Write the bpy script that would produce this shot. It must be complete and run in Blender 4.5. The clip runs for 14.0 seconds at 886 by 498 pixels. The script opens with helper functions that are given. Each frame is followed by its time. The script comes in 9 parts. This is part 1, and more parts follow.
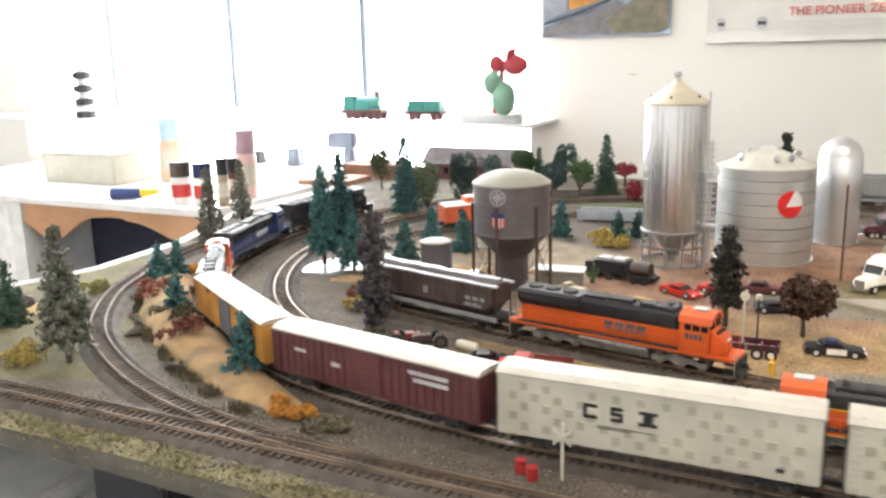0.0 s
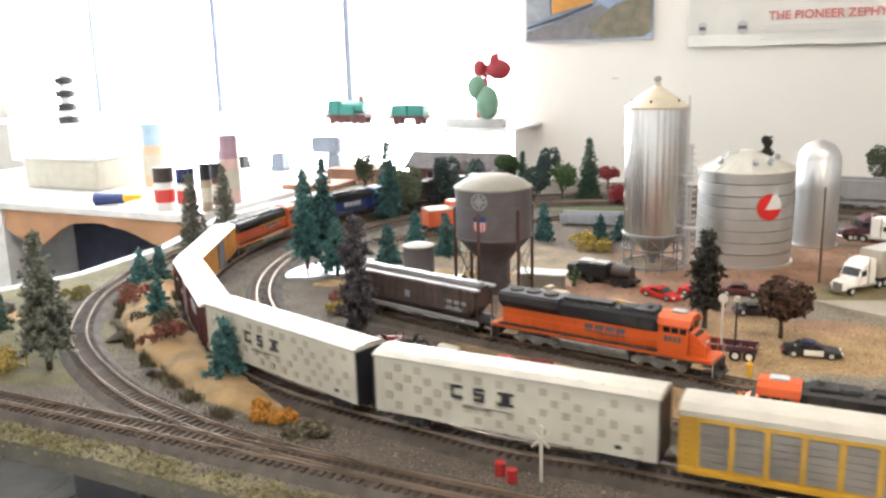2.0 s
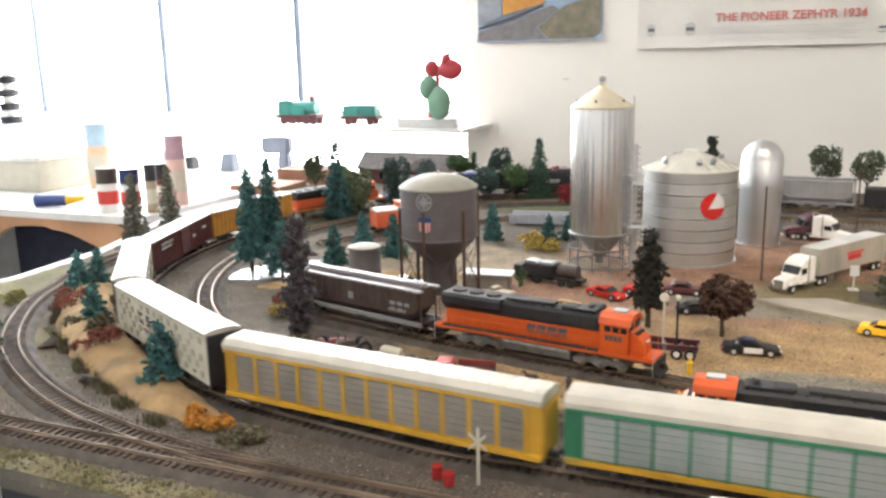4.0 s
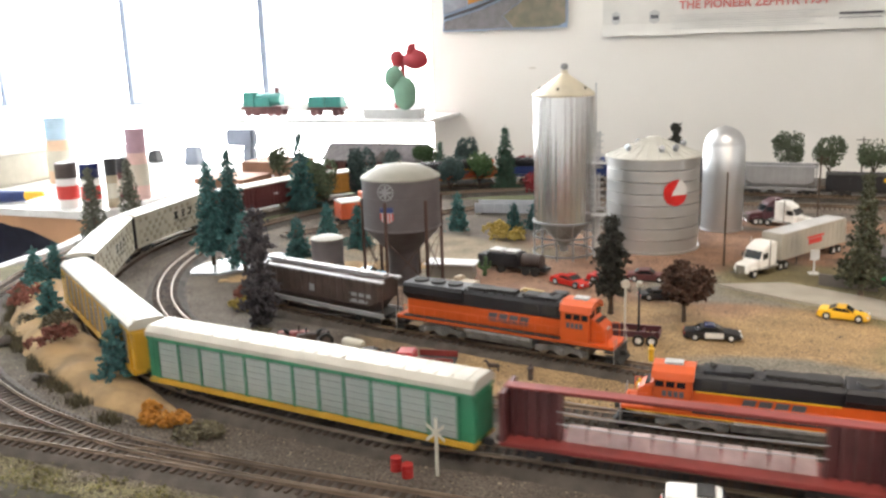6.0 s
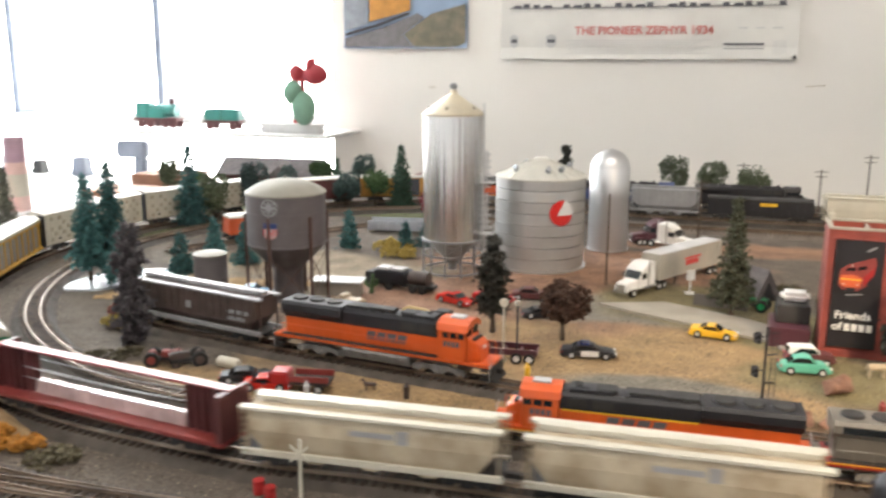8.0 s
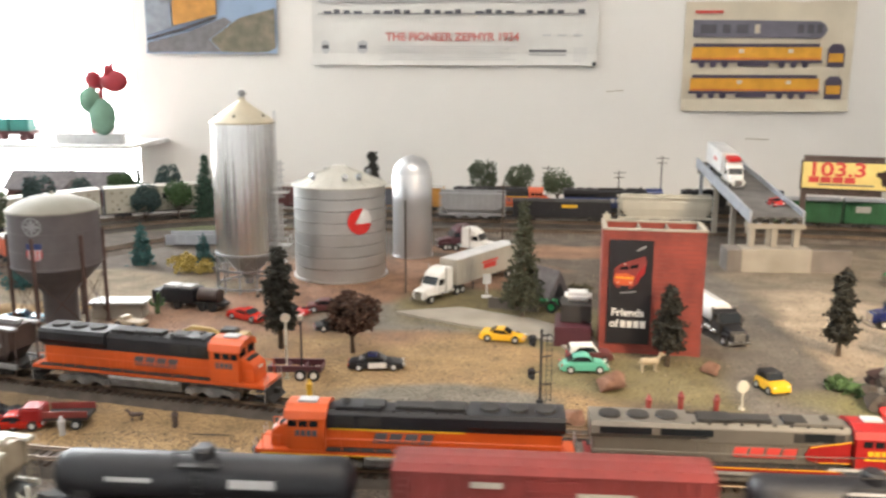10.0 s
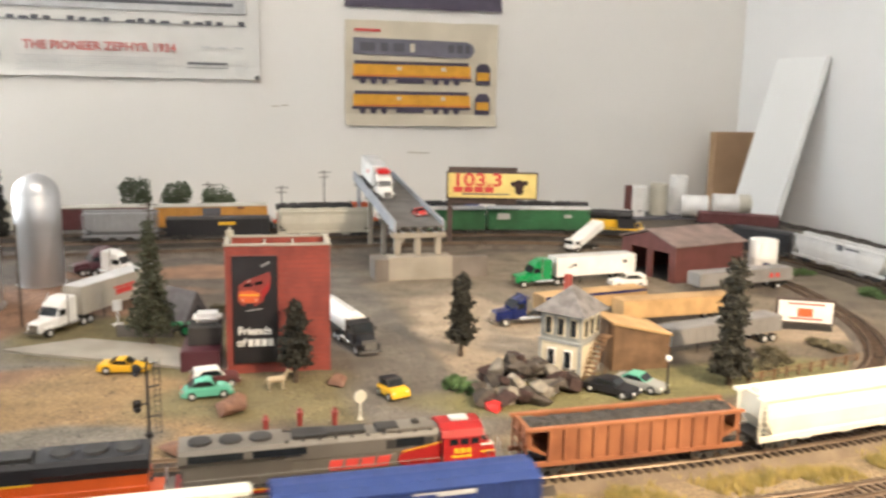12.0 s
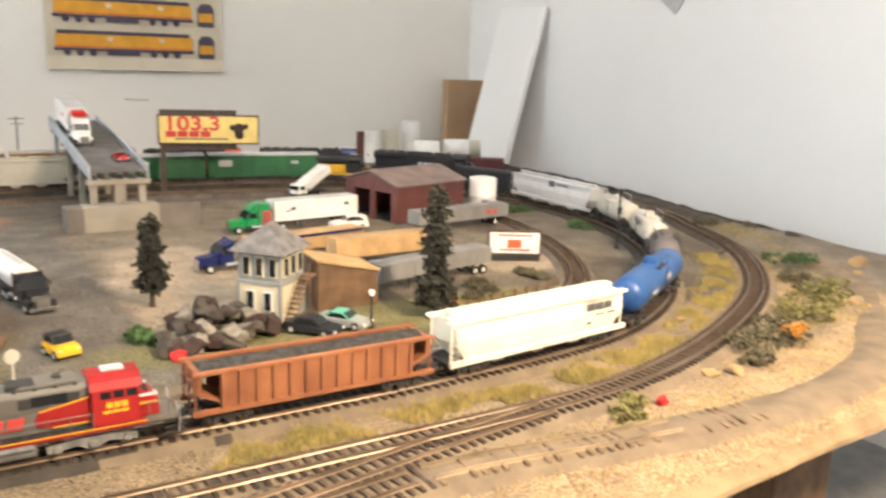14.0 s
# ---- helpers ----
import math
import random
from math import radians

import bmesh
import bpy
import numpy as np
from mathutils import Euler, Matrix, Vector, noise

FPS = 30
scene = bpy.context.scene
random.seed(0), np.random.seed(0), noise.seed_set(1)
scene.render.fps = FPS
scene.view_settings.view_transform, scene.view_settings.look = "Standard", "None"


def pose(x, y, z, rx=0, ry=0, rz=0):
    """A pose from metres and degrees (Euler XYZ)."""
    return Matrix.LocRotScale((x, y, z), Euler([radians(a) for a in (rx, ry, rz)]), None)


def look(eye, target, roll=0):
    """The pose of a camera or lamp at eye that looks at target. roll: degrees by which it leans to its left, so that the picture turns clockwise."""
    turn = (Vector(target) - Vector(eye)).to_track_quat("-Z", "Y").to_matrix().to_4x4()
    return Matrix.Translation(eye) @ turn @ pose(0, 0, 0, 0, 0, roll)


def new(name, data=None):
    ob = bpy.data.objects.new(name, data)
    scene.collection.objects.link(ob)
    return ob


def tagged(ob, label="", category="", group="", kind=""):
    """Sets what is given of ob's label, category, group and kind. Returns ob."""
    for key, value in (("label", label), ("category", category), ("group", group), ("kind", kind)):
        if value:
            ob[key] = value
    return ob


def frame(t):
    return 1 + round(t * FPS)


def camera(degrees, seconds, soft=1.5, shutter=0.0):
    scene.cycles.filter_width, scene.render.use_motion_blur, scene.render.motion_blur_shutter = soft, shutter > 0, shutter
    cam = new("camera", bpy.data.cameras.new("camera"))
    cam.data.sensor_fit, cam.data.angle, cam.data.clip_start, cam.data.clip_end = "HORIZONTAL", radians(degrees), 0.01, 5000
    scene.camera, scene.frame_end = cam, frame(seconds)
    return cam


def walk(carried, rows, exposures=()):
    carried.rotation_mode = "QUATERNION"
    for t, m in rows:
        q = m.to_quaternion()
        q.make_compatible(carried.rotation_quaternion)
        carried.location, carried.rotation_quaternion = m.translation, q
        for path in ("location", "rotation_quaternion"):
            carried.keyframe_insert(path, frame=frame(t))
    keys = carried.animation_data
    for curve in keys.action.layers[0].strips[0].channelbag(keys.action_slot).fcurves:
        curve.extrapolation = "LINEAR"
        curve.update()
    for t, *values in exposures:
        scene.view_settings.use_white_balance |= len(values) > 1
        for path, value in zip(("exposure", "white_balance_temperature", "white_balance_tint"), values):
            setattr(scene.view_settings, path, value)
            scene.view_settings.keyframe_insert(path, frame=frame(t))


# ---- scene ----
cam = camera(55.1, 14.0, 2.6, 0.55)
PATH = [
    (0, (0.007, -0.01, 0.3), (-0.88, 1.726, -0.147), -1.5),
    (0.5, (0.008, -0.008, 0.301), (-0.869, 1.733, -0.147), -1.5),
    (1, (0.01, -0.008, 0.301), (-0.861, 1.736, -0.145), -1.5),
    (1.5, (0.011, -0.008, 0.3), (-0.854, 1.74, -0.142), -1.5),
    (2, (0.014, -0.011, 0.301), (-0.846, 1.741, -0.138), -1.6),
    (2.5, (0.016, -0.008, 0.3), (-0.838, 1.747, -0.138), -1.6),
    (3, (0.018, -0.002, 0.298), (-0.806, 1.767, -0.136), -1.4),
    (5.5, (0.035, 0.011, 0.299), (-0.69, 1.82, -0.151), -1.7),
    (6, (0.035, 0.015, 0.295), (-0.677, 1.826, -0.166), -1.8),
    (6.5, (0.037, 0.01, 0.298), (-0.667, 1.823, -0.168), -1.8),
    (7, (0.04, 0.008, 0.299), (-0.654, 1.827, -0.158), -1.7),
    (7.5, (0.051, 0.015, 0.298), (-0.584, 1.862, -0.132), -1.0),
    (8, (0.061, 0.028, 0.294), (-0.45, 1.914, -0.13), 0.2),
    (8.2, (0.068, 0.031, 0.294), (-0.4, 1.93, -0.123), 0.5),
    (10.3, (0.127, 0.063, 0.295), (0.038, 2.019, -0.113), 0.3),
    (10.5, (0.135, 0.063, 0.294), (0.093, 2.021, -0.11), 0.5),
    (11, (0.16, 0.072, 0.292), (0.311, 2.027, -0.101), 1.3),
    (11.5, (0.184, 0.078, 0.295), (0.536, 2.011, -0.077), 1.1),
    (12, (0.203, 0.079, 0.291), (0.734, 1.972, -0.075), 1.1),
    (12.5, (0.218, 0.087, 0.283), (0.879, 1.936, -0.096), 1.7),
    (13, (0.239, 0.084, 0.277), (1.018, 1.88, -0.134), 2.0),
    (13.2, (0.248, 0.089, 0.272), (1.072, 1.86, -0.158), 1.7),
    (13.5, (0.266, 0.095, 0.266), (1.168, 1.828, -0.161), 1.9),
    (14, (0.281, 0.1, 0.257), (1.316, 1.753, -0.186), 2.0),
]
walk(cam, [(t, look(eye, target, roll)) for t, eye, target, roll in PATH], [(0.0, 0.27), (3.0, 0.14), (5.5, 0.0), (8.0, 0.0), (11.0, 0.05), (14.0, 0.0)])

# ---- world and light ----
world = bpy.data.worlds.new("sky")
scene.world = world
world.use_nodes = True
wn = world.node_tree
sky = wn.nodes.new("ShaderNodeTexSky")
sky.sky_type, sky.sun_disc = "NISHITA", False
sky.sun_elevation, sky.sun_rotation = radians(38), radians(-30)
wn.nodes["Background"].inputs[1].default_value = 0.15
wn.links.new(sky.outputs[0], wn.nodes["Background"].inputs[0])


def lamp_area(name, m, sx, sy, watts, colour):
    d = bpy.data.lights.new(name, "AREA")
    d.shape, d.size, d.size_y, d.energy, d.color = "RECTANGLE", sx, sy, watts, colour
    o = new(name, d)
    o.matrix_world = m
    return o


# daylight in the opening of the window, the ceiling fixture, and an unseen warm spot added over the front right corner
lamp_area("window_light", look((-2.35, 2.3, 1.0), (-0.1, 0.9, 0.0)), 2.7, 1.6, 82, (0.80, 0.92, 1.0))
lamp_area("ceiling_light", look((0.3, 0.2, 1.55), (0.35, 1.0, 0.0)), 1.5, 0.8, 20, (1.0, 0.88, 0.75))
desk = bpy.data.lights.new("unseen_warm_spot", "SPOT")
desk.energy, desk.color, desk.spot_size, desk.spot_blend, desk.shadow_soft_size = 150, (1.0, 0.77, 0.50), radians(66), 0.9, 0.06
new("unseen_warm_spot", desk).matrix_world = look((0.86, -0.25, 0.85), (0.77, 0.56, 0.0))


# ---- materials ----
def mat(name, colour, rough=0.6, metal=0.0, vary=0.12, scale=60.0, bump=0.15, second=None, emit=0.0, fine=500.0):
    """A surface with blotches at one scale, fine grain at another, and a slight change from piece to piece."""
    m = bpy.data.materials.new(name)
    m.use_nodes = True
    nt = m.node_tree
    n, l = nt.nodes, nt.links
    b = n["Principled BSDF"]
    tc = n.new("ShaderNodeTexCoord")
    big, small = n.new("ShaderNodeTexNoise"), n.new("ShaderNodeTexNoise")
    big.inputs["Scale"].default_value, big.inputs["Detail"].default_value = scale, 5
    small.inputs["Scale"].default_value, small.inputs["Detail"].default_value = fine, 4
    for t in (big, small):
        l.new(tc.outputs["Object"], t.inputs["Vector"])
    mix = n.new("ShaderNodeMix")
    mix.data_type = "RGBA"
    c2 = second or tuple(c * (1 - 2.2 * vary) for c in colour)
    mix.inputs[6].default_value, mix.inputs[7].default_value = (*colour, 1), (*c2, 1)
    ramp = n.new("ShaderNodeMapRange")
    ramp.inputs[1].default_value, ramp.inputs[2].default_value = 0.36, 0.68
    l.new(big.outputs[0], ramp.inputs[0])
    l.new(ramp.outputs[0], mix.inputs[0])
    info = n.new("ShaderNodeObjectInfo")
    hsv = n.new("ShaderNodeHueSaturation")
    val = n.new("ShaderNodeMapRange")
    val.inputs[3].default_value, val.inputs[4].default_value = 1 - vary * 0.8, 1 + vary * 0.8
    add = n.new("ShaderNodeMath")
    add.operation = "MULTIPLY_ADD"
    add.inputs[1].default_value = 0.6
    l.new(small.outputs[0], add.inputs[0])
    l.new(info.outputs["Random"], add.inputs[2])
    sub = n.new("ShaderNodeMath")
    sub.operation = "SUBTRACT"
    sub.inputs[1].default_value = 0.3
    l.new(add.outputs[0], sub.inputs[0])
    l.new(sub.outputs[0], val.inputs[0])
    l.new(val.outputs[0], hsv.inputs["Value"])
    l.new(mix.outputs[2], hsv.inputs["Color"])
    l.new(hsv.outputs[0], b.inputs["Base Color"])
    rr = n.new("ShaderNodeMapRange")
    rr.inputs[3].default_value, rr.inputs[4].default_value = max(0.02, rough - 0.1), min(1, rough + 0.12)
    l.new(big.outputs[0], rr.inputs[0])
    l.new(rr.outputs[0], b.inputs["Roughness"])
    b.inputs["Metallic"].default_value = metal
    if bump:
        bp = n.new("ShaderNodeBump")
        bp.inputs["Strength"].default_value, bp.inputs["Distance"].default_value = bump, 0.001
        l.new(small.outputs[0], bp.inputs["Height"])
        l.new(bp.outputs[0], b.inputs["Normal"])
    if emit:
        b.inputs["Emission Color"].default_value, b.inputs["Emission Strength"].default_value = (*colour, 1), emit
    return m


def paint(name, colour, rough=0.42, **k):
    return mat(name, colour, rough, 0.0, k.pop("vary", 0.08), k.pop("scale", 35.0), k.pop("bump", 0.05), **k)


M = {
    "wall": mat("painted_plaster", (0.83, 0.80, 0.755), 0.75, vary=0.02, scale=2.0, bump=0.05, fine=90),
    "wall_r": mat("painted_plaster_white", (0.84, 0.83, 0.82), 0.7, vary=0.02, scale=2.0, bump=0.04, fine=90),
    "ceil": mat("ceiling_paint", (0.82, 0.81, 0.79), 0.9, vary=0.02, scale=3, bump=0.03),
    "carpet": mat("carpet", (0.20, 0.17, 0.14), 0.95, vary=0.15, scale=12, bump=0.4),
    "white": paint("white_paint", (0.80, 0.79, 0.77)),
    "frame": paint("window_frame_paint", (0.20, 0.23, 0.30), 0.4),
    "blacktable": paint("black_table_paint", (0.018, 0.02, 0.03), 0.5),
    "fascia": mat("weathered_fascia_board", (0.105, 0.095, 0.075), 0.9, vary=0.25, scale=30, bump=0.8, second=(0.07, 0.065, 0.055)),
    "ballast": mat("dark_ballast", (0.080, 0.066, 0.054), 0.95, vary=0.25, scale=55, bump=1.0, fine=900, second=(0.045, 0.037, 0.031)),
    "ballast_tan": mat("tan_ballast", (0.235, 0.178, 0.120), 0.95, vary=0.22, scale=45, bump=1.0, fine=900, second=(0.16, 0.12, 0.085)),
    "tie": mat("tie_brown", (0.09, 0.058, 0.04), 0.8, vary=0.3, scale=120, bump=0.3),
    "rail": mat("nickel_silver_rail", (0.30, 0.235, 0.18), 0.42, 0.7, vary=0.1, scale=20, bump=0.0, second=(0.20, 0.14, 0.10)),
    "sand_rail": mat("sandy_rail", (0.34, 0.255, 0.165), 0.8, 0.0, vary=0.25, scale=30, bump=0.1),
    "steel_bin": mat("pale_galvanised", (0.58, 0.58, 0.57), 0.36, 0.75, vary=0.07, scale=18, bump=0.04),
    "rust_rail": mat("dull_rail", (0.20, 0.14, 0.095), 0.6, 0.25, vary=0.25, scale=20, bump=0.0),
    "steel": mat("galvanised_steel", (0.66, 0.66, 0.66), 0.24, 1.0, vary=0.02, scale=4, bump=0.0),
    "steel_dull": mat("dull_galvanised", (0.38, 0.39, 0.40), 0.40, 0.8, vary=0.08, scale=18, bump=0.05),
    "roof_cream": mat("cream_roof_metal", (0.56, 0.50, 0.38), 0.45, 0.35, vary=0.1, scale=30, bump=0.05),
    "wt_grey": paint("dark_grey_tower_paint", (0.105, 0.091, 0.094), 0.55, vary=0.12),
    "wt_roof": paint("tower_roof_paint", (0.25, 0.235, 0.20), 0.65),
    "rustpost": paint("rust_brown_post", (0.085, 0.045, 0.035), 0.6),
    "black": paint("black_paint", (0.013, 0.013, 0.017), 0.48),
    "dark": paint("underframe_black", (0.035, 0.033, 0.032), 0.7, vary=0.2),
    "grey": paint("grey_paint", (0.30, 0.30, 0.31), 0.5),
    "ltgrey": paint("light_grey_paint", (0.52, 0.52, 0.52), 0.5),
    "truckgrey": paint("loco_truck_grey", (0.22, 0.215, 0.21), 0.55, vary=0.2, scale=120),
    "silver": paint("silver_loco_paint", (0.15, 0.138, 0.12), 0.4),
    "orange": paint("orange_loco_paint", (0.66, 0.105, 0.018), 0.38),
    "orange_w": paint("orange_red_paint", (0.62, 0.115, 0.04), 0.45),
    "red": paint("bright_red_paint", (0.62, 0.022, 0.02), 0.3),
    "yellow": paint("yellow_paint", (0.80, 0.47, 0.03), 0.35),
    "box_yellow": paint("boxcar_yellow", (0.56, 0.27, 0.055), 0.5, vary=0.15),
    "rack_yellow": paint("autorack_yellow", (0.60, 0.335, 0.03), 0.45, vary=0.1),
    "rack_green": paint("autorack_green", (0.03, 0.20, 0.10), 0.45, vary=0.1),
    "rack_panel": mat("perforated_rack_panel", (0.31, 0.285, 0.26), 0.45, 0.4, vary=0.1, scale=30, bump=0.2, fine=1500),
    "green": paint("boxcar_green", (0.025, 0.15, 0.055), 0.5, vary=0.15),
    "maroon": paint("boxcar_maroon", (0.115, 0.032, 0.032), 0.5, vary=0.15),
    "redox": paint("oxide_red_car", (0.24, 0.04, 0.035), 0.42, vary=0.12),
    "csx": paint("cream_white_car_paint", (0.55, 0.52, 0.435), 0.5, vary=0.06),
    "tan": paint("weathered_tan_hopper_paint", (0.44, 0.37, 0.27), 0.55, vary=0.14, second=(0.25, 0.19, 0.12)),
    "roofwhite": paint("pale_car_roof", (0.46, 0.43, 0.37), 0.5, vary=0.08),
    "hop_white": paint("white_hopper_paint", (0.80, 0.765, 0.64), 0.45, vary=0.06),
    "hop_brown": paint("brown_hopper_paint", (0.31, 0.12, 0.052), 0.6, vary=0.18, second=(0.2, 0.07, 0.03)),
    "hop_dark": paint("dark_brown_hopper_paint", (0.085, 0.058, 0.05), 0.6, vary=0.2),
    "coal": mat("coal_load", (0.055, 0.05, 0.047), 0.8, vary=0.3, scale=200, bump=1.0, fine=1200),
    "blue": paint("tank_blue", (0.022, 0.085, 0.27), 0.36, vary=0.12),
    "navy": paint("hopper_navy", (0.022, 0.045, 0.17), 0.42, vary=0.1),
    "trkblue": paint("truck_blue", (0.014, 0.022, 0.105), 0.25),
    "teal": paint("teal_paint", (0.14, 0.50, 0.37), 0.3),
    "trkgreen": paint("truck_green", (0.015, 0.27, 0.09), 0.28),
    "glass": paint("dark_glazing", (0.015, 0.018, 0.022), 0.08, bump=0.0),
    "rubber": paint("tyre_rubber", (0.02, 0.02, 0.02), 0.8),
    "chrome": mat("chrome", (0.75, 0.75, 0.75), 0.15, 1.0, vary=0.04, bump=0),
    "brick": mat("red_brick_paper", (0.27, 0.052, 0.036), 0.75, vary=0.14, scale=40, bump=0.15, second=(0.17, 0.036, 0.03)),
    "concrete": mat("model_concrete", (0.36, 0.325, 0.275), 0.85, vary=0.1, scale=25, bump=0.2),
    "concrete_dk": mat("dark_concrete", (0.19, 0.165, 0.145), 0.85, vary=0.12, scale=25, bump=0.2),
    "deck": mat("bridge_roadway", (0.15, 0.145, 0.14), 0.85, vary=0.15, scale=30, bump=0.2),
    "girder": paint("bridge_girder_grey", (0.36, 0.38, 0.42), 0.5),
    "cream": paint("tower_cream", (0.70, 0.62, 0.46), 0.6),
    "tower_grey": paint("tower_grey_green", (0.30, 0.31, 0.30), 0.6),
    "shingle": mat("grey_shingle", (0.20, 0.19, 0.19), 0.85, vary=0.2, scale=120, bump=0.4),
    "roofbrown": mat("dark_brown_roof", (0.15, 0.13, 0.13), 0.85, vary=0.15, scale=90, bump=0.3),
    "wood": mat("brown_plank", (0.19, 0.11, 0.06), 0.75, vary=0.2, scale=60, bump=0.2),
    "woodlight": mat("yellow_wood", (0.47, 0.30, 0.14), 0.65, vary=0.15, scale=40, bump=0.15),
    "shedred": mat("shed_oxide_siding", (0.13, 0.042, 0.036), 0.6, vary=0.12, scale=40, bump=0.1),
    "shedroof": mat("shed_roof", (0.22, 0.165, 0.15), 0.7, vary=0.15, scale=40, bump=0.1),
    "cardboard": mat("cardboard", (0.45, 0.29, 0.17), 0.85, vary=0.1, scale=8, bump=0.1),
    "paper": mat("poster_paper", (0.74, 0.72, 0.68), 0.6, vary=0.05, scale=9, bump=0.25, fine=25),
    "paper_old": mat("aged_poster_paper", (0.70, 0.62, 0.48), 0.6, vary=0.07, scale=9, bump=0.3, fine=25),
    "ink": paint("grey_ink", (0.10, 0.10, 0.115), 0.6),
    "inkred": paint("red_ink", (0.62, 0.06, 0.05), 0.6),
    "inkfaded": paint("faded_red_ink", (0.66, 0.20, 0.18), 0.6),
    "inkorange": paint("orange_ink", (0.74, 0.36, 0.03), 0.6),
    "inkpurple": paint("dark_violet_ink", (0.075, 0.06, 0.095), 0.6),
    "signyellow": paint("billboard_yellow", (0.80, 0.63, 0.22), 0.5),
    "trunk": mat("tree_trunk", (0.085, 0.06, 0.042), 0.9, vary=0.2, scale=300, bump=0.4),
    "pine_teal": mat("teal_pine_needles", (0.058, 0.175, 0.175), 0.8, vary=0.3, scale=160, bump=0.0),
    "pine_green": mat("green_pine_needles", (0.055, 0.115, 0.075), 0.8, vary=0.3, scale=160, bump=0.0),
    "pine_grey": mat("grey_green_needles", (0.20, 0.21, 0.165), 0.85, vary=0.3, scale=160, bump=0.0),
    "leaf_dark": mat("dark_purple_foliage", (0.095, 0.085, 0.095), 0.85, vary=0.3, scale=160, bump=0.0),
    "leaf_black": mat("blackish_green_foliage", (0.045, 0.043, 0.033), 0.85, vary=0.3, scale=160, bump=0.0),
    "leaf_green": mat("green_foliage", (0.075, 0.14, 0.05), 0.8, vary=0.3, scale=160, bump=0.0),
    "leaf_olive": mat("olive_foliage", (0.12, 0.15, 0.085), 0.8, vary=0.3, scale=160, bump=0.0),
    "leaf_blue": mat("blue_green_foliage", (0.07, 0.12, 0.115), 0.8, vary=0.3, scale=160, bump=0.0),
    "leaf_rust": mat("rusty_brown_foliage", (0.115, 0.058, 0.038), 0.85, vary=0.35, scale=160, bump=0.0),
    "leaf_red": mat("crimson_foliage", (0.40, 0.04, 0.05), 0.8, vary=0.25, scale=160, bump=0.0),
    "bush_red": mat("dusty_red_foliage", (0.30, 0.105, 0.075), 0.9, vary=0.3, scale=160, bump=0.0),
    "bush_orange": mat("orange_foliage", (0.58, 0.25, 0.035), 0.9, vary=0.25, scale=160, bump=0.0),
    "bush_yellow": mat("yellow_ochre_foliage", (0.48, 0.35, 0.08), 0.9, vary=0.25, scale=160, bump=0.0),
    "bush_olive": mat("grey_olive_foliage", (0.145, 0.125, 0.075), 0.9, vary=0.3, scale=160, bump=0.0),
    "bush_moss": mat("moss_foliage", (0.24, 0.215, 0.075), 0.9, vary=0.25, scale=160, bump=0.0),
    "grass": mat("dry_yellow_grass", (0.52, 0.40, 0.14), 0.95, vary=0.25, scale=60, bump=0.0, second=(0.30, 0.26, 0.09)),
    "rock": mat("brown_rock", (0.085, 0.070, 0.060), 0.9, vary=0.3, scale=70, bump=0.6),
    "rock_red": mat("red_brown_rock", (0.055, 0.030, 0.027), 0.9, vary=0.25, scale=70, bump=0.6),
    "tanhill": mat("tan_hill_ground", (0.40, 0.265, 0.13), 0.95, vary=0.2, scale=28, bump=0.9, second=(0.20, 0.135, 0.07), fine=700),
    "tanplastic": paint("tan_plastic", (0.55, 0.40, 0.16), 0.45),
    "purple": paint("dark_purple_paint", (0.08, 0.025, 0.035), 0.4),
    "carblue": paint("car_blue", (0.10, 0.25, 0.38), 0.25),
    "pinkplate": mat("pink_white_plate", (0.62, 0.47, 0.46), 0.22, 0.2, vary=0.15, scale=60, bump=0.1),
    "roof_pale": mat("pale_bin_roof", (0.57, 0.55, 0.49), 0.5, 0.3, vary=0.08, scale=30, bump=0.05),
    "patch": paint("grey_patch_paint", (0.42, 0.385, 0.30), 0.6),
    "steel_satin": mat("satin_aluminium", (0.58, 0.58, 0.59), 0.34, 0.92, vary=0.05, scale=12, bump=0.02),
    "redcar": paint("sports_car_red", (0.55, 0.03, 0.02), 0.22),
    "paleblue": paint("pale_blue_paint", (0.42, 0.58, 0.72), 0.45),
    "brick_dark": mat("mortar_shade", (0.20, 0.055, 0.045), 0.85, vary=0.15, scale=60, bump=0.1),
    "muralblack": paint("mural_black_print", (0.018, 0.016, 0.020), 0.45, vary=0.2),
    "photo_sky": paint("photo_print_sky", (0.30, 0.40, 0.55), 0.4, vary=0.12, scale=9),
    "photo_brush": mat("photo_print_brush", (0.16, 0.15, 0.10), 0.4, vary=0.3, scale=35, bump=0.0, second=(0.30, 0.25, 0.18)),
    "photo_track": mat("photo_print_gravel", (0.20, 0.19, 0.20), 0.4, vary=0.15, scale=60, bump=0.0),
    "photo_dark": paint("photo_print_dark", (0.055, 0.05, 0.055), 0.4),
    "photo_grey": paint("photo_print_grey", (0.34, 0.37, 0.42), 0.4, vary=0.15),
    "photo_blue": paint("photo_print_blue", (0.16, 0.30, 0.58), 0.4),
    "inkviolet": paint("violet_grey_ink", (0.17, 0.16, 0.20), 0.6),
    "toygreen": paint("toy_green_enamel", (0.03, 0.22, 0.19), 0.35),
    "ornred": paint("ornament_red_paint", (0.42, 0.035, 0.05), 0.5),
    "apronwood": mat("tan_apron_wood", (0.50, 0.27, 0.14), 0.6, vary=0.1, scale=14, bump=0.1),
    "cratewood": mat("crate_wood", (0.36, 0.19, 0.12), 0.7, vary=0.15, scale=20, bump=0.15),
    "shadeblue": paint("kneehole_shade_blue", (0.030, 0.032, 0.06), 0.7),
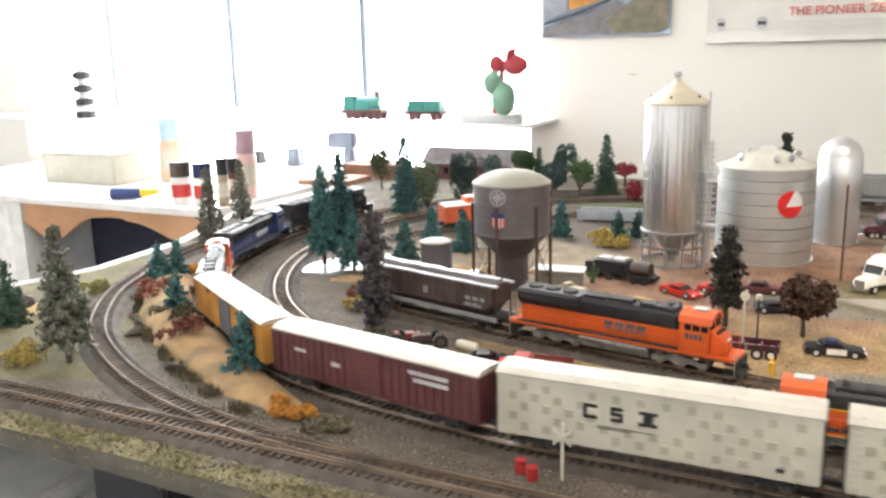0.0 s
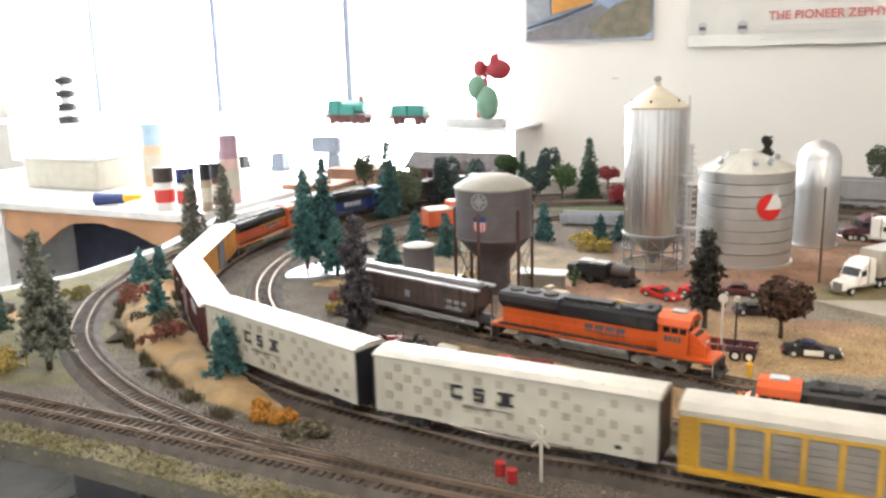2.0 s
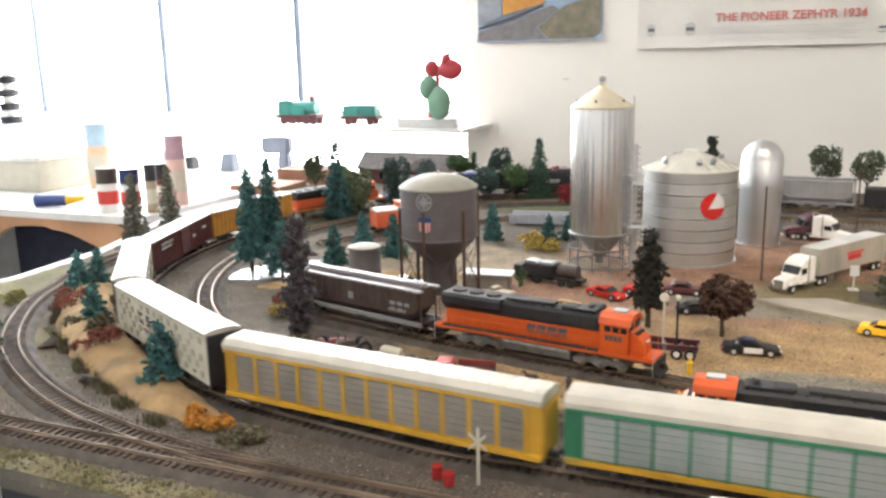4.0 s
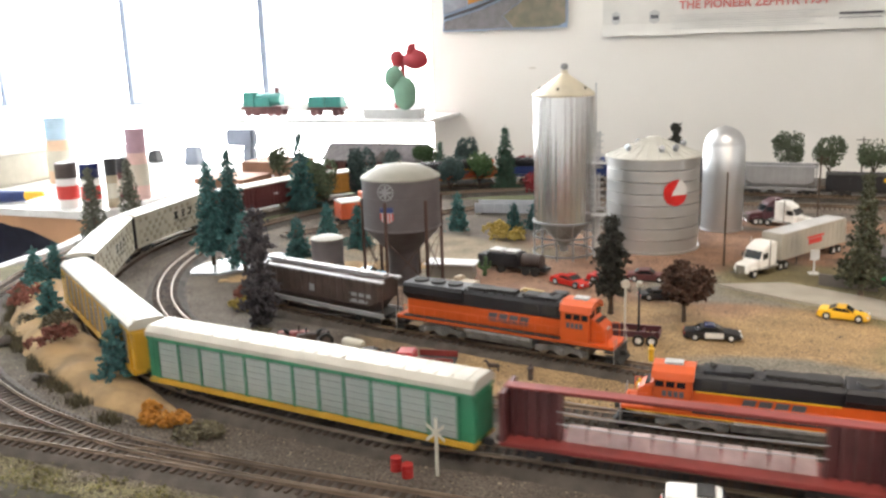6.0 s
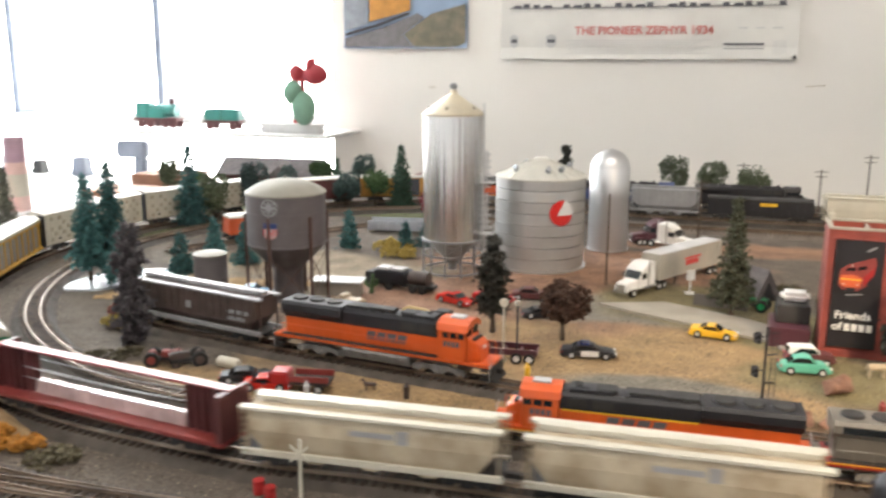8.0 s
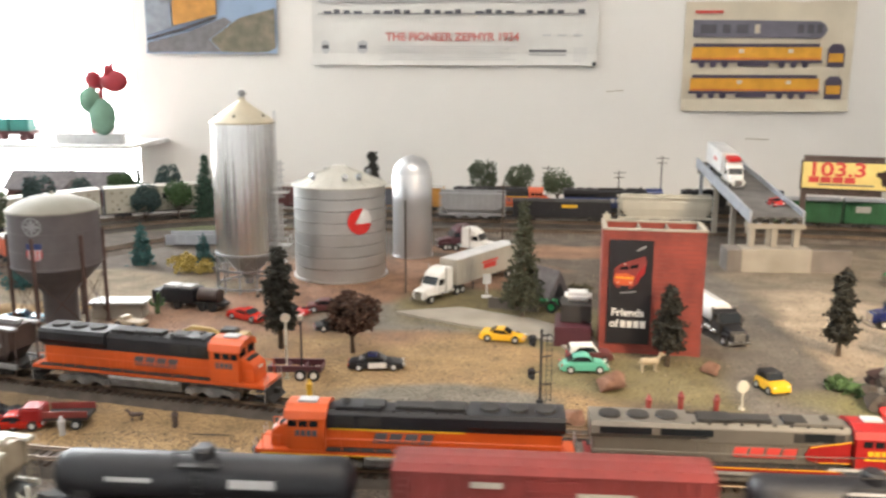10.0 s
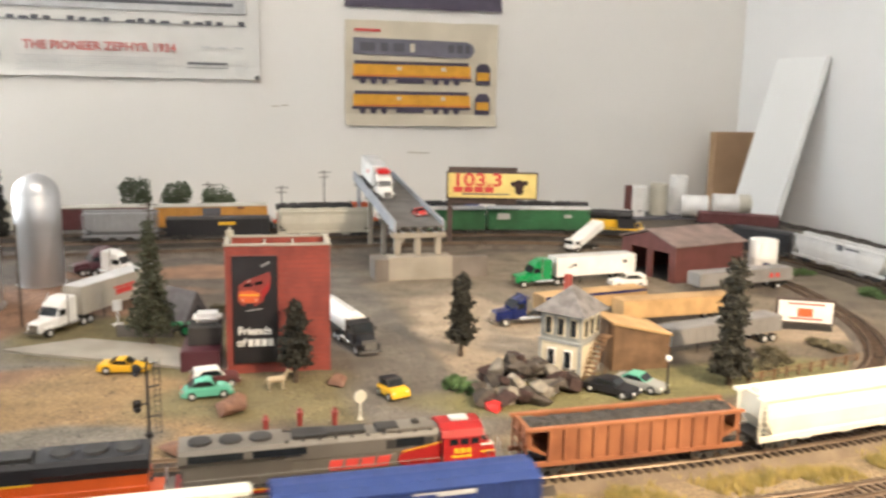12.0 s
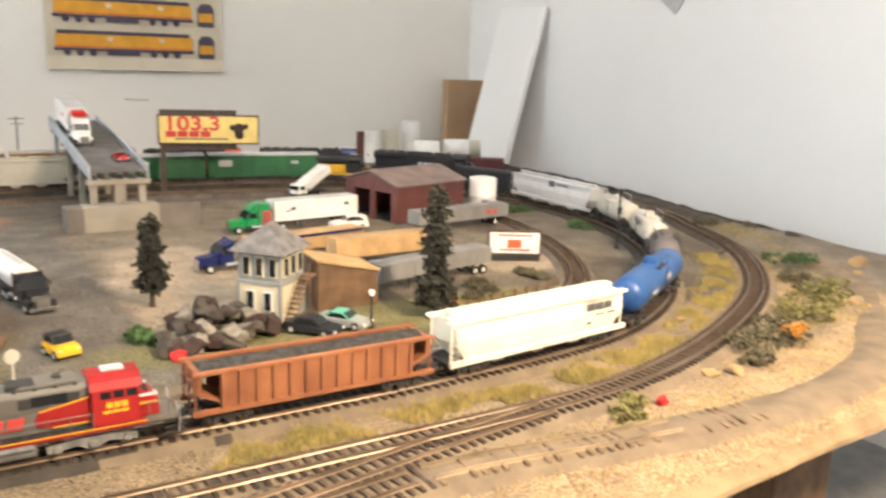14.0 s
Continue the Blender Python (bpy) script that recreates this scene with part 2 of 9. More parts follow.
    "boardwhite": mat("laminate_white", (0.87, 0.87, 0.86), 0.5, vary=0.015, scale=3, bump=0.0),
    "glarepink": paint("glare_paled_pink", (0.72, 0.50, 0.46), 0.4),
    "glaremauve": paint("glare_paled_mauve", (0.42, 0.28, 0.34), 0.4),
    "glarepeach": paint("glare_paled_peach", (0.75, 0.52, 0.36), 0.4),
    "trailgrey": paint("trailer_grey", (0.24, 0.23, 0.225), 0.5, vary=0.12),
    "rock_grey": mat("grey_stone", (0.26, 0.235, 0.20), 0.9, vary=0.25, scale=70, bump=0.6),
    "loco_red": paint("deep_red_loco_paint", (0.36, 0.018, 0.018), 0.38, vary=0.12),
    "pine_olive": mat("olive_needles", (0.095, 0.105, 0.065), 0.85, vary=0.3, scale=160, bump=0.0),
    "tan_fascia": mat("crumbly_tan_edge", (0.36, 0.25, 0.14), 0.95, vary=0.25, scale=40, bump=1.0, second=(0.22, 0.15, 0.085)),
    "sandy_tie": mat("sandy_half_buried_tie", (0.21, 0.145, 0.09), 0.9, vary=0.3, scale=90, bump=0.4),
    "ballast_grey": mat("grey_brown_ballast", (0.17, 0.14, 0.115), 0.95, vary=0.22, scale=45, bump=1.0, fine=900, second=(0.10, 0.08, 0.065)),
    "rack_silver": mat("silver_rack_panel", (0.39, 0.41, 0.395), 0.4, 0.4, vary=0.12, scale=30, bump=0.2, fine=1500, second=(0.33, 0.37, 0.35)),
    "rock_flat": mat("pinkish_flat_stone", (0.23, 0.125, 0.088), 0.9, vary=0.2, scale=70, bump=0.5),
    "ground_sheen": mat("pale_ground_sheen", (0.38, 0.42, 0.46), 0.22, vary=0.08, scale=30, bump=0.1, fine=220),
    "skin_green": paint("sage_green_cloth", (0.20, 0.36, 0.27), 0.8),
}


# ---- building helpers ----
def box(bm, x0, x1, y0, y1, z0, z1, taper=0.0):
    t = taper
    v = [bm.verts.new(p) for p in ((x0, y0, z0), (x1, y0, z0), (x1, y1, z0), (x0, y1, z0), (x0 + t, y0 + t, z1), (x1 - t, y0 + t, z1), (x1 - t, y1 - t, z1), (x0 + t, y1 - t, z1))]
    for f in ((3, 2, 1, 0), (4, 5, 6, 7), (0, 1, 5, 4), (1, 2, 6, 5), (2, 3, 7, 6), (3, 0, 4, 7)):
        bm.faces.new([v[i] for i in f])
    return v


def rod(bm, a, b, r0, r1=None, seg=8):
    a, b = Vector(a), Vector(b)
    q = (b - a).to_track_quat("Z", "Y").to_matrix()
    r1 = r0 if r1 is None else r1
    ra = [bm.verts.new(a + q @ Vector((r0 * math.cos(2 * math.pi * i / seg), r0 * math.sin(2 * math.pi * i / seg), 0))) for i in range(seg)]
    rb = [bm.verts.new(b + q @ Vector((r1 * math.cos(2 * math.pi * i / seg), r1 * math.sin(2 * math.pi * i / seg), 0))) for i in range(seg)]
    for i in range(seg):
        bm.faces.new((ra[i], ra[(i + 1) % seg], rb[(i + 1) % seg], rb[i]))
    bm.faces.new(ra[::-1])
    bm.faces.new(rb)


def lathe(bm, profile, seg=32, cx=0.0, cy=0.0):
    rings = []
    for r, z in profile:
        if r < 1e-6:
            rings.append([bm.verts.new((cx, cy, z))])
        else:
            rings.append([bm.verts.new((cx + r * math.cos(2 * math.pi * i / seg), cy + r * math.sin(2 * math.pi * i / seg), z)) for i in range(seg)])
    for a, b in zip(rings, rings[1:]):
        for i in range(seg):
            j = (i + 1) % seg
            if len(a) == 1 and len(b) > 1:
                bm.faces.new((a[0], b[j], b[i]))
            elif len(b) == 1 and len(a) > 1:
                bm.faces.new((a[i], a[j], b[0]))
            elif len(a) > 1:
                bm.faces.new((a[i], a[j], b[j], b[i]))


def prism(bm, outline, a0, a1, axis="y"):
    """An outline of (u, w) pairs drawn along x and z (axis y), y and z (axis x) or x and y (axis z), swept from a0 to a1."""
    def place(u, w, a):
        return {"y": (u, a, w), "x": (a, u, w), "z": (u, w, a)}[axis]
    lo, hi = [bm.verts.new(place(u, w, a0)) for u, w in outline], [bm.verts.new(place(u, w, a1)) for u, w in outline]
    k = len(outline)
    for i in range(k):
        bm.faces.new((lo[i], lo[(i + 1) % k], hi[(i + 1) % k], hi[i]))
    bm.faces.new(lo[::-1])
    bm.faces.new(hi)


def clean(bm, bevel=0.0, seg=2):
    bmesh.ops.recalc_face_normals(bm, faces=bm.faces)
    if bevel:
        sharp = [e for e in bm.edges if len(e.link_faces) == 2 and e.calc_face_angle() > 0.6]
        bmesh.ops.bevel(bm, geom=sharp, offset=bevel, segments=seg, affect="EDGES", clamp_overlap=True)


def part(name, bm, material, parent, label="", m=None, smooth=False, bevel=0.0):
    clean(bm, bevel)
    me = bpy.data.meshes.new(name)
    bm.to_mesh(me)
    bm.free()
    me.materials.append(M[material] if isinstance(material, str) else material)
    if smooth:
        me.shade_smooth()
        me.set_sharp_from_angle(angle=0.7)
    ob = new(name, me)
    ob.parent = parent
    if m is not None:
        ob.matrix_basis = m
    if label:
        tagged(ob, label)
    return ob


def thing(name, label, category, group="", kind="", m=None):
    ob = new(name)
    ob.empty_display_size = 0.01
    if m is not None:
        ob.matrix_basis = m
    return tagged(ob, label, category, group, kind)


def solid(name, bm, material, label, category, kind="", smooth=False, bevel=0.0, m=None, group=""):
    ob = part(name, bm, material, None, "", m, smooth, bevel)
    return tagged(ob, label, category, group, kind)


def B():
    return bmesh.new()


def boxpart(name, material, parent, dims, label="", bevel=0.0, taper=0.0, m=None):
    bm = B()
    box(bm, *dims, taper)
    return part(name, bm, material, parent, label, m, bevel=bevel)


def lettering(name, text, size, material, parent, m, depth=0.0003):
    cu = bpy.data.curves.new(name, "FONT")
    cu.body, cu.size, cu.extrude, cu.align_x, cu.align_y = text, size, depth, "CENTER", "CENTER"
    cu.offset = size * 0.022
    tmp = new(name + "_curve", cu)
    me = bpy.data.meshes.new_from_object(tmp.evaluated_get(bpy.context.evaluated_depsgraph_get()))
    bpy.data.objects.remove(tmp)
    me.materials.clear()
    me.materials.append(M[material])
    ob = new(name, me)
    ob.parent, ob.matrix_basis = parent, m
    return ob


# ---- track lines ----
def glide(points, closed=False, step=0.01):
    """A smooth line through the points, as evenly spaced samples."""
    p = [Vector((x, y, 0)) for x, y in points]
    k, out = len(p), []
    for i in range(k if closed else k - 1):
        a, b, c, d = (p[(i + j) % k] if closed else p[min(max(i + j, 0), k - 1)] for j in (-1, 0, 1, 2))
        for j in range(24):
            t = j / 24
            out.append(0.5 * ((2 * b) + (c - a) * t + (2 * a - 5 * b + 4 * c - d) * t * t + (3 * b - a - 3 * c + d) * t ** 3))
    out.append(out[0].copy() if closed else p[-1])
    return Line(out, closed)


class Line:
    def __init__(self, pts, closed):
        self.p, self.closed, self.s = pts, closed, [0.0]
        for a, b in zip(pts, pts[1:]):
            self.s.append(self.s[-1] + (b - a).length)
        self.length = self.s[-1]
        self.xs, self.ys = [q.x for q in pts], [q.y for q in pts]

    def at(self, s):
        s = s % self.length if self.closed else min(max(s, 0), self.length)
        return Vector((float(np.interp(s, self.s, self.xs)), float(np.interp(s, self.s, self.ys)), 0))

    def way(self, s):
        return (self.at(s + 0.004) - self.at(s - 0.004)).normalized()


def arc(cx, cy, r, a0, a1, k=9):
    return [(cx + r * math.cos(radians(a0 + (a1 - a0) * i / (k - 1))), cy + r * math.sin(radians(a0 + (a1 - a0) * i / (k - 1)))) for i in range(k)]


MAIN = glide([(0, 0.558), (-0.13, 0.558)] + arc(-0.25, 1.18, 0.622, 270, 90) + [(-0.1, 1.803), (0.25, 1.807), (0.6, 1.808), (0.85, 1.79), (1.08, 1.70), (1.27, 1.52), (1.37, 1.30), (1.372, 1.13), (1.323, 1.013), (1.27, 0.901), (1.184, 0.792), (1.072, 0.698), (0.918, 0.617), (0.781, 0.572), (0.65, 0.557), (0.4, 0.557), (0.2, 0.558)], True)
INNER = glide([(0, 0.641), (-0.13, 0.642)] + arc(-0.25, 1.18, 0.537, 270, 90) + [(-0.1, 1.712), (0.25, 1.70), (0.55, 1.695), (0.8, 1.675), (1.0, 1.62), (1.11, 1.51), (1.185, 1.39), (1.212, 1.28), (1.214, 1.17), (1.188, 1.045), (1.13, 0.925), (1.045, 0.812), (0.944, 0.722), (0.806, 0.660), (0.612, 0.641), (0.4, 0.64), (0.2, 0.641)], True)
OUTER_LEFT = glide([(-0.98, 1.12), (-0.95, 0.93), (-0.909, 0.828), (-0.865, 0.745), (-0.782, 0.648), (-0.692, 0.581), (-0.585, 0.527), (-0.49, 0.498), (-0.401, 0.483), (-0.311, 0.478), (-0.15, 0.478), (0.1, 0.482), (0.3, 0.500), (0.45, 0.522), (0.56, 0.540), (0.66, 0.554)])
EDGE_TRACK = glide([(-1.2, 0.465), (-0.95, 0.467), (-0.711, 0.469), (-0.531, 0.471), (-0.332, 0.474), (-0.15, 0.476), (0.15, 0.478), (0.35, 0.484), (0.46, 0.50), (0.553, 0.507), (0.676, 0.491), (0.841, 0.479), (0.98, 0.501), (1.068, 0.545), (1.236, 0.677), (1.345, 0.863), (1.42, 1.07), (1.45, 1.25), (1.42, 1.45)])
YARD = glide([(0.30, 0.705), (0.1, 0.722), (-0.06, 0.752), (-0.32, 0.797), (-0.49, 0.84), (-0.55, 0.868)])
RIGHT_SIDING = glide([(0.75, 0.745), (0.850, 0.773), (0.932, 0.838), (1.003, 0.949), (1.052, 1.09), (1.066, 1.209), (1.04, 1.36), (0.95, 1.50), (0.75, 1.59), (0.4, 1.60), (0.0, 1.60), (-0.3, 1.575), (-0.45, 1.49), (-0.55, 1.36), (-0.632, 1.265), (-0.70, 1.18)])
TIE_TOP, RAIL_TOP = 0.0065, 0.0092


def near_front(p):
    return p.y < 0.72 and -0.75 < p.x < 1.05


def track(name, line, label, rail="rail", bed="ballast", tie_step=0.0078, buried=9.0):
    top = thing(name, label, "track", kind="structure")
    # bed of ballast with sloped shoulders, in a dark and a tan stretch
    n = int(line.length / 0.012)
    beds = {False: B(), True: B()}
    last = None
    for i in range(n + 1):
        s = line.length * i / n
        c, w = line.at(s), line.way(s if line.closed else min(max(s, 0.005), line.length - 0.005))
        side = Vector((-w.y, w.x, 0))
        row = [c + side * (o + 0.0015 * noise.noise(c * 60 + Vector((o * 99, 0, 0)))) + Vector((0, 0, z + 0.0006 * noise.noise(c * 130 + Vector((0, o * 70, 0))))) for o, z in ((-0.028, -0.003), (-0.018, 0.0046), (0, 0.005 if c.x < buried else 0.0074), (0.018, 0.0046), (0.028, -0.003))]
        if last:
            for j in range(4):
                sand = c.y < 0.85 and c.x > 0.38 + 0.16 * noise.noise(c * 45 + Vector((0, 0, j * 3.7)))
                beds[sand].faces.new([beds[sand].verts.new(q) for q in (last[j], last[j + 1], row[j + 1], row[j])])
        last = row
    for sand, bm in beds.items():
        if len(bm.verts):
            bmesh.ops.remove_doubles(bm, verts=bm.verts, dist=1e-5)
            part("ballast_bed", bm, "ballast_tan" if sand else bed, top, "tan ballast" if sand else "", smooth=True)
        else:
            bm.free()
    # two rails
    for off in (-0.0082, 0.0082):
        stretch = {False: [], True: []}
        for i in range(n + 1):
            s = line.length * i / n
            c, w = line.at(s), line.way(s if line.closed else min(max(s, 0.005), line.length - 0.005))
            side = Vector((-w.y, w.x, 0))
            if c.x > buried + 0.2:
                continue
            stretch[c.x > buried].append([(c + side * (off + o) + Vector((0, 0, z))) for o, z in ((-0.0010, TIE_TOP), (-0.0003, TIE_TOP + 0.0008), (-0.0005, RAIL_TOP), (0.0005, RAIL_TOP), (0.0003, TIE_TOP + 0.0008), (0.0010, TIE_TOP))])
        for sandy, found in stretch.items():
            if len(found) < 2:
                continue
            bm = B()
            rows = [[bm.verts.new(q) for q in row] for row in found]
            for a, b in zip(rows, rows[1:]):
                for j in range(6):
                    bm.faces.new((a[j], a[(j + 1) % 6], b[(j + 1) % 6], b[j]))
            part("rail", bm, "sand_rail" if sandy else rail, top, "half-buried sandy rail" if sandy else "")
    # sleepers: single ones along the front, the rest joined
    bm = B()
    box(bm, -0.0014, 0.0014, -0.0152, 0.0152, 0.0035, TIE_TOP)
    clean(bm)
    me = bpy.data.meshes.new("tie")
    bm.to_mesh(me)
    bm.free()
    me.materials.append(M["tie"])
    rest, sunk, count = B(), B(), 0
    for i in range(int(line.length / tie_step)):
        s = (i + 0.5) * tie_step
        c, w = line.at(s), line.way(s)
        turn = Matrix.Translation(c) @ Matrix.Rotation(math.atan2(w.y, w.x) + random.uniform(-0.03, 0.03), 4, "Z")
        if c.x > buried:
            if c.x < 0.80 and random.random() < 0.6:
                top_z = 0.0072 + random.uniform(-0.0008, 0.0007)
                for v in box(sunk, -0.0014, 0.0014, -0.0152, 0.0152, 0.0035, top_z):
                    v.co = turn @ v.co
            continue
        if near_front(c) and count < 290:
            t = new("tie", me)
            t.parent, t.matrix_basis = top, turn
            count += 1
        else:
            for v in box(rest, -0.0014, 0.0014, -0.0152, 0.0152, 0.0035, TIE_TOP):
                v.co = turn @ v.co
    if len(rest.verts):
        tagged(part("far_ties", rest, "tie", top), "dark brown sleepers further along", kind="stuff")
    else:
        rest.free()
    if len(sunk.verts):
        tagged(part("sunken_ties", sunk, "sandy_tie", top), "sandy half-buried sleepers", kind="stuff")
    else:
        sunk.free()
    return top


# ---- room ----
def wall_block(name, dims, material, label):
    bm = B()
    box(bm, *dims)
    return solid(name, bm, material, label, "wall", "structure")


WALL_Y, WALL_X, FLOOR, CEIL = 2.35, 1.76, -1.0, 1.7
# opening runs on below the sill (WZ0) to stand for window glare
WX0, WX1, WZ0, GLARE0 = -3.1, -0.90, 0.112, -0.06
wall_block("wall_north", (WX1, WALL_X + 0.1, WALL_Y, WALL_Y + 0.12, FLOOR, CEIL), "wall", "warm white painted plaster wall with posters")
wall_block("wall_north_below_window", (-3.7, WX1 - 0.001, WALL_Y, WALL_Y + 0.12, FLOOR, GLARE0), "wall", "white plaster wall under the window")
wall_block("wall_north_beside_window", (-3.7, WX0, WALL_Y, WALL_Y + 0.12, GLARE0 + 0.001, CEIL), "wall", "white plaster wall beside the window")
wall_block("wall_north_above_window", (WX0 + 0.001, WX1 - 0.001, WALL_Y, WALL_Y + 0.12, 1.55, CEIL), "wall", "white plaster wall above the window")
wall_block("wall_east", (WALL_X, WALL_X + 0.12, -1.6, WALL_Y - 0.001, FLOOR, CEIL), "wall_r", "plain white painted wall")
wall_block("wall_west", (-3.82, -3.7, -1.6, WALL_Y + 0.12, FLOOR, CEIL), "wall_r", "plain white painted wall")
wall_block("wall_south", (-3.7, WALL_X, -1.72, -1.6, FLOOR, CEIL), "wall_r", "plain white painted wall")
bm = B()
box(bm, -3.82, WALL_X + 0.12, -1.72, WALL_Y + 0.12, FLOOR - 0.1, FLOOR)
solid("floor", bm, "carpet", "dark brown carpeted floor", "floor", "structure")
bm = B()
box(bm, -3.82, WALL_X + 0.12, -1.72, WALL_Y + 0.12, CEIL, CEIL + 0.1)
solid("ceiling", bm, "ceil", "white painted ceiling", "ceiling", "structure")
win = thing("window_1", "wide bright window with slim grey mullions", "window", kind="structure")
for x in (-2.52, -1.955, -1.434):
    boxpart("mullion", "frame", win, (x - 0.010, x + 0.010, WALL_Y - 0.05, WALL_Y + 0.05, WZ0 + 0.03, 1.55))
boxpart("window_sill", "white", win, (WX0, WX1 + 0.09, WALL_Y - 0.26, WALL_Y - 0.002, WZ0 - 0.010, WZ0), bevel=0.004)
boxpart("window_frame", "white", win, (WX0, WX1, WALL_Y + 0.01, WALL_Y + 0.08, WZ0 + 0.001, WZ0 + 0.03))
bm = B()
box(bm, -5.5, 0.5, 4.2, 4.25, -1.2, 3.2)
glow = mat("overcast_sky_glow", (1.0, 0.99, 0.97), 1, vary=0.0, bump=0, emit=14.0)
solid("backdrop", bm, glow, "blown-out bright sky outside the window", "sky", "structure")

# ---- layout ground ----
EDGE_X0, EDGE_X1, EDGE_Y1 = -1.28, 1.56, 1.98


def front_edge(x):
    """The front rim of the layout, which swings back on the right."""
    return 0.415 + 0.004 * math.sin(x * 9) + (max(0, x - 0.45) ** 2) * 0.07


def left_rim(y):
    return float(np.interp(y, (0.4, 0.60, 0.70, 0.85, 1.05, 1.3, 2.0), (-1.2, -1.15, -1.06, -1.01, -1.03, -1.12, -1.10)))


def right_rim(y):
    return 1.40 + 0.10 * min(1, max(0, (y - 0.75) / 0.7)) + 0.008 * math.sin(y * 21)


def blob(p, cx, cy, rx, ry, soft=0.35):
    """1 inside an uneven patch, falling to 0 at its rim."""
    d = math.hypot((p.x - cx) / rx, (p.y - cy) / ry) + 0.35 * noise.noise(Vector((p.x * 14, p.y * 14, cx * 7)))
    return min(1.0, max(0.0, (1.0 + soft / 2 - d) / soft))


ZONES = [
    # colour, patches (cx, cy, rx, ry)
    ((0.296, 0.196, 0.096), [(-0.08, 0.90, 0.30, 0.24), (-0.2, 0.70, 0.22, 0.05), (0.02, 0.76, 0.16, 0.08), (0.12, 0.88, 0.13, 0.10)]),
    ((0.244, 0.137, 0.085), [(-0.13, 1.16, 0.24, 0.22), (0.03, 1.3, 0.16, 0.10), (0.2, 1.46, 0.22, 0.05), (-0.30, 1.05, 0.12, 0.14)]),
    ((0.222, 0.174, 0.118), [(-0.52, 1.02, 0.17, 0.08), (-0.45, 1.18, 0.2, 0.08)]),
    ((0.178, 0.159, 0.130), [(0.06, 1.06, 0.20, 0.07), (0.07, 0.795, 0.10, 0.035)]),
    ((0.165, 0.135, 0.066), [(0.11, 1.10, 0.13, 0.10), (0.20, 1.02, 0.10, 0.09), (0.27, 0.86, 0.13, 0.07)]),
    ((0.195, 0.160, 0.118), [(0.60, 1.22, 0.17, 0.30), (0.75, 1.30, 0.28, 0.22), (0.92, 1.02, 0.16, 0.14)]),
    ((0.33, 0.262, 0.192), [(0.52, 1.02, 0.075, 0.20), (0.49, 0.88, 0.05, 0.10), (0.92, 0.98, 0.10, 0.07)]),
    ((0.140, 0.124, 0.106), [(0.395, 1.05, 0.045, 0.42), (0.40, 0.82, 0.07, 0.10), (0.36, 1.25, 0.07, 0.16)]),
    ((0.178, 0.163, 0.074), [(0.56, 0.81, 0.16, 0.05), (0.72, 0.82, 0.20, 0.05)]),
    ((0.150, 0.128, 0.100), [(1.12, 1.05, 0.06, 0.28), (1.22, 1.3, 0.10, 0.25)]),
    ((0.350, 0.255, 0.155), [(1.05, 0.55, 0.45, 0.10), (0.75, 0.47, 0.30, 0.07), (1.22, 0.68, 0.12, 0.12)]),
    ((0.235, 0.178, 0.112), [(0.72, 0.65, 0.42, 0.10), (0.48, 0.56, 0.22, 0.10)]),
    ((0.185, 0.155, 0.120), [(1.36, 0.95, 0.09, 0.3), (1.30, 0.72, 0.10, 0.10)]),
    ((0.120, 0.104, 0.050), [(-0.95, 0.60, 0.28, 0.11), (-0.78, 0.545, 0.12, 0.05), (-1.02, 0.80, 0.12, 0.14)]),
    ((0.111, 0.118, 0.056), [(-0.8, 1.33, 0.04, 0.2), (-0.55, 1.62, 0.4, 0.03)]),
]
BASE = (0.105, 0.085, 0.067)


def ground_colour(p):
    c = list(BASE)
    for colour, patches in ZONES:
        a = max(blob(p, *q) for q in patches)
        for i in range(3):
            c[i] += (colour[i] - c[i]) * a
    rim = p.y - front_edge(p.x)
    if rim < 0.045 and p.x < 0.3:
        a = min(1, max(0, (0.034 + 0.014 * noise.noise(p * 30) - rim) / 0.012))
        for i in range(3):
            c[i] += ((0.125, 0.105, 0.048)[i] * (1 + 0.3 * noise.noise(p * 70)) - c[i]) * a
    return c


def ground_height(x, y):
    p = Vector((x, y, 0))
    h = 0.0015 * noise.noise(p * 9) + 0.0008 * noise.noise(p * 60) + 0.0004 * noise.noise(p * 200)
    if x > 0.75:
        h += 0.012 * blob(p, 1.38, 0.80, 0.07, 0.22, 0.8) + 0.006 * blob(p, 1.2, 0.60, 0.12, 0.07, 0.8)
    return h


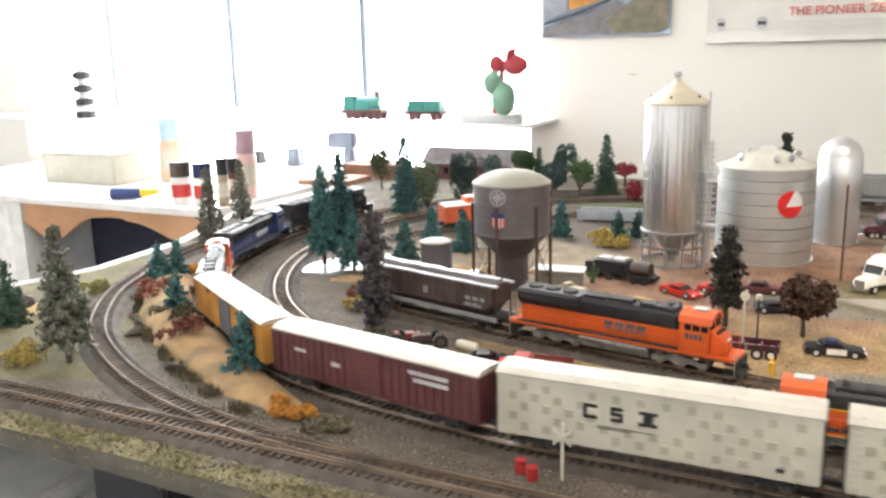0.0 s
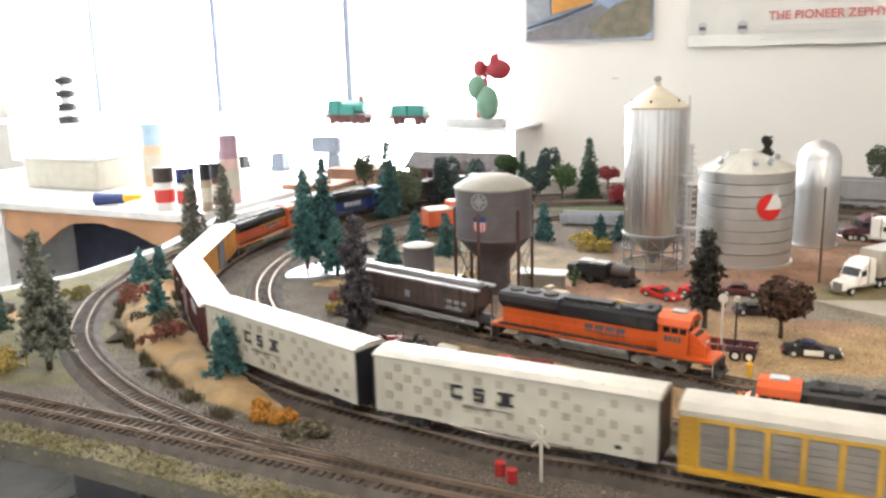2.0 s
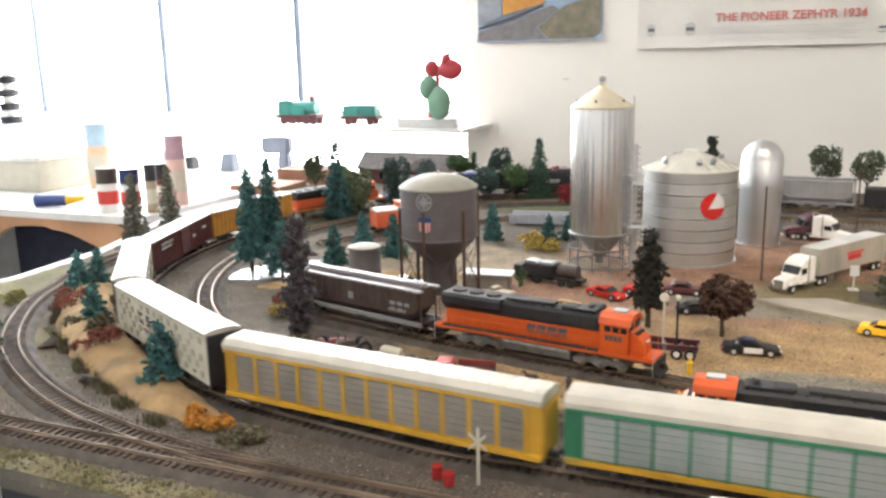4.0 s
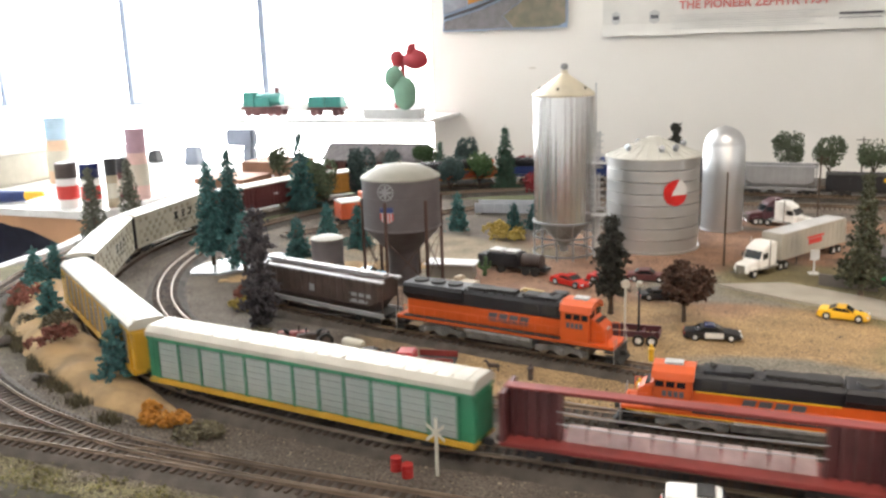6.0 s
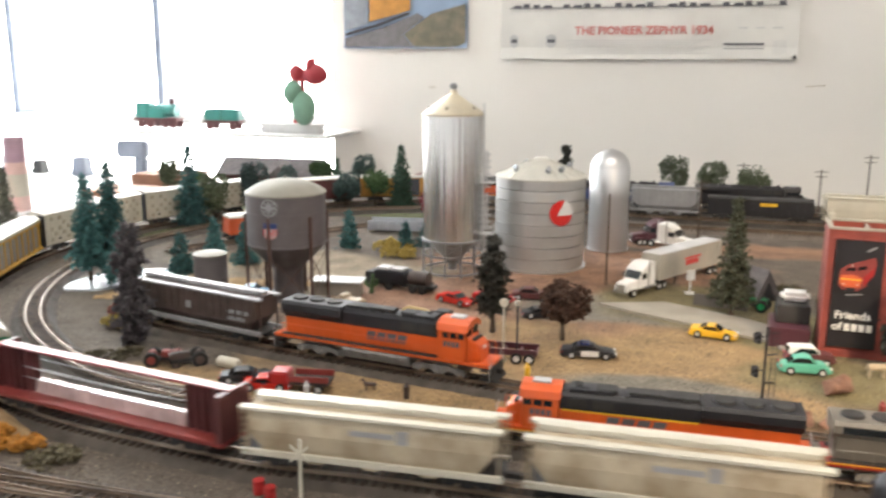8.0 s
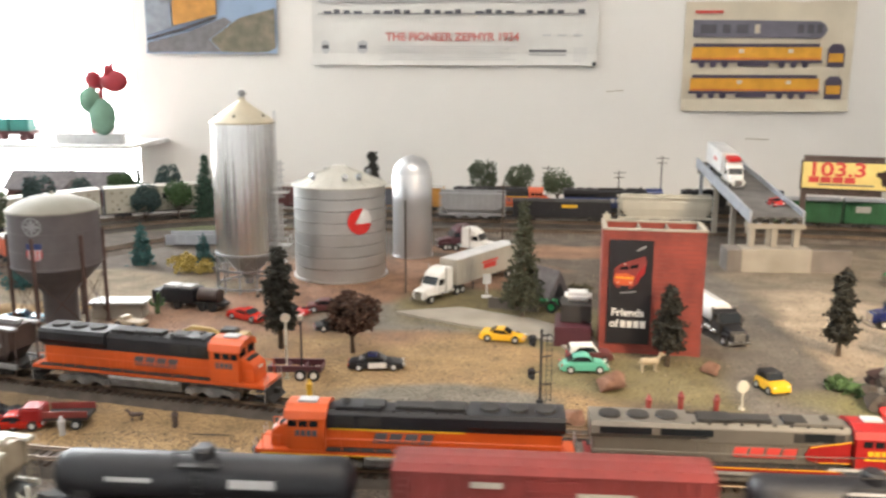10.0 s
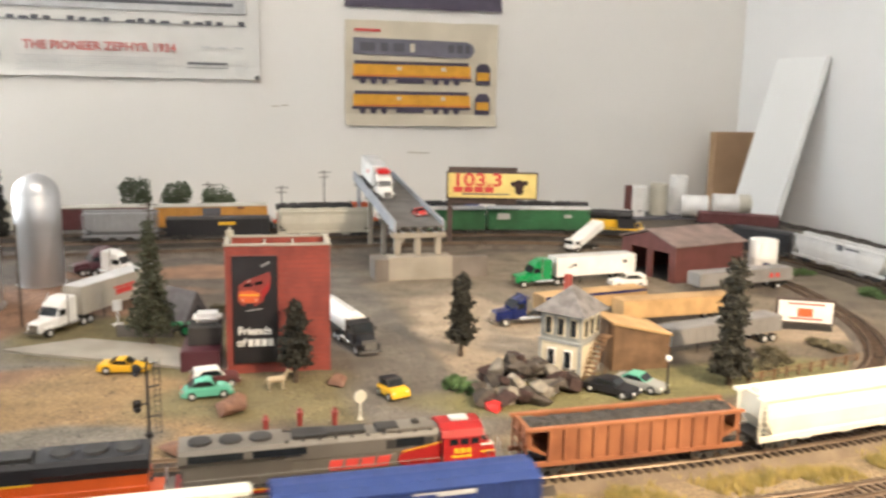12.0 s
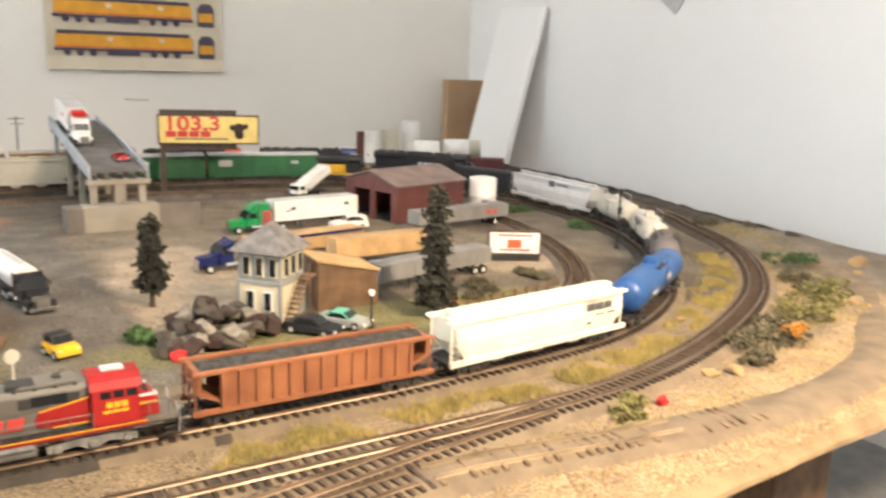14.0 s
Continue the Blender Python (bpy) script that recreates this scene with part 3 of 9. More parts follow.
def ground_material():
    m = bpy.data.materials.new("layout_scenery_ground")
    m.use_nodes = True
    n, l = m.node_tree.nodes, m.node_tree.links
    b = n["Principled BSDF"]
    at = n.new("ShaderNodeAttribute")
    at.attribute_name = "zone"
    tc = n.new("ShaderNodeTexCoord")
    n1, n2, vo = n.new("ShaderNodeTexNoise"), n.new("ShaderNodeTexNoise"), n.new("ShaderNodeTexVoronoi")
    n1.inputs["Scale"].default_value, n1.inputs["Detail"].default_value = 26, 6
    n2.inputs["Scale"].default_value, n2.inputs["Detail"].default_value = 420, 4
    vo.inputs["Scale"].default_value = 520
    for t in (n1, n2, vo):
        l.new(tc.outputs["Object"], t.inputs["Vector"])
    r1, r2 = n.new("ShaderNodeMapRange"), n.new("ShaderNodeMapRange")
    r1.inputs[1].default_value, r1.inputs[2].default_value, r1.inputs[3].default_value, r1.inputs[4].default_value = 0.3, 0.7, 0.72, 1.22
    r2.inputs[1].default_value, r2.inputs[2].default_value, r2.inputs[3].default_value, r2.inputs[4].default_value = 0.3, 0.7, 0.48, 1.5
    l.new(n1.outputs[0], r1.inputs[0])
    l.new(n2.outputs[0], r2.inputs[0])
    mul = n.new("ShaderNodeMath")
    mul.operation = "MULTIPLY"
    l.new(r1.outputs[0], mul.inputs[0])
    l.new(r2.outputs[0], mul.inputs[1])
    hsv = n.new("ShaderNodeHueSaturation")
    l.new(mul.outputs[0], hsv.inputs["Value"])
    l.new(at.outputs["Color"], hsv.inputs["Color"])
    l.new(hsv.outputs[0], b.inputs["Base Color"])
    b.inputs["Roughness"].default_value = 0.95
    bp = n.new("ShaderNodeBump")
    bp.inputs["Strength"].default_value, bp.inputs["Distance"].default_value = 0.9, 0.0012
    l.new(vo.outputs["Distance"], bp.inputs["Height"])
    l.new(bp.outputs[0], b.inputs["Normal"])
    return m


def build_ground():
    nx, ny = 470, 250
    verts, cols = [], []
    for j in range(ny + 1):
        for i in range(nx + 1):
            x = EDGE_X0 + (EDGE_X1 - EDGE_X0) * i / nx
            f = front_edge(x)
            y = f + (EDGE_Y1 - f) * (j / ny) ** 1.15
            r = right_rim(y)
            x = left_rim(y) + (r - left_rim(y)) * i / nx
            verts.append((x, y, ground_height(x, y)))
            cols.append(ground_colour(Vector((x, y, 0))))
    faces = [(j * (nx + 1) + i, j * (nx + 1) + i + 1, (j + 1) * (nx + 1) + i + 1, (j + 1) * (nx + 1) + i) for j in range(ny) for i in range(nx)]
    me = bpy.data.meshes.new("ground")
    me.from_pydata(verts, [], faces)
    layer = me.color_attributes.new("zone", "FLOAT_COLOR", "POINT")
    layer.data.foreach_set("color", [v for c in cols for v in (*c, 1.0)])
    me.materials.append(ground_material())
    me.shade_smooth()
    tagged(new("ground", me), "model landscape of dark cinders, sand, roads and dry turf", "ground", kind="structure")
    # the benchwork under it
    base = thing("layout_table", "weathered fascia and black legs of the layout table", "table", kind="structure")
    bm, rows = B(), []
    for i in range(121):
        x = EDGE_X0 + (right_rim(0.42) - EDGE_X0) * i / 120
        y, w = front_edge(x), 0.002 * noise.noise(Vector((x * 40, 0, 3)))
        rows.append([bm.verts.new(q) for q in ((x, y + 0.001, -0.0005), (x, y - 0.004 + w, -0.005), (x, y - 0.005, -0.014 + w), (x, y + 0.004, -0.020), (x, y + 0.03, -0.020))])
    for a, b in zip(rows, rows[1:]):
        for j in range(4):
            bm.faces.new((a[j], a[j + 1], b[j + 1], b[j]))
    cut = [f for f in bm.faces if f.calc_center_median().x > 0.42]
    geo = bmesh.ops.split(bm, geom=cut)
    right = B()
    for f in [g for g in geo["geom"] if isinstance(g, bmesh.types.BMFace)]:
        right.faces.new([right.verts.new(v.co + (Vector((0, 0.007, 0.0022)) if v.co.z > -0.002 else Vector((0, 0.0025 * noise.noise(v.co * 60), 0.002 * noise.noise(v.co * 75) - 0.6 * v.co.z)))) for v in f.verts])
    bmesh.ops.delete(bm, geom=[f for f in bm.faces if f.calc_center_median().x > 0.42], context="FACES")
    bmesh.ops.remove_doubles(right, verts=right.verts, dist=1e-5)
    part("fascia", bm, "fascia", base, smooth=True)
    part("sandy_edge", right, "tan_fascia", base, "crumbly tan edge", smooth=True)
    bm, rows = B(), []
    for i in range(61):
        y = front_edge(1.4) + (EDGE_Y1 - front_edge(1.4)) * i / 60
        x = right_rim(y)
        up = 0.006 + 0.012 * abs(noise.noise(Vector((0, y * 17, 5)))) * (1 if y > 0.7 else 0.2)
        rows.append([bm.verts.new(q) for q in ((x - 0.02, y, -0.001), (x - 0.006, y, up), (x + 0.006, y, up * 0.7), (x + 0.010, y, -0.03), (x - 0.03, y, -0.03))])
    for a, b in zip(rows, rows[1:]):
        for j in range(4):
            bm.faces.new((a[j], a[j + 1], b[j + 1], b[j]))
    part("rock_rim", bm, "rock", base, "low rough rock rim along the end of the layout")
    bm, rows = B(), []
    for i in range(61):
        y = 0.415 + (EDGE_Y1 - 0.415) * i / 60
        x = left_rim(y)
        rows.append([bm.verts.new(q) for q in ((x + 0.002, y, -0.001), (x - 0.004, y, 0.003), (x - 0.014, y, 0.002), (x - 0.016, y, -0.06), (x + 0.03, y, -0.06))])
    for a, b in zip(rows, rows[1:]):
        for j in range(4):
            bm.faces.new((a[j], a[j + 1], b[j + 1], b[j]))
    part("side_board", bm, "ltgrey", base, "pale edge board")
    boxpart("deck", "fascia", base, (-1.0, 1.39, 0.50, EDGE_Y1 - 0.002, -0.045, -0.012))
    for x, y in ((-0.562, 0.485), (0.99, 0.565), (-1.1, 1.7), (1.2, 1.7)):
        boxpart("leg", "wood" if 0 < x < 1.1 else "blacktable", base, (x - 0.045, x + 0.045, y - 0.01, y + 0.08, FLOOR, -0.046), bevel=0.003)


build_ground()

# ---- trains: rolling stock, each with +x towards its front, z 0 on the rail ----
W2 = 0.0172


def axle_truck(parent, x, material="dark", axles=2, base=0.021):
    """A bogie with side frames and its wheel sets."""
    bm = B()
    for s in (-1, 1):
        half = base / 2 * (axles - 1) if axles > 2 else base / 2
        prism(bm, [(-half - 0.006, 0.0035), (-half - 0.006, 0.0085), (-half * 0.4, 0.011), (half * 0.4, 0.011), (half + 0.006, 0.0085), (half + 0.006, 0.0035), (half * 0.45, 0.006), (0.003, 0.0025), (-0.003, 0.0025), (-half * 0.45, 0.006)], s * 0.0125 - 0.0012, s * 0.0125 + 0.0012)
        for k in range(axles):
            o = (k - (axles - 1) / 2) * base
            rod(bm, (o, s * 0.0135, 0.006), (o, s * 0.0155, 0.006), 0.0028, 0.0022, 8)
    box(bm, -0.004, 0.004, -0.012, 0.012, 0.006, 0.012)
    tr = part("truck", bm, material, parent, m=pose(x, 0, 0))
    for k in range(axles):
        o = (k - (axles - 1) / 2) * base
        bm = B()
        r = 0.0058 if axles == 3 else 0.0050
        for s in (-1, 1):
            rod(bm, (o, s * 0.0072, r), (o, s * 0.0098, r), r, seg=14)
        rod(bm, (o, -0.008, r), (o, 0.008, r), 0.0012, seg=6)
        part("wheel_set", bm, "rail", tr)


def couplers(parent, L):
    for s in (-1, 1):
        boxpart("coupler", "dark", parent, (min(s * L / 2, s * (L / 2 + 0.007)), max(s * L / 2, s * (L / 2 + 0.007)), -0.002, 0.002, 0.0075, 0.0115))


def ladder(parent, x, y, z0, z1, material, along="x", w=0.006):
    bm = B()
    for o in (-w / 2, w / 2):
        a = (x + o, y) if along == "x" else (x, y + o)
        rod(bm, (*a, z0), (*a, z1), 0.00035, seg=4)
    k = max(3, int((z1 - z0) / 0.0045))
    for i in range(k):
        z = z0 + (z1 - z0) * (i + 0.5) / k
        if along == "x":
            rod(bm, (x - w / 2, y, z), (x + w / 2, y, z), 0.0003, seg=4)
        else:
            rod(bm, (x, y - w / 2, z), (x, y + w / 2, z), 0.0003, seg=4)
    part("ladder", bm, material, parent)


def marks(parent, rows, material, side=-1, y=None):
    """Plain bars of paint on a side: (x0, x1, z0, z1)."""
    for x0, x1, z0, z1 in rows:
        yy = side * (y or W2)
        boxpart("marking", material, parent, (x0, x1, min(yy, yy + side * 0.0003), max(yy, yy + side * 0.0003), z0, z1))


def car_base(label, L, category="freight car", group="freight cars", truck_at=0.36, frame_z=0.0105):
    t = thing("freight_car", label, category, group)
    bm = B()
    box(bm, -L / 2, L / 2, -0.006, 0.006, 0.0085, 0.0125)
    for i in range(9):
        x = -L / 2 + L * (i + 0.5) / 9
        box(bm, x - 0.001, x + 0.001, -0.0155, 0.0155, frame_z, frame_z + 0.002)
    part("underframe", bm, "dark", t)
    for s in (-1, 1):
        axle_truck(t, s * L * truck_at)
    couplers(t, L)
    return t


def boxcar(label, L, top, colour, roof, ribs=24, door=None, bars=(), barcol="white", grid=None, smooth_side=False):
    t = car_base(label, L)
    z0, bm = 0.0115, B()
    box(bm, -L / 2, L / 2, -W2 + 0.001, W2 - 0.001, z0, top - 0.002)
    part("body", bm, colour, t, bevel=0.0008)
    if not smooth_side:
        bm = B()
        for i in range(ribs + 1):
            x = -L / 2 + L * i / ribs
            for s in (-1, 1):
                box(bm, x - 0.0009, x + 0.0009, min(s * (W2 - 0.0012), s * W2), max(s * (W2 - 0.0012), s * W2), z0 + 0.002, top - 0.003)
        tagged(part("side_ribs", bm, colour, t), kind="stuff")
    bm = B()
    prism(bm, [(-W2 - 0.0006, top - 0.003), (-W2 - 0.0006, top - 0.0015), (-0.011, top + 0.001), (0, top + 0.0018), (0.011, top + 0.001), (W2 + 0.0006, top - 0.0015), (W2 + 0.0006, top - 0.003)], -L / 2 - 0.0006, L / 2 + 0.0006, "x")
    part("roof", bm, roof, t, "pale ribbed roof" if roof != colour else "")
    for i in range(14):
        x = -L / 2 + L * (i + 0.5) / 14
        boxpart("roof_rib", roof, t, (x - 0.0007, x + 0.0007, -0.0115, 0.0115, top - 0.0005, top + 0.0016))
    if door:
        for s in (-1, 1):
            bm = B()
            yy = sorted((s * (W2 - 0.0004), s * (W2 + 0.0012)))
            box(bm, -door[0] / 2, door[0] / 2, yy[0], yy[1], z0 + 0.002, top - 0.005)
            panel = part("door", bm, door[1], t, "sliding door")
            for i in range(5):
                z = z0 + 0.006 + i * (top - z0 - 0.014) / 5
                yo = sorted((s * (W2 + 0.001), s * (W2 + 0.0018)))
                boxpart("door_rib", door[1], panel, (-door[0] / 2 + 0.001, door[0] / 2 - 0.001, yo[0], yo[1], z, z + 0.0012))
    if grid:
        nx, nz, w, col = grid
        for s in (-1, 1):
            bm = B()
            for i in range(nx):
                for j in range(nz):
                    if (i * 3 + j) % 7 == 3 or (nx * 0.30 < i < nx * 0.62 and j == nz - 2):
                        continue
                    x, z = -L * 0.46 + L * 0.92 * (i + 0.25 + 0.5 * (j % 2)) / nx, z0 + 0.008 + (top - z0 - 0.018) * j / (nz - 1)
                    yo = sorted((s * (W2 + 0.00012), s * (W2 - 0.002)))
                    box(bm, x - w / 2, x + w / 2, yo[0], yo[1], z - w / 2, z + w / 2)
            tagged(part("side_patchwork", bm, col, t, "rows of small square grey patches"), kind="stuff")
    for s in (-1, 1):
        ladder(t, s * (L / 2 - 0.006), s * (W2 + 0.0008), z0, top - 0.004, colour)
        ladder(t, s * (L / 2 + 0.0008), s * 0.011, z0, top - 0.006, colour, "y")
        marks(t, bars, barcol, s, W2 + 0.0003)
    return t


def autorack(label, L, top, colour, post=0.0028, panel="rack_panel"):
    t = car_base(label, L, truck_at=0.37)
    z0 = 0.010
    bm = B()
    box(bm, -L / 2, L / 2, -W2 + 0.002, W2 - 0.002, z0 + 0.003, top - 0.006)
    for i in range(13):
        x = -L / 2 + 0.012 + (L - 0.024) * i / 12
        for s in (-1, 1):
            yo = sorted((s * (W2 - 0.0021), s * W2))
            box(bm, x - post, x + post, yo[0], yo[1], z0 + 0.003, top - 0.006)
    for s in (-1, 1):
        yo = sorted((s * (W2 - 0.0021), s * (W2 + 0.0003)))
        box(bm, -L / 2, L / 2, yo[0], yo[1], top - 0.012, top - 0.008)
    part("rack_frame", bm, colour, t)
    boxpart("sill", "rack_yellow", t, (-L / 2, L / 2, -W2 - 0.0008, W2 + 0.0008, z0 - 0.001, z0 + 0.0035), "yellow side sill", bevel=0.0006)
    for s in (-1, 1):
        for i in range(12):
            x0 = -L / 2 + 0.012 + (L - 0.024) * i / 12 + post + 0.0002
            x1 = x0 + (L - 0.024) / 12 - 2 * post - 0.0004
            bm = B()
            yo = sorted((s * (W2 - 0.0021), s * (W2 - 0.0008)))
            pts = [(yo[0] if s > 0 else yo[1], z0 + 0.005)]
            for k in range(6):
                za, zb = z0 + 0.005 + k * (top - z0 - 0.018) / 6, z0 + 0.005 + (k + 1) * (top - z0 - 0.018) / 6
                face, dip = s * (W2 - 0.0008), s * (W2 - 0.0015)
                pts += [(face, za + 0.0001), (face, zb - 0.0009), (dip, zb - 0.0008), (dip, zb - 0.0001)]
            pts.append((yo[0] if s > 0 else yo[1], z0 + 0.005 + (top - z0 - 0.018)))
            prism(bm, pts, x0, x1, "x")
            part("side_panel", bm, panel, t, "grey perforated panel")
    bm = B()
    prism(bm, [(-W2 - 0.0004, top - 0.009), (-W2 - 0.0004, top - 0.005), (-0.0125, top - 0.0008), (-0.006, top), (0.006, top), (0.0125, top - 0.0008), (W2 + 0.0004, top - 0.005), (W2 + 0.0004, top - 0.009)], -L / 2 - 0.0005, L / 2 + 0.0005, "x")
    for i in range(24):
        x = -L / 2 + L * (i + 0.5) / 24
        box(bm, x - 0.0004, x + 0.0004, -0.012, 0.012, top - 0.001, top + 0.0003)
    part("roof", bm, "roofwhite", t, "pale curved roof")
    for s in (-1, 1):
        boxpart("end_door", colour, t, (min(s * L / 2, s * (L / 2 + 0.001)), max(s * L / 2, s * (L / 2 + 0.001)), -0.014, 0.014, z0 + 0.004, top - 0.012))
        ladder(t, s * (L / 2 - 0.006), s * (W2 + 0.001), z0, top - 0.008, colour)
    return t


def open_beam_car(label, L, top, colour):
    """A lumber flat with end bulkheads, a top beam and thin cables."""
    t = car_base(label, L)
    boxpart("floor_deck", colour, t, (-L / 2, L / 2, -W2, W2, 0.011, 0.0145), bevel=0.0005)
    for s in (-1, 1):
        bm = B()
        box(bm, min(s * L / 2, s * (L / 2 - 0.042)), max(s * L / 2, s * (L / 2 - 0.042)), -0.0025, 0.0025, 0.0145, top - 0.002)
        box(bm, min(s * L / 2, s * (L / 2 - 0.004)), max(s * L / 2, s * (L / 2 - 0.004)), -W2, W2, 0.0145, top - 0.001)
        wall = part("end_bulkhead", bm, "maroon", t)
        for k in range(5):
            x = s * (L / 2 - 0.008 - 0.008 * k)
            boxpart("bulkhead_rib", "maroon", wall, (x - 0.0008, x + 0.0008, -0.006, 0.006, 0.0145, top - 0.0022))
    bm = B()
    box(bm, -L / 2, L / 2, -0.0055, 0.0055, top - 0.0016, top)
    box(bm, -L / 2, L / 2, -0.0012, 0.0012, top - 0.0045, top - 0.0015)
    part("top_beam", bm, colour, t, bevel=0.0005)
    for y in (-0.009, 0.009):
        for z in (0.032, 0.041):
            bm = B()
            for i in range(10):
                xa, xb = -L / 2 + 0.04 + (L - 0.08) * i / 10, -L / 2 + 0.04 + (L - 0.08) * (i + 1) / 10
                sag = lambda x: z - 0.004 * (1 - (x / (L / 2)) ** 2)
                rod(bm, (xa, y, sag(xa)), (xb, y, sag(xb)), 0.00045, seg=5)
            part("cable", bm, "steel_dull", t)
    for i in range(11):
        x = -L / 2 + 0.045 + (L - 0.09) * (i + 0.5) / 11
        boxpart("deck_plate", "pinkplate", t, (x - 0.0072, x + 0.0072, -0.004, 0.004, 0.0146, 0.0255), "shiny pinkish plate", taper=0.001)
    return t


def covered_hopper(label, L, top, colour, bars=(), barcol="ink", ribs=0, curved=True, roof=None):
    t = car_base(label, L, truck_at=0.37)
    z0, e = 0.012, 0.018
    bm = B()
    if curved:
        sec = [(-0.015, z0 + 0.001), (-W2 + 0.0008, z0 + 0.007), (-W2, 0.030), (-W2 + 0.001, top - 0.01), (-0.0135, top - 0.004), (-0.009, top - 0.002), (0.009, top - 0.002), (0.0135, top - 0.004), (W2 - 0.001, top - 0.01), (W2, 0.030), (W2 - 0.0008, z0 + 0.007), (0.015, z0 + 0.001)]
    else:
        sec = [(-0.011, z0 + 0.002), (-W2, z0 + 0.01), (-W2, top - 0.003), (-0.014, top - 0.002), (0.014, top - 0.002), (W2, top - 0.003), (W2, z0 + 0.01), (0.011, z0 + 0.002)]
    lo = [[bm.verts.new((x, u, max(w, zmin))) for u, w in sec] for x, zmin in ((-L / 2 + 0.006, z0 + 0.016), (-L / 2 + e, z0), (L / 2 - e, z0), (L / 2 - 0.006, z0 + 0.016))]
    for a, b in zip(lo, lo[1:]):
        for i in range(len(sec)):
            bm.faces.new((a[i], a[(i + 1) % len(sec)], b[(i + 1) % len(sec)], b[i]))
    bm.faces.new(lo[0][::-1])
    bm.faces.new(lo[-1])
    part("body", bm, colour, t)
    if ribs:
        bm = B()
        for i in range(ribs + 1):
            x = -L / 2 + 0.012 + (L - 0.024) * i / ribs
            for s in (-1, 1):
                yo = sorted((s * (W2 - 0.0008), s * (W2 + 0.0012)))
                box(bm, x - 0.001, x + 0.001, yo[0], yo[1], z0 + 0.014, top - 0.003)
        tagged(part("side_ribs", bm, colour, t), kind="stuff")
    for s in (-1, 1):
        yo = sorted((s * (W2 - 0.0065), s * (W2 + 0.0003)))
        boxpart("top_sill", roof or colour, t, (-L / 2, L / 2, yo[0], yo[1], top - 0.004, top - 0.0018))
        yo = sorted((s * (W2 - 0.002), s * (W2 + 0.0004)))
        boxpart("side_sill", roof or colour, t, (-L / 2, L / 2, yo[0], yo[1], z0 - 0.001, z0 + 0.0035))
    bm = B()
    box(bm, -L / 2 + 0.01, L / 2 - 0.01, -0.0035, 0.0035, top - 0.002, top + 0.0018)
    for i in range(5):
        x = -L / 2 + L * (i + 0.5) / 5
        box(bm, x - 0.012, x + 0.012, -0.0045, 0.0045, top, top + 0.0028)
    part("running_board", bm, roof or colour, t)
    bm = B()
    for i in range(3):
        x = -L * 0.22 + L * 0.22 * i
        prism(bm, [(x - 0.016, z0 + 0.004), (x + 0.016, z0 + 0.004), (x + 0.005, 0.0045), (x - 0.005, 0.0045)], -0.009, 0.009)
    part("discharge_bay", bm, colour, t)
    for s in (-1, 1):
        ladder(t, s * (L / 2 - 0.004), s * (W2 + 0.0006), z0, top - 0.003, colour)
        for yy in (-0.013, 0.013):
            bm = B()
            rod(bm, (s * (L / 2 - 0.003), yy, z0), (s * (L / 2 - 0.003), yy, top - 0.003), 0.0009, seg=6)
            part("end_post", bm, colour, t)
        boxpart("end_platform", "dark", t, (min(s * L / 2, s * (L / 2 - 0.02)), max(s * L / 2, s * (L / 2 - 0.02)), -0.015, 0.015, 0.0125, 0.0138))
        marks(t, bars, barcol, s, W2 + 0.0004)
    return t


def open_hopper(label, L, top, colour, load="coal"):
    t = car_base(label, L, truck_at=0.36)
    z0 = 0.012
    for s in (-1, 1):
        yo = sorted((s * (W2 - 0.002), s * (W2 - 0.001)))
        boxpart("side_sheet", colour, t, (-L / 2 + 0.018, L / 2 - 0.018, yo[0], yo[1], z0, top - 0.002))
        yo = sorted((s * (W2 - 0.003), s * (W2 + 0.0006)))
        boxpart("top_rail", colour, t, (-L / 2, L / 2, yo[0], yo[1], top - 0.0022, top))
        boxpart("side_sill", colour, t, (-L / 2, L / 2, yo[0], yo[1], z0 - 0.001, z0 + 0.002))
        bm = B()
        prism(bm, [(s * (L / 2 - 0.003), top - 0.001), (s * (L / 2 - 0.003), top - 0.016), (s * (L / 2 - 0.03), z0), (s * (L / 2 - 0.032), z0 + 0.001), (s * (L / 2 - 0.006), top - 0.015), (s * (L / 2 - 0.006), top - 0.001)], -W2 + 0.002, W2 - 0.002)
        part("slope_sheet", bm, colour, t)
    for i in range(13):
        x = -L / 2 + 0.02 + (L - 0.04) * i / 12
        for s in (-1, 1):
            yo = sorted((s * (W2 - 0.0012), s * (W2 + 0.0008)))
            boxpart("side_post", colour, t, (x - 0.0012, x + 0.0012, yo[0], yo[1], z0 + 0.002, top - 0.002))
    for s in (-1, 1):
        bm = B()
        for yy in (-0.014, 0, 0.014):
            rod(bm, (s * (L / 2 - 0.002), yy, z0), (s * (L / 2 - 0.002), yy, top - 0.001), 0.0009, seg=6)
        for z in (0.022, 0.032):
            rod(bm, (s * (L / 2 - 0.002), -0.016, z), (s * (L / 2 - 0.002), 0.016, z), 0.0007, seg=6)
        part("end_frame", bm, colour, t)
    bm, nx, ny = B(), 48, 10
    grid = [[bm.verts.new((-L / 2 + 0.006 + (L - 0.012) * i / nx, -W2 + 0.0025 + (2 * W2 - 0.005) * j / ny, top - 0.004 + 0.0045 * math.sin(math.pi * j / ny) + 0.0022 * noise.noise(Vector((i * 0.7, j * 0.9, L * 50))))) for j in range(ny + 1)] for i in range(nx + 1)]
    for i in range(nx):
        for j in range(ny):
            bm.faces.new((grid[i][j], grid[i + 1][j], grid[i + 1][j + 1], grid[i][j + 1]))
    part("load", bm, load, t, "heaped black coal load")
    return t


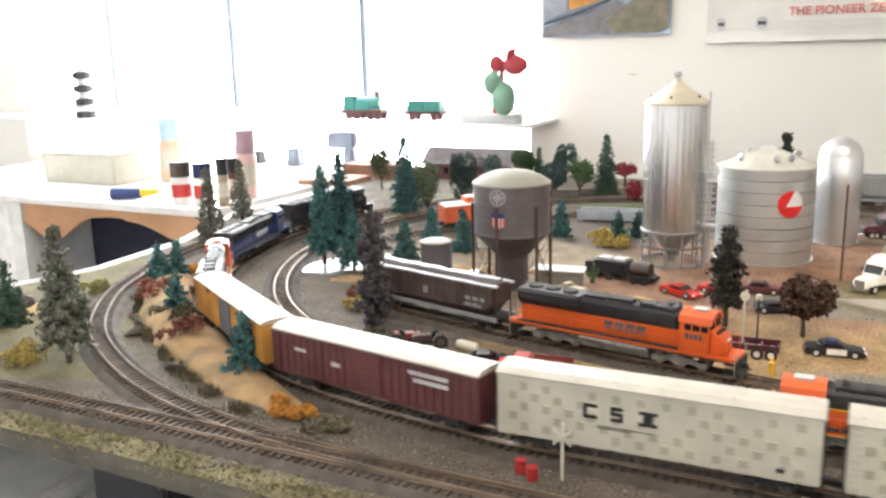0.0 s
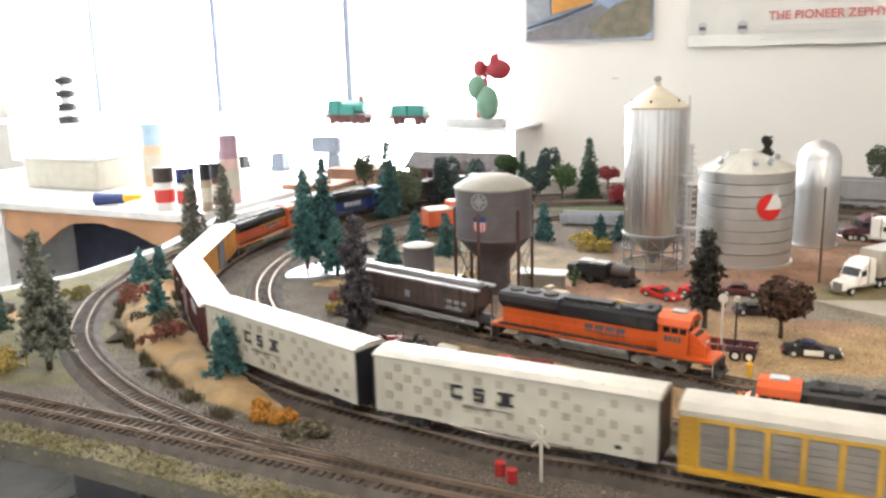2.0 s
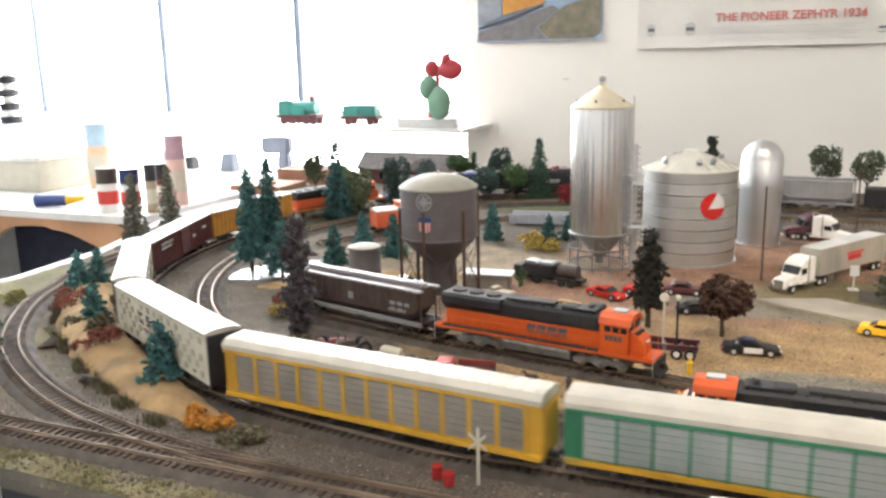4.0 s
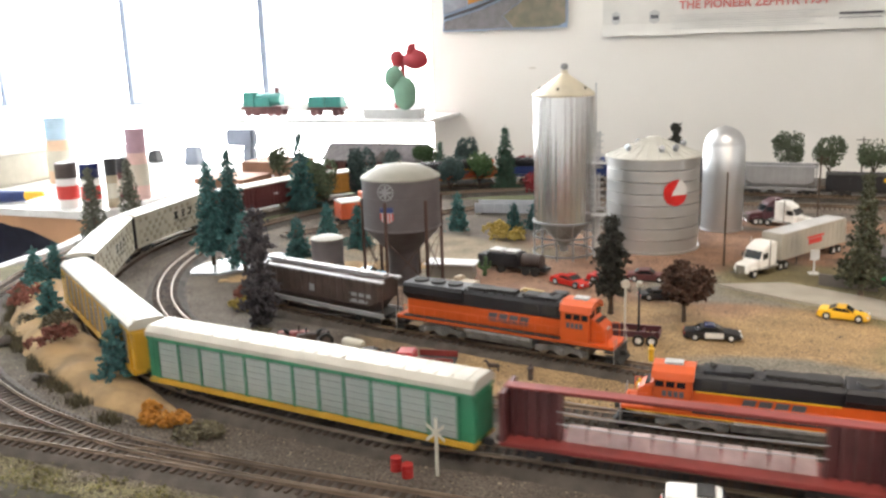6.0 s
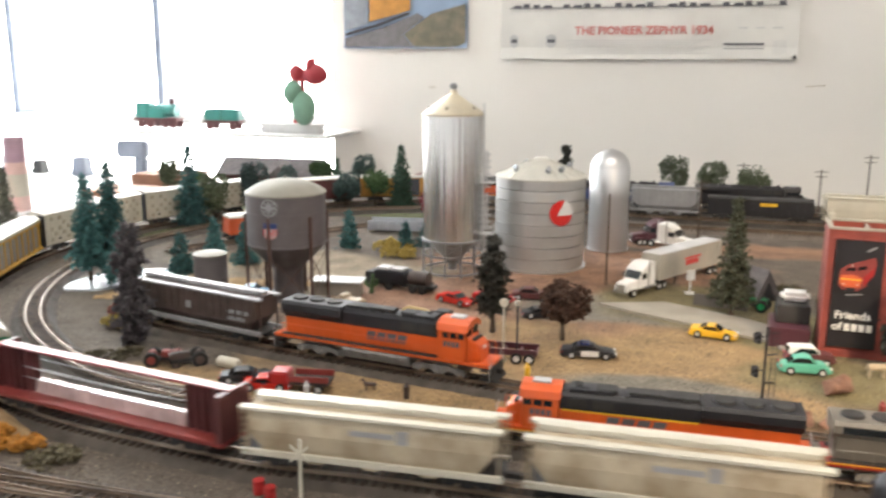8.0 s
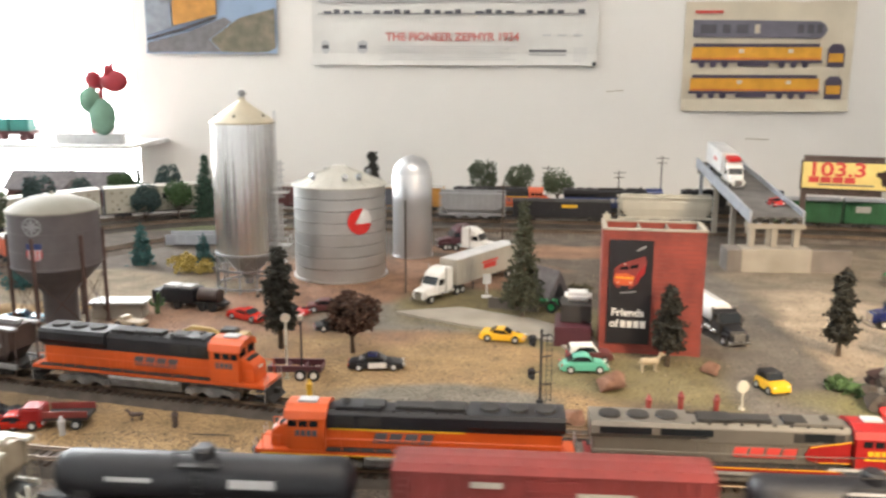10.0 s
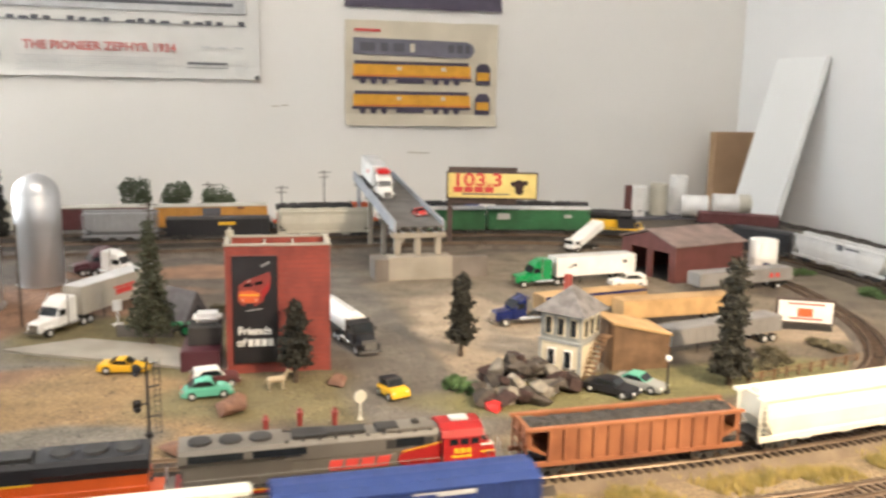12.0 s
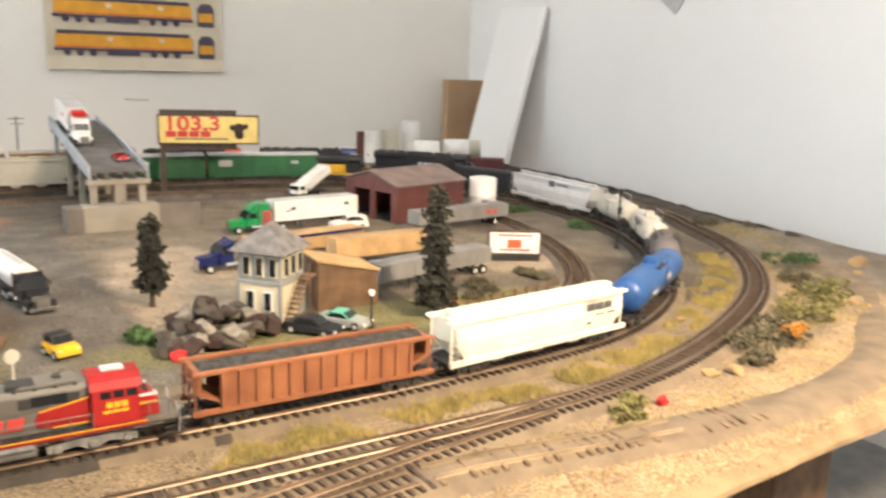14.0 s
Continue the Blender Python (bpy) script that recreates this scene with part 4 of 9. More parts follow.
def tank_car(label, L, r, colour, bars=(), barcol="ltgrey", band=None):
    t = car_base(label, L, category="tank car", truck_at=0.37)
    zc = 0.0125 + r
    bm = B()
    h = L / 2 - 0.008
    prof = [(0.0, -h), (r * 0.55, -h + 0.002), (r * 0.86, -h + 0.005), (r, -h + 0.010)] + [(r, -h + 0.010 + (2 * h - 0.02) * i / 8) for i in range(1, 8)] + [(r, h - 0.010), (r * 0.86, h - 0.005), (r * 0.55, h - 0.002), (0.0, h)]
    lathe(bm, prof, 28)
    for v in bm.verts:
        v.co = Vector((v.co.z, v.co.y, v.co.x + zc))
    part("tank", bm, colour, t, smooth=True)
    bm = B()
    lathe(bm, [(0.0075, zc + r - 0.002), (0.0075, zc + r + 0.004), (0.0055, zc + r + 0.0058), (0.0, zc + r + 0.006)], 16)
    part("dome", bm, colour, t, smooth=True)
    bm = B()
    box(bm, -0.014, 0.014, -0.014, 0.014, zc + r - 0.0035, zc + r - 0.0025)
    for x in (-0.014, 0.014):
        for y in (-0.014, 0.014):
            rod(bm, (x, y, zc + r - 0.003), (x, y, zc + r + 0.007), 0.0004, seg=5)
    for y in (-0.014, 0.014):
        rod(bm, (-0.014, y, zc + r + 0.007), (0.014, y, zc + r + 0.007), 0.0004, seg=5)
    part("platform", bm, "dark" if colour != "roofwhite" else "ltgrey", t)
    for s in (-1, 1):
        ladder(t, 0, s * (r + 0.0008), 0.012, zc + r - 0.003, "dark")
        bm = B()
        prism(bm, [(-0.013, 0.0125), (0.013, 0.0125), (0.0145, zc - 0.004), (-0.0145, zc - 0.004)], s * L * 0.36 - 0.006, s * L * 0.36 + 0.006, "x")
        part("saddle", bm, "dark", t)
        marks(t, bars, barcol, s, r + 0.0002)
    return t


def c_back(a):
    """Where the cab of a locomotive of half length a begins."""
    return a - 0.0525


def locomotive(label, L, hood, body, cabcol, stripe=None, cab_roof=None, nose=None, truck="truckgrey", logo="ink", reverse_cab=False, numbers=True, hoodtop=None):
    """A six-axle diesel, cab towards +x."""
    t = thing("locomotive", label, "locomotive", "diesel locomotives")
    a = L / 2
    boxpart("frame_sill", body, t, (-a, a, -0.0165, 0.0165, 0.0148, 0.0178), bevel=0.0004)
    boxpart("sill_stripe", "yellow" if stripe else "dark", t, (-a + 0.004, a - 0.004, -0.0168, 0.0168, 0.0142, 0.0150))
    bm = B()
    prism(bm, [(-0.015, 0.0045), (-0.0162, 0.007), (-0.0162, 0.0148), (0.0162, 0.0148), (0.0162, 0.007), (0.015, 0.0045)], -0.036, 0.036, "x")
    part("fuel_tank", bm, truck, t, bevel=0.0006)
    for s in (-1, 1):
        bm = B()
        for y in (-0.0165, 0.0165):
            rod(bm, (-0.036, y, 0.0125), (0.034, y, 0.0125), 0.0021, seg=10)
        part("air_pipe", bm, truck, t) if s == 1 else bm.free()
        axle_truck(t, s * (a - 0.052), truck, 3, 0.0205)
    bm = B()
    box(bm, -a + 0.010, a - 0.050, -0.0105, 0.0105, 0.0178, 0.0475)
    part("long_hood", bm, body, t, bevel=0.0012)
    bm = B()
    x0, x1 = -a + 0.009, a - 0.052
    prism(bm, [(-0.0112, 0.0345), (-0.0112, 0.046), (-0.0085, 0.0495), (0.0085, 0.0495), (0.0112, 0.046), (0.0112, 0.0345)], x0, x1, "x")
    part("hood_top", bm, hoodtop or hood, t, "black upper hood", bevel=0.0004)
    bm = B()
    prism(bm, [(-0.0113, 0.0365), (-0.0150, 0.041), (-0.0150, 0.0475), (-0.013, 0.0505), (0.013, 0.0505), (0.0150, 0.0475), (0.0150, 0.041), (0.0113, 0.0365)], x0 - 0.001, x0 + 0.068, "x")
    part("radiator", bm, hoodtop or hood, t)
    for i in range(3):
        bm = B()
        lathe(bm, [(0.0, 0.0525), (0.0075, 0.0525), (0.0080, 0.0503), (0.0080, 0.0495)], 16, x0 + 0.013 + 0.02 * i)
        part("radiator_fan", bm, "dark", t)
    for xx, w, ll in ((0.0, 0.006, 0.014), (0.03, 0.007, 0.008), (-0.025, 0.008, 0.012)):
        boxpart("exhaust_box", "dark", t, (xx - ll, xx + ll, -w, w, 0.0495, 0.0525), bevel=0.0006)
    # roof furniture: brake hatch, horn, aerials, lifting lugs, sand filler
    boxpart("brake_hatch", hoodtop or hood, t, (x1 - 0.040, x1 - 0.006, -0.0095, 0.0095, 0.0495, 0.0518), bevel=0.0008)
    bm = B()
    for o in (-0.002, 0.0, 0.002):
        rod(bm, (0.048, o, 0.0535), (0.053, o * 1.6, 0.0540), 0.0004, 0.0010, 6)
    rod(bm, (0.050, 0, 0.0495), (0.050, 0, 0.0538), 0.0006, seg=6)
    part("horn", bm, "dark", t)
    bm = B()
    for i in range(10):
        x = x0 + 0.070 + (x1 - x0 - 0.078) * i / 9
        for y in (-0.0092, 0.0092):
            box(bm, x - 0.0009, x + 0.0009, y - 0.0005, y + 0.0005, 0.0488, 0.0506)
    tagged(part("lug_strip", bm, "dark", t), kind="stuff")
    for s in (-1, 1):
        yo = sorted((s * 0.0110, s * 0.0117))
        for xa, xb in ((x1 - 0.040, x1 - 0.024), (x1 - 0.020, x1 - 0.006)):
            boxpart("intake_grille", "dark", t, (xa, xb, yo[0], yo[1], 0.0375, 0.0445))
        yo = sorted((s * 0.0106, s * 0.0166))
        boxpart("walkway", "dark", t, (-a + 0.008, c_back(a), yo[0], yo[1], 0.0178, 0.0186))
    bm = B()
    for i in range(26):
        x = x0 + 0.074 + (x1 - x0 - 0.08) * i / 26
        for s in (-1, 1):
            yo = sorted((s * 0.0104, s * 0.0109))
            box(bm, x, x + (x1 - x0 - 0.08) / 26 - 0.0008, yo[0], yo[1], 0.0195, 0.0335)
    tagged(part("hood_panelling", bm, body, t), kind="stuff")
    # cab
    c0, c1 = a - 0.052, a - 0.024
    bm = B()
    prism(bm, [(-0.0158, 0.0178), (-0.0158, 0.0445), (-0.0135, 0.0495), (-0.006, 0.0522), (0.006, 0.0522), (0.0135, 0.0495), (0.0158, 0.0445), (0.0158, 0.0178)], c0, c1, "x")
    cab = part("cab", bm, cabcol, t, bevel=0.0006)
    bm = B()
    prism(bm, [(-0.0162, 0.0440), (-0.0142, 0.0495), (-0.006, 0.0527), (0.006, 0.0527), (0.0142, 0.0495), (0.0162, 0.0440), (0.0148, 0.0440), (0.0, 0.0515), (-0.0148, 0.0440)], c0 - 0.001, c1 + 0.002, "x")
    part("cab_roof", bm, cab_roof or cabcol, cab)
    for s in (-1, 1):
        for i in range(3):
            xa = c0 + 0.005 + 0.0078 * i
            yo = sorted((s * 0.0157, s * 0.0161))
            boxpart("side_window", "glass", cab, (xa, xa + 0.0062, yo[0], yo[1], 0.0375, 0.0425))
        boxpart("windscreen", "glass", cab, (c1 - 0.0002, c1 + 0.0004, min(s * 0.0025, s * 0.0135), max(s * 0.0025, s * 0.0135), 0.039, 0.0455))
    boxpart("air_conditioner", "ltgrey", cab, (c0 + 0.008, c0 + 0.022, -0.005, 0.005, 0.0525, 0.0545), bevel=0.0006)
    # nose
    bm = B()
    prism(bm, [(c1, 0.0178), (c1, 0.039), (a - 0.016, 0.0345), (a - 0.0115, 0.031), (a - 0.0105, 0.0178)], -0.0115, 0.0115)
    part("nose", bm, nose or cabcol, t, bevel=0.0010)
    boxpart("nose_top", "dark", t, (c1 + 0.001, a - 0.017, -0.009, 0.009, 0.0355, 0.0372), taper=0.0)
    boxpart("headlight", "white", t, (a - 0.0115, a - 0.0102, -0.003, 0.003, 0.0285, 0.0305))
    # handrails, steps, pilots
    for s in (-1, 1):
        bm = B()
        k = 15
        for i in range(k):
            x = x0 + (c0 - x0) * i / (k - 1)
            rod(bm, (x, s * 0.0162, 0.0175), (x, s * 0.0162, 0.0285), 0.00032, seg=4)
        rod(bm, (x0, s * 0.0162, 0.0285), (c0, s * 0.0162, 0.0285), 0.00035, seg=4)
        for x in (c1 + 0.006, a - 0.006):
            rod(bm, (x, s * 0.0158, 0.0175), (x, s * 0.0158, 0.030), 0.0004, seg=4)
        rod(bm, (c1 + 0.004, s * 0.0158, 0.030), (a - 0.006, s * 0.0158, 0.030), 0.0004, seg=4)
        part("handrail", bm, body, t)
        for e in (-1, 1):
            bm = B()
            for z in (0.004, 0.008, 0.012):
                xo = sorted((e * (a - 0.001), e * (a - 0.009)))
                yo = sorted((s * 0.011, s * 0.0168))
                box(bm, xo[0], xo[1], yo[0], yo[1], z, z + 0.0008)
            part("steps", bm, "dark", t)
            bm = B()
            for q in (0.0105, 0.0168):
                rod(bm, (e * (a + 0.0004), s * q, 0.003), (e * (a + 0.0004), s * q, 0.025), 0.00028, seg=4)
            part("grab_rail", bm, "ltgrey", t)
        if stripe:
            boxpart("stripe", stripe, t, (x0 + 0.07, x1 - 0.002, min(s * 0.0109, s * 0.0113), max(s * 0.0109, s * 0.0113), 0.0335, 0.0349))
        if logo:
            for i in range(4):
                xa = -0.013 + 0.0112 * i
                yo = sorted((s * 0.0109, s * 0.0114))
                lean = 0.0016 * (1 if s < 0 else -1)
                bm = B()
                prism(bm, [(xa, 0.0252), (xa + 0.0090, 0.0252), (xa + 0.0090 + lean, 0.0319), (xa + lean, 0.0319)], *yo)
                part("marking", bm, logo, t)
            boxpart("marking", logo, t, (-0.012, 0.030, min(s * 0.0109, s * 0.0114), max(s * 0.0109, s * 0.0114), 0.0238, 0.0245))
        if numbers:
            for i in range(4):
                xa = c0 + 0.006 + 0.0042 * i
                boxpart("marking", "ink", cab, (xa, xa + 0.0032, min(s * 0.0157, s * 0.0160), max(s * 0.0157, s * 0.0160), 0.0295, 0.0345))
    for e in (-1, 1):
        bm = B()
        box(bm, min(e * a, e * (a + 0.0015)), max(e * a, e * (a + 0.0015)), -0.016, 0.016, 0.003, 0.0148)
        prism(bm, [(e * a, 0.0025), (e * (a + 0.006), 0.0025), (e * a, 0.009)], -0.014, 0.014)
        part("pilot", bm, "dark", t)
    couplers(t, L)
    return t




def settle(ob, line, s, L, flip=False):
    """Stands a car on a line with its middle at s."""
    h = L * 0.36
    a, b = line.at(s - h), line.at(s + h)
    c, d = (a + b) / 2, b - a
    return pose(c.x, c.y, RAIL_TOP, 0, 0, math.degrees(math.atan2(d.y, d.x)) + (180 if flip else 0))

# ---- the moving freight train: (maker, place of its middle along the main line at 0 s, length) ----
def black_tank(label):
    return tank_car(label, 0.215, 0.0155, "black", [(-0.05, -0.02, 0.028, 0.034), (0.03, 0.06, 0.03, 0.033)], "ltgrey")


MOVING = []


def consist(ob, front, rear):
    MOVING.append((ob, (front + rear) / 2, abs(front - rear) - 0.012))


consist(locomotive("black diesel locomotive leading the moving freight", 0.228, "black", "black", "black", None, logo="ltgrey", truck="dark"), 1.405, 1.168)
consist(locomotive("dark blue diesel locomotive in the moving freight", 0.228, "black", "navy", "navy", None, logo="ltgrey", truck="dark"), 1.166, 0.929)
consist(locomotive("orange and black diesel locomotive in the moving freight", 0.215, "black", "orange_w", "orange_w", "yellow"), 0.927, 0.702)
consist(boxcar("ochre yellow boxcar with a blue-black door", 0.213, 0.053, "box_yellow", "roofwhite", 22, (0.034, "ink"), [(0.05, 0.062, 0.045, 0.049)], "maroon"), 0.700, 0.477)
consist(boxcar("dark maroon boxcar with white bars and a pale roof", 0.226, 0.054, "maroon", "roofwhite", 26, (0.032, "maroon"), [(-0.085, -0.045, 0.041, 0.0445), (-0.085, -0.050, 0.035, 0.0385), (0.03, 0.04, 0.03, 0.034), (0.07, 0.085, 0.036, 0.039)], "ltgrey"), 0.475, 0.239)
CSX_BARS = [(0.035, 0.045, 0.0435, 0.046), (0.0425, 0.045, 0.0375, 0.0435), (0.035, 0.045, 0.035, 0.0375), (0.0165, 0.0255, 0.0435, 0.046), (0.0165, 0.0255, 0.0395, 0.042), (0.0165, 0.0255, 0.035, 0.0375), (0.023, 0.0255, 0.042, 0.0435), (0.0165, 0.019, 0.0375, 0.0395), (-0.0075, 0.0055, 0.0435, 0.046), (-0.0045, 0.0025, 0.0375, 0.0435), (-0.0075, 0.0055, 0.035, 0.0375), (-0.005, 0.035, 0.03, 0.0306), (0.012, 0.035, 0.0285, 0.0291), (-0.09, -0.085, 0.018, 0.021)]
for f, r in ((0.237, 0.001), (-0.001, -0.244)):
    hicube = boxcar("cream white high boxcar with rows of grey patches and dark marks", f - r - 0.012, 0.0615, "csx", "roofwhite", 10, None, CSX_BARS, "black", (12, 5, 0.0060, "patch"), True)
    for s in (-1, 1):
        e = s * (f - r - 0.012) / 2
        boxpart("end_wall", "black", hicube, (min(e, e + s * 0.0014), max(e, e + s * 0.0014), -0.0162, 0.0162, 0.012, 0.058), "black end wall")
    consist(hicube, f, r)
consist(autorack("yellow autorack with grey perforated side panels", 0.292, 0.060, "rack_yellow", 0.0017), -0.246, -0.549)
consist(autorack("green autorack with silver panels and a yellow sill", 0.316, 0.060, "rack_green", 0.0009, "rack_silver"), -0.551, -0.879)
consist(open_beam_car("oxide red open lumber car with end bulkheads", 0.252, 0.052, "redox"), -0.881, -1.144)
for f, r in ((-1.146, -1.347), (-1.349, -1.553)):
    consist(covered_hopper("weathered tan covered hopper with rust streaks", 0.19, 0.049, "tan", [(-0.02, 0.012, 0.034, 0.038), (-0.03, -0.022, 0.031, 0.041)], "grey", 0, True, "csx"), f, r)
consist(black_tank("glossy black tank car"), -1.555, -1.782)
consist(boxcar("oxide red boxcar with pale stencil bars", 0.196, 0.047, "redox", "redox", 20, (0.03, "redox"), [(-0.05, -0.01, 0.03, 0.035), (0.03, 0.05, 0.036, 0.04)], "roofwhite"), -1.787, -1.995)
consist(tank_car("second glossy black tank car", 0.166, 0.0155, "black", [(-0.03, 0.02, 0.04, 0.042)], "ltgrey"), -1.997, -2.174)
consist(covered_hopper("cream covered hopper with a plain roof", 0.115, 0.047, "hop_white", [], "ink", 6, False), -2.176, -2.301)
consist(boxcar("navy blue car at the end of the train", 0.165, 0.047, "navy", "navy", 18, (0.03, "navy"), [(-0.04, 0.0, 0.04, 0.043)], "ltgrey"), -2.303, -2.478)
GONE = [(0.0, 0.0), (1.5, 0.248), (3.0, 0.502), (4.75, 0.802), (6.5, 1.108), (7.5, 1.285), (8.0, 1.379), (9.2, 1.600), (10.3, 1.797), (11.0, 1.911), (11.5, 1.993), (12.5, 2.155), (14.0, 2.395)]


def gone(t):
    return float(np.interp(t, [g[0] for g in GONE], [g[1] for g in GONE]))


# ---- standing trains ----
def stand(ob, line, s, L, flip=False, tall=1.0):
    ob.matrix_basis = settle(ob, line, s, L, flip) @ Matrix.Diagonal((1, 1, tall, 1))


def s_front(x):
    """Place along the inner line for a given x on its front straight."""
    best = min(range(len(INNER.p)), key=lambda i: (INNER.p[i].x - x) ** 2 + (INNER.p[i].y - 0.64) ** 2)
    return INNER.s[best]


def s_back(x):
    best = min(range(len(INNER.p)), key=lambda i: (INNER.p[i].x - x) ** 2 + (INNER.p[i].y - 1.7) ** 2)
    return INNER.s[best]


loco_b = locomotive("orange locomotive with black hood and yellow stripe", 0.232, "black", "orange", "orange", "yellow")
stand(loco_b, INNER, s_front(0.052), 0.232, False, 0.92)
loco_c = locomotive("weathered silver locomotive with red cab and nose", 0.24, "silver", "silver", "loco_red", None, logo="inkred", hoodtop="silver", nose="loco_red", numbers=False)
for s in (-1, 1):
    for x in (-0.106, -0.064, 0.035):
        boxpart("grille", "glass", loco_c, (x, x + (0.036 if x < 0 else 0.020), min(s * 0.0110, s * 0.0118) if x > 0 else min(s * 0.0149, s * 0.0154), max(s * 0.0110, s * 0.0118) if x > 0 else max(s * 0.0149, s * 0.0154), 0.0415 if x < 0 else 0.0385, 0.0470 if x < 0 else 0.0450), "dark intake grille")
boxpart("red_sill_band", "loco_red", loco_c, (-0.115, 0.10, -0.0172, 0.0172, 0.0150, 0.0180), "red side band")
for s in (-1, 1):
    yo = sorted((s * 0.0111, s * 0.0121))
    bm = B()
    prism(bm, [(0.036, 0.0275), (0.039, 0.0345), (0.0675, 0.0400), (0.0675, 0.0215), (0.046, 0.0215), (0.038, 0.0235)], *yo)
    part("red_panel", bm, "loco_red", loco_c, "rounded red panel behind the cab")
    yo = sorted((s * 0.0121, s * 0.0124))
    bm = B()
    prism(bm, [(0.046, 0.0215), (0.0675, 0.0215), (0.0675, 0.0222), (0.046, 0.0222)], *yo)
    prism(bm, [(0.039, 0.0345), (0.0675, 0.0400), (0.0675, 0.0393), (0.039, 0.0338)], *yo)
    part("yellow_line", bm, "yellow", loco_c)
    yo = sorted((s * 0.0157, s * 0.0161))
    for k in range(3):
        boxpart("number_bar", "yellow", loco_c, (0.0765 + 0.0045 * k, 0.0800 + 0.0045 * k, yo[0], yo[1], 0.0305, 0.0345))
    for k in range(3):
        boxpart("number_bar", "yellow", loco_c, (0.0745 + 0.0052 * k, 0.0790 + 0.0052 * k, yo[0], yo[1], 0.0268, 0.0288))
    yo = sorted((s * 0.0116, s * 0.0120))
    boxpart("yellow_line", "yellow", loco_c, (0.097, 0.108, yo[0], yo[1], 0.0275, 0.0290))
    boxpart("white_line", "white", loco_c, (0.097, 0.106, yo[0], yo[1], 0.0335, 0.0350))
for s in (-1, 1):
    boxpart("yellow_line", "yellow", loco_c, (-0.115, 0.10, min(s * 0.0171, s * 0.0175), max(s * 0.0171, s * 0.0175), 0.0172, 0.0179), "thin yellow line along the sill")
stand(loco_c, INNER, s_front(0.293), 0.24, True, 0.9)
run = s_front(0.416)
for make, L in (
    (lambda: open_hopper("rusty brown open hopper with a coal load", 0.183, 0.041, "hop_brown"), 0.183),
    (lambda: covered_hopper("bright white covered hopper with dark marks", 0.202, 0.049, "hop_white", [(-0.080, -0.071, 0.034, 0.0405), (-0.069, -0.060, 0.034, 0.0405), (-0.058, -0.049, 0.034, 0.0405), (-0.085, -0.045, 0.0425, 0.043), (-0.085, -0.075, 0.029, 0.0305), (-0.07, -0.06, 0.029, 0.0305), (-0.055, -0.05, 0.022, 0.024)], "ink"), 0.202),
    (lambda: tank_car("blue tank car on the curve", 0.195, 0.0175, "blue", [(-0.02, 0.0, 0.030, 0.036), (0.03, 0.05, 0.026, 0.029)]), 0.195),
    (lambda: tank_car("dark grey tank car on the curve", 0.108, 0.017, "wt_grey"), 0.108),
    (lambda: tank_car("white tank car with dark marks", 0.132, 0.0165, "roofwhite", [(-0.01, 0.02, 0.035, 0.04)], "ink"), 0.132),
    (lambda: tank_car("short white tank car", 0.122, 0.0165, "roofwhite"), 0.122),
    (lambda: covered_hopper("light grey covered hopper with black marks", 0.212, 0.050, "ltgrey", [(0.0, 0.015, 0.038, 0.048), (0.02, 0.05, 0.042, 0.045)], "ink"), 0.212),
    (lambda: boxcar("black boxcar at the back of the standing train", 0.11, 0.045, "black", "black", 12), 0.11),
):
    run -= L / 2 + 0.003
    stand(make(), INNER, run, L)
    run -= L / 2 + 0.011
for ob, x, L in (
    (covered_hopper("dark grey covered hopper on the rear track", 0.13, 0.056, "grey", [], "ltgrey", 10, False), 0.047, 0.13),
    (boxcar("black gondola with a yellow panel", 0.185, 0.043, "black", "dark", 14, None, [(0.0, 0.03, 0.03, 0.036)], "yellow"), 0.224, 0.185),
    (covered_hopper("cream grey covered hopper on the rear track", 0.18, 0.054, "csx", [], "ink", 0, True), 0.422, 0.18),
    (boxcar("short green boxcar with pale emblem", 0.13, 0.055, "green", "ltgrey", 14, (0.025, "green"), [(-0.055, -0.035, 0.032, 0.044)], "ltgrey"), 0.672, 0.13),
    (boxcar("long green boxcar with pale emblem", 0.205, 0.055, "green", "ltgrey", 22, (0.035, "green"), [(-0.085, -0.06, 0.032, 0.044), (0.05, 0.065, 0.036, 0.042)], "ltgrey"), 0.857, 0.205),
):
    stand(ob, INNER, s_back(x), L)
yel = locomotive("small black and yellow switcher locomotive", 0.12, "black", "yellow", "black", None, logo=None, numbers=False, truck="dark")
stand(yel, INNER, s_back(1.035), 0.12)


def on_line(line, x, y):
    best = min(range(len(line.p)), key=lambda i: (line.p[i].x - x) ** 2 + (line.p[i].y - y) ** 2)
    return line.s[best]


loco_a = locomotive("orange locomotive with black hood on the yard track", 0.234, "black", "orange", "orange", None, truck="truckgrey")
stand(loco_a, YARD, on_line(YARD, -0.206, 0.777), 0.234, True, 1.06)
hop = covered_hopper("dark brown ribbed covered hopper", 0.19, 0.052, "hop_dark", [(-0.01, 0.0, 0.028, 0.036), (0.05, 0.08, 0.031, 0.035), (0.05, 0.075, 0.024, 0.028)], "grey", 16, False, "grey")
stand(hop, YARD, on_line(YARD, -0.425, 0.82), 0.19, True)
cab = boxcar("orange red caboose on the inner track", 0.105, 0.042, "orange_w", "roofwhite", 10, None, [(-0.03, -0.02, 0.028, 0.034), (0.0, 0.01, 0.028, 0.034)], "glass")
boxpart("cupola", "orange_w", cab, (-0.012, 0.016, -0.012, 0.012, 0.0425, 0.053), bevel=0.001)
cab.matrix_basis = pose(-0.605, 1.297, RAIL_TOP, 0, 0, 47)
gon = boxcar("maroon gondola parked by the rear corner", 0.17, 0.034, "maroon", "maroon", 14)
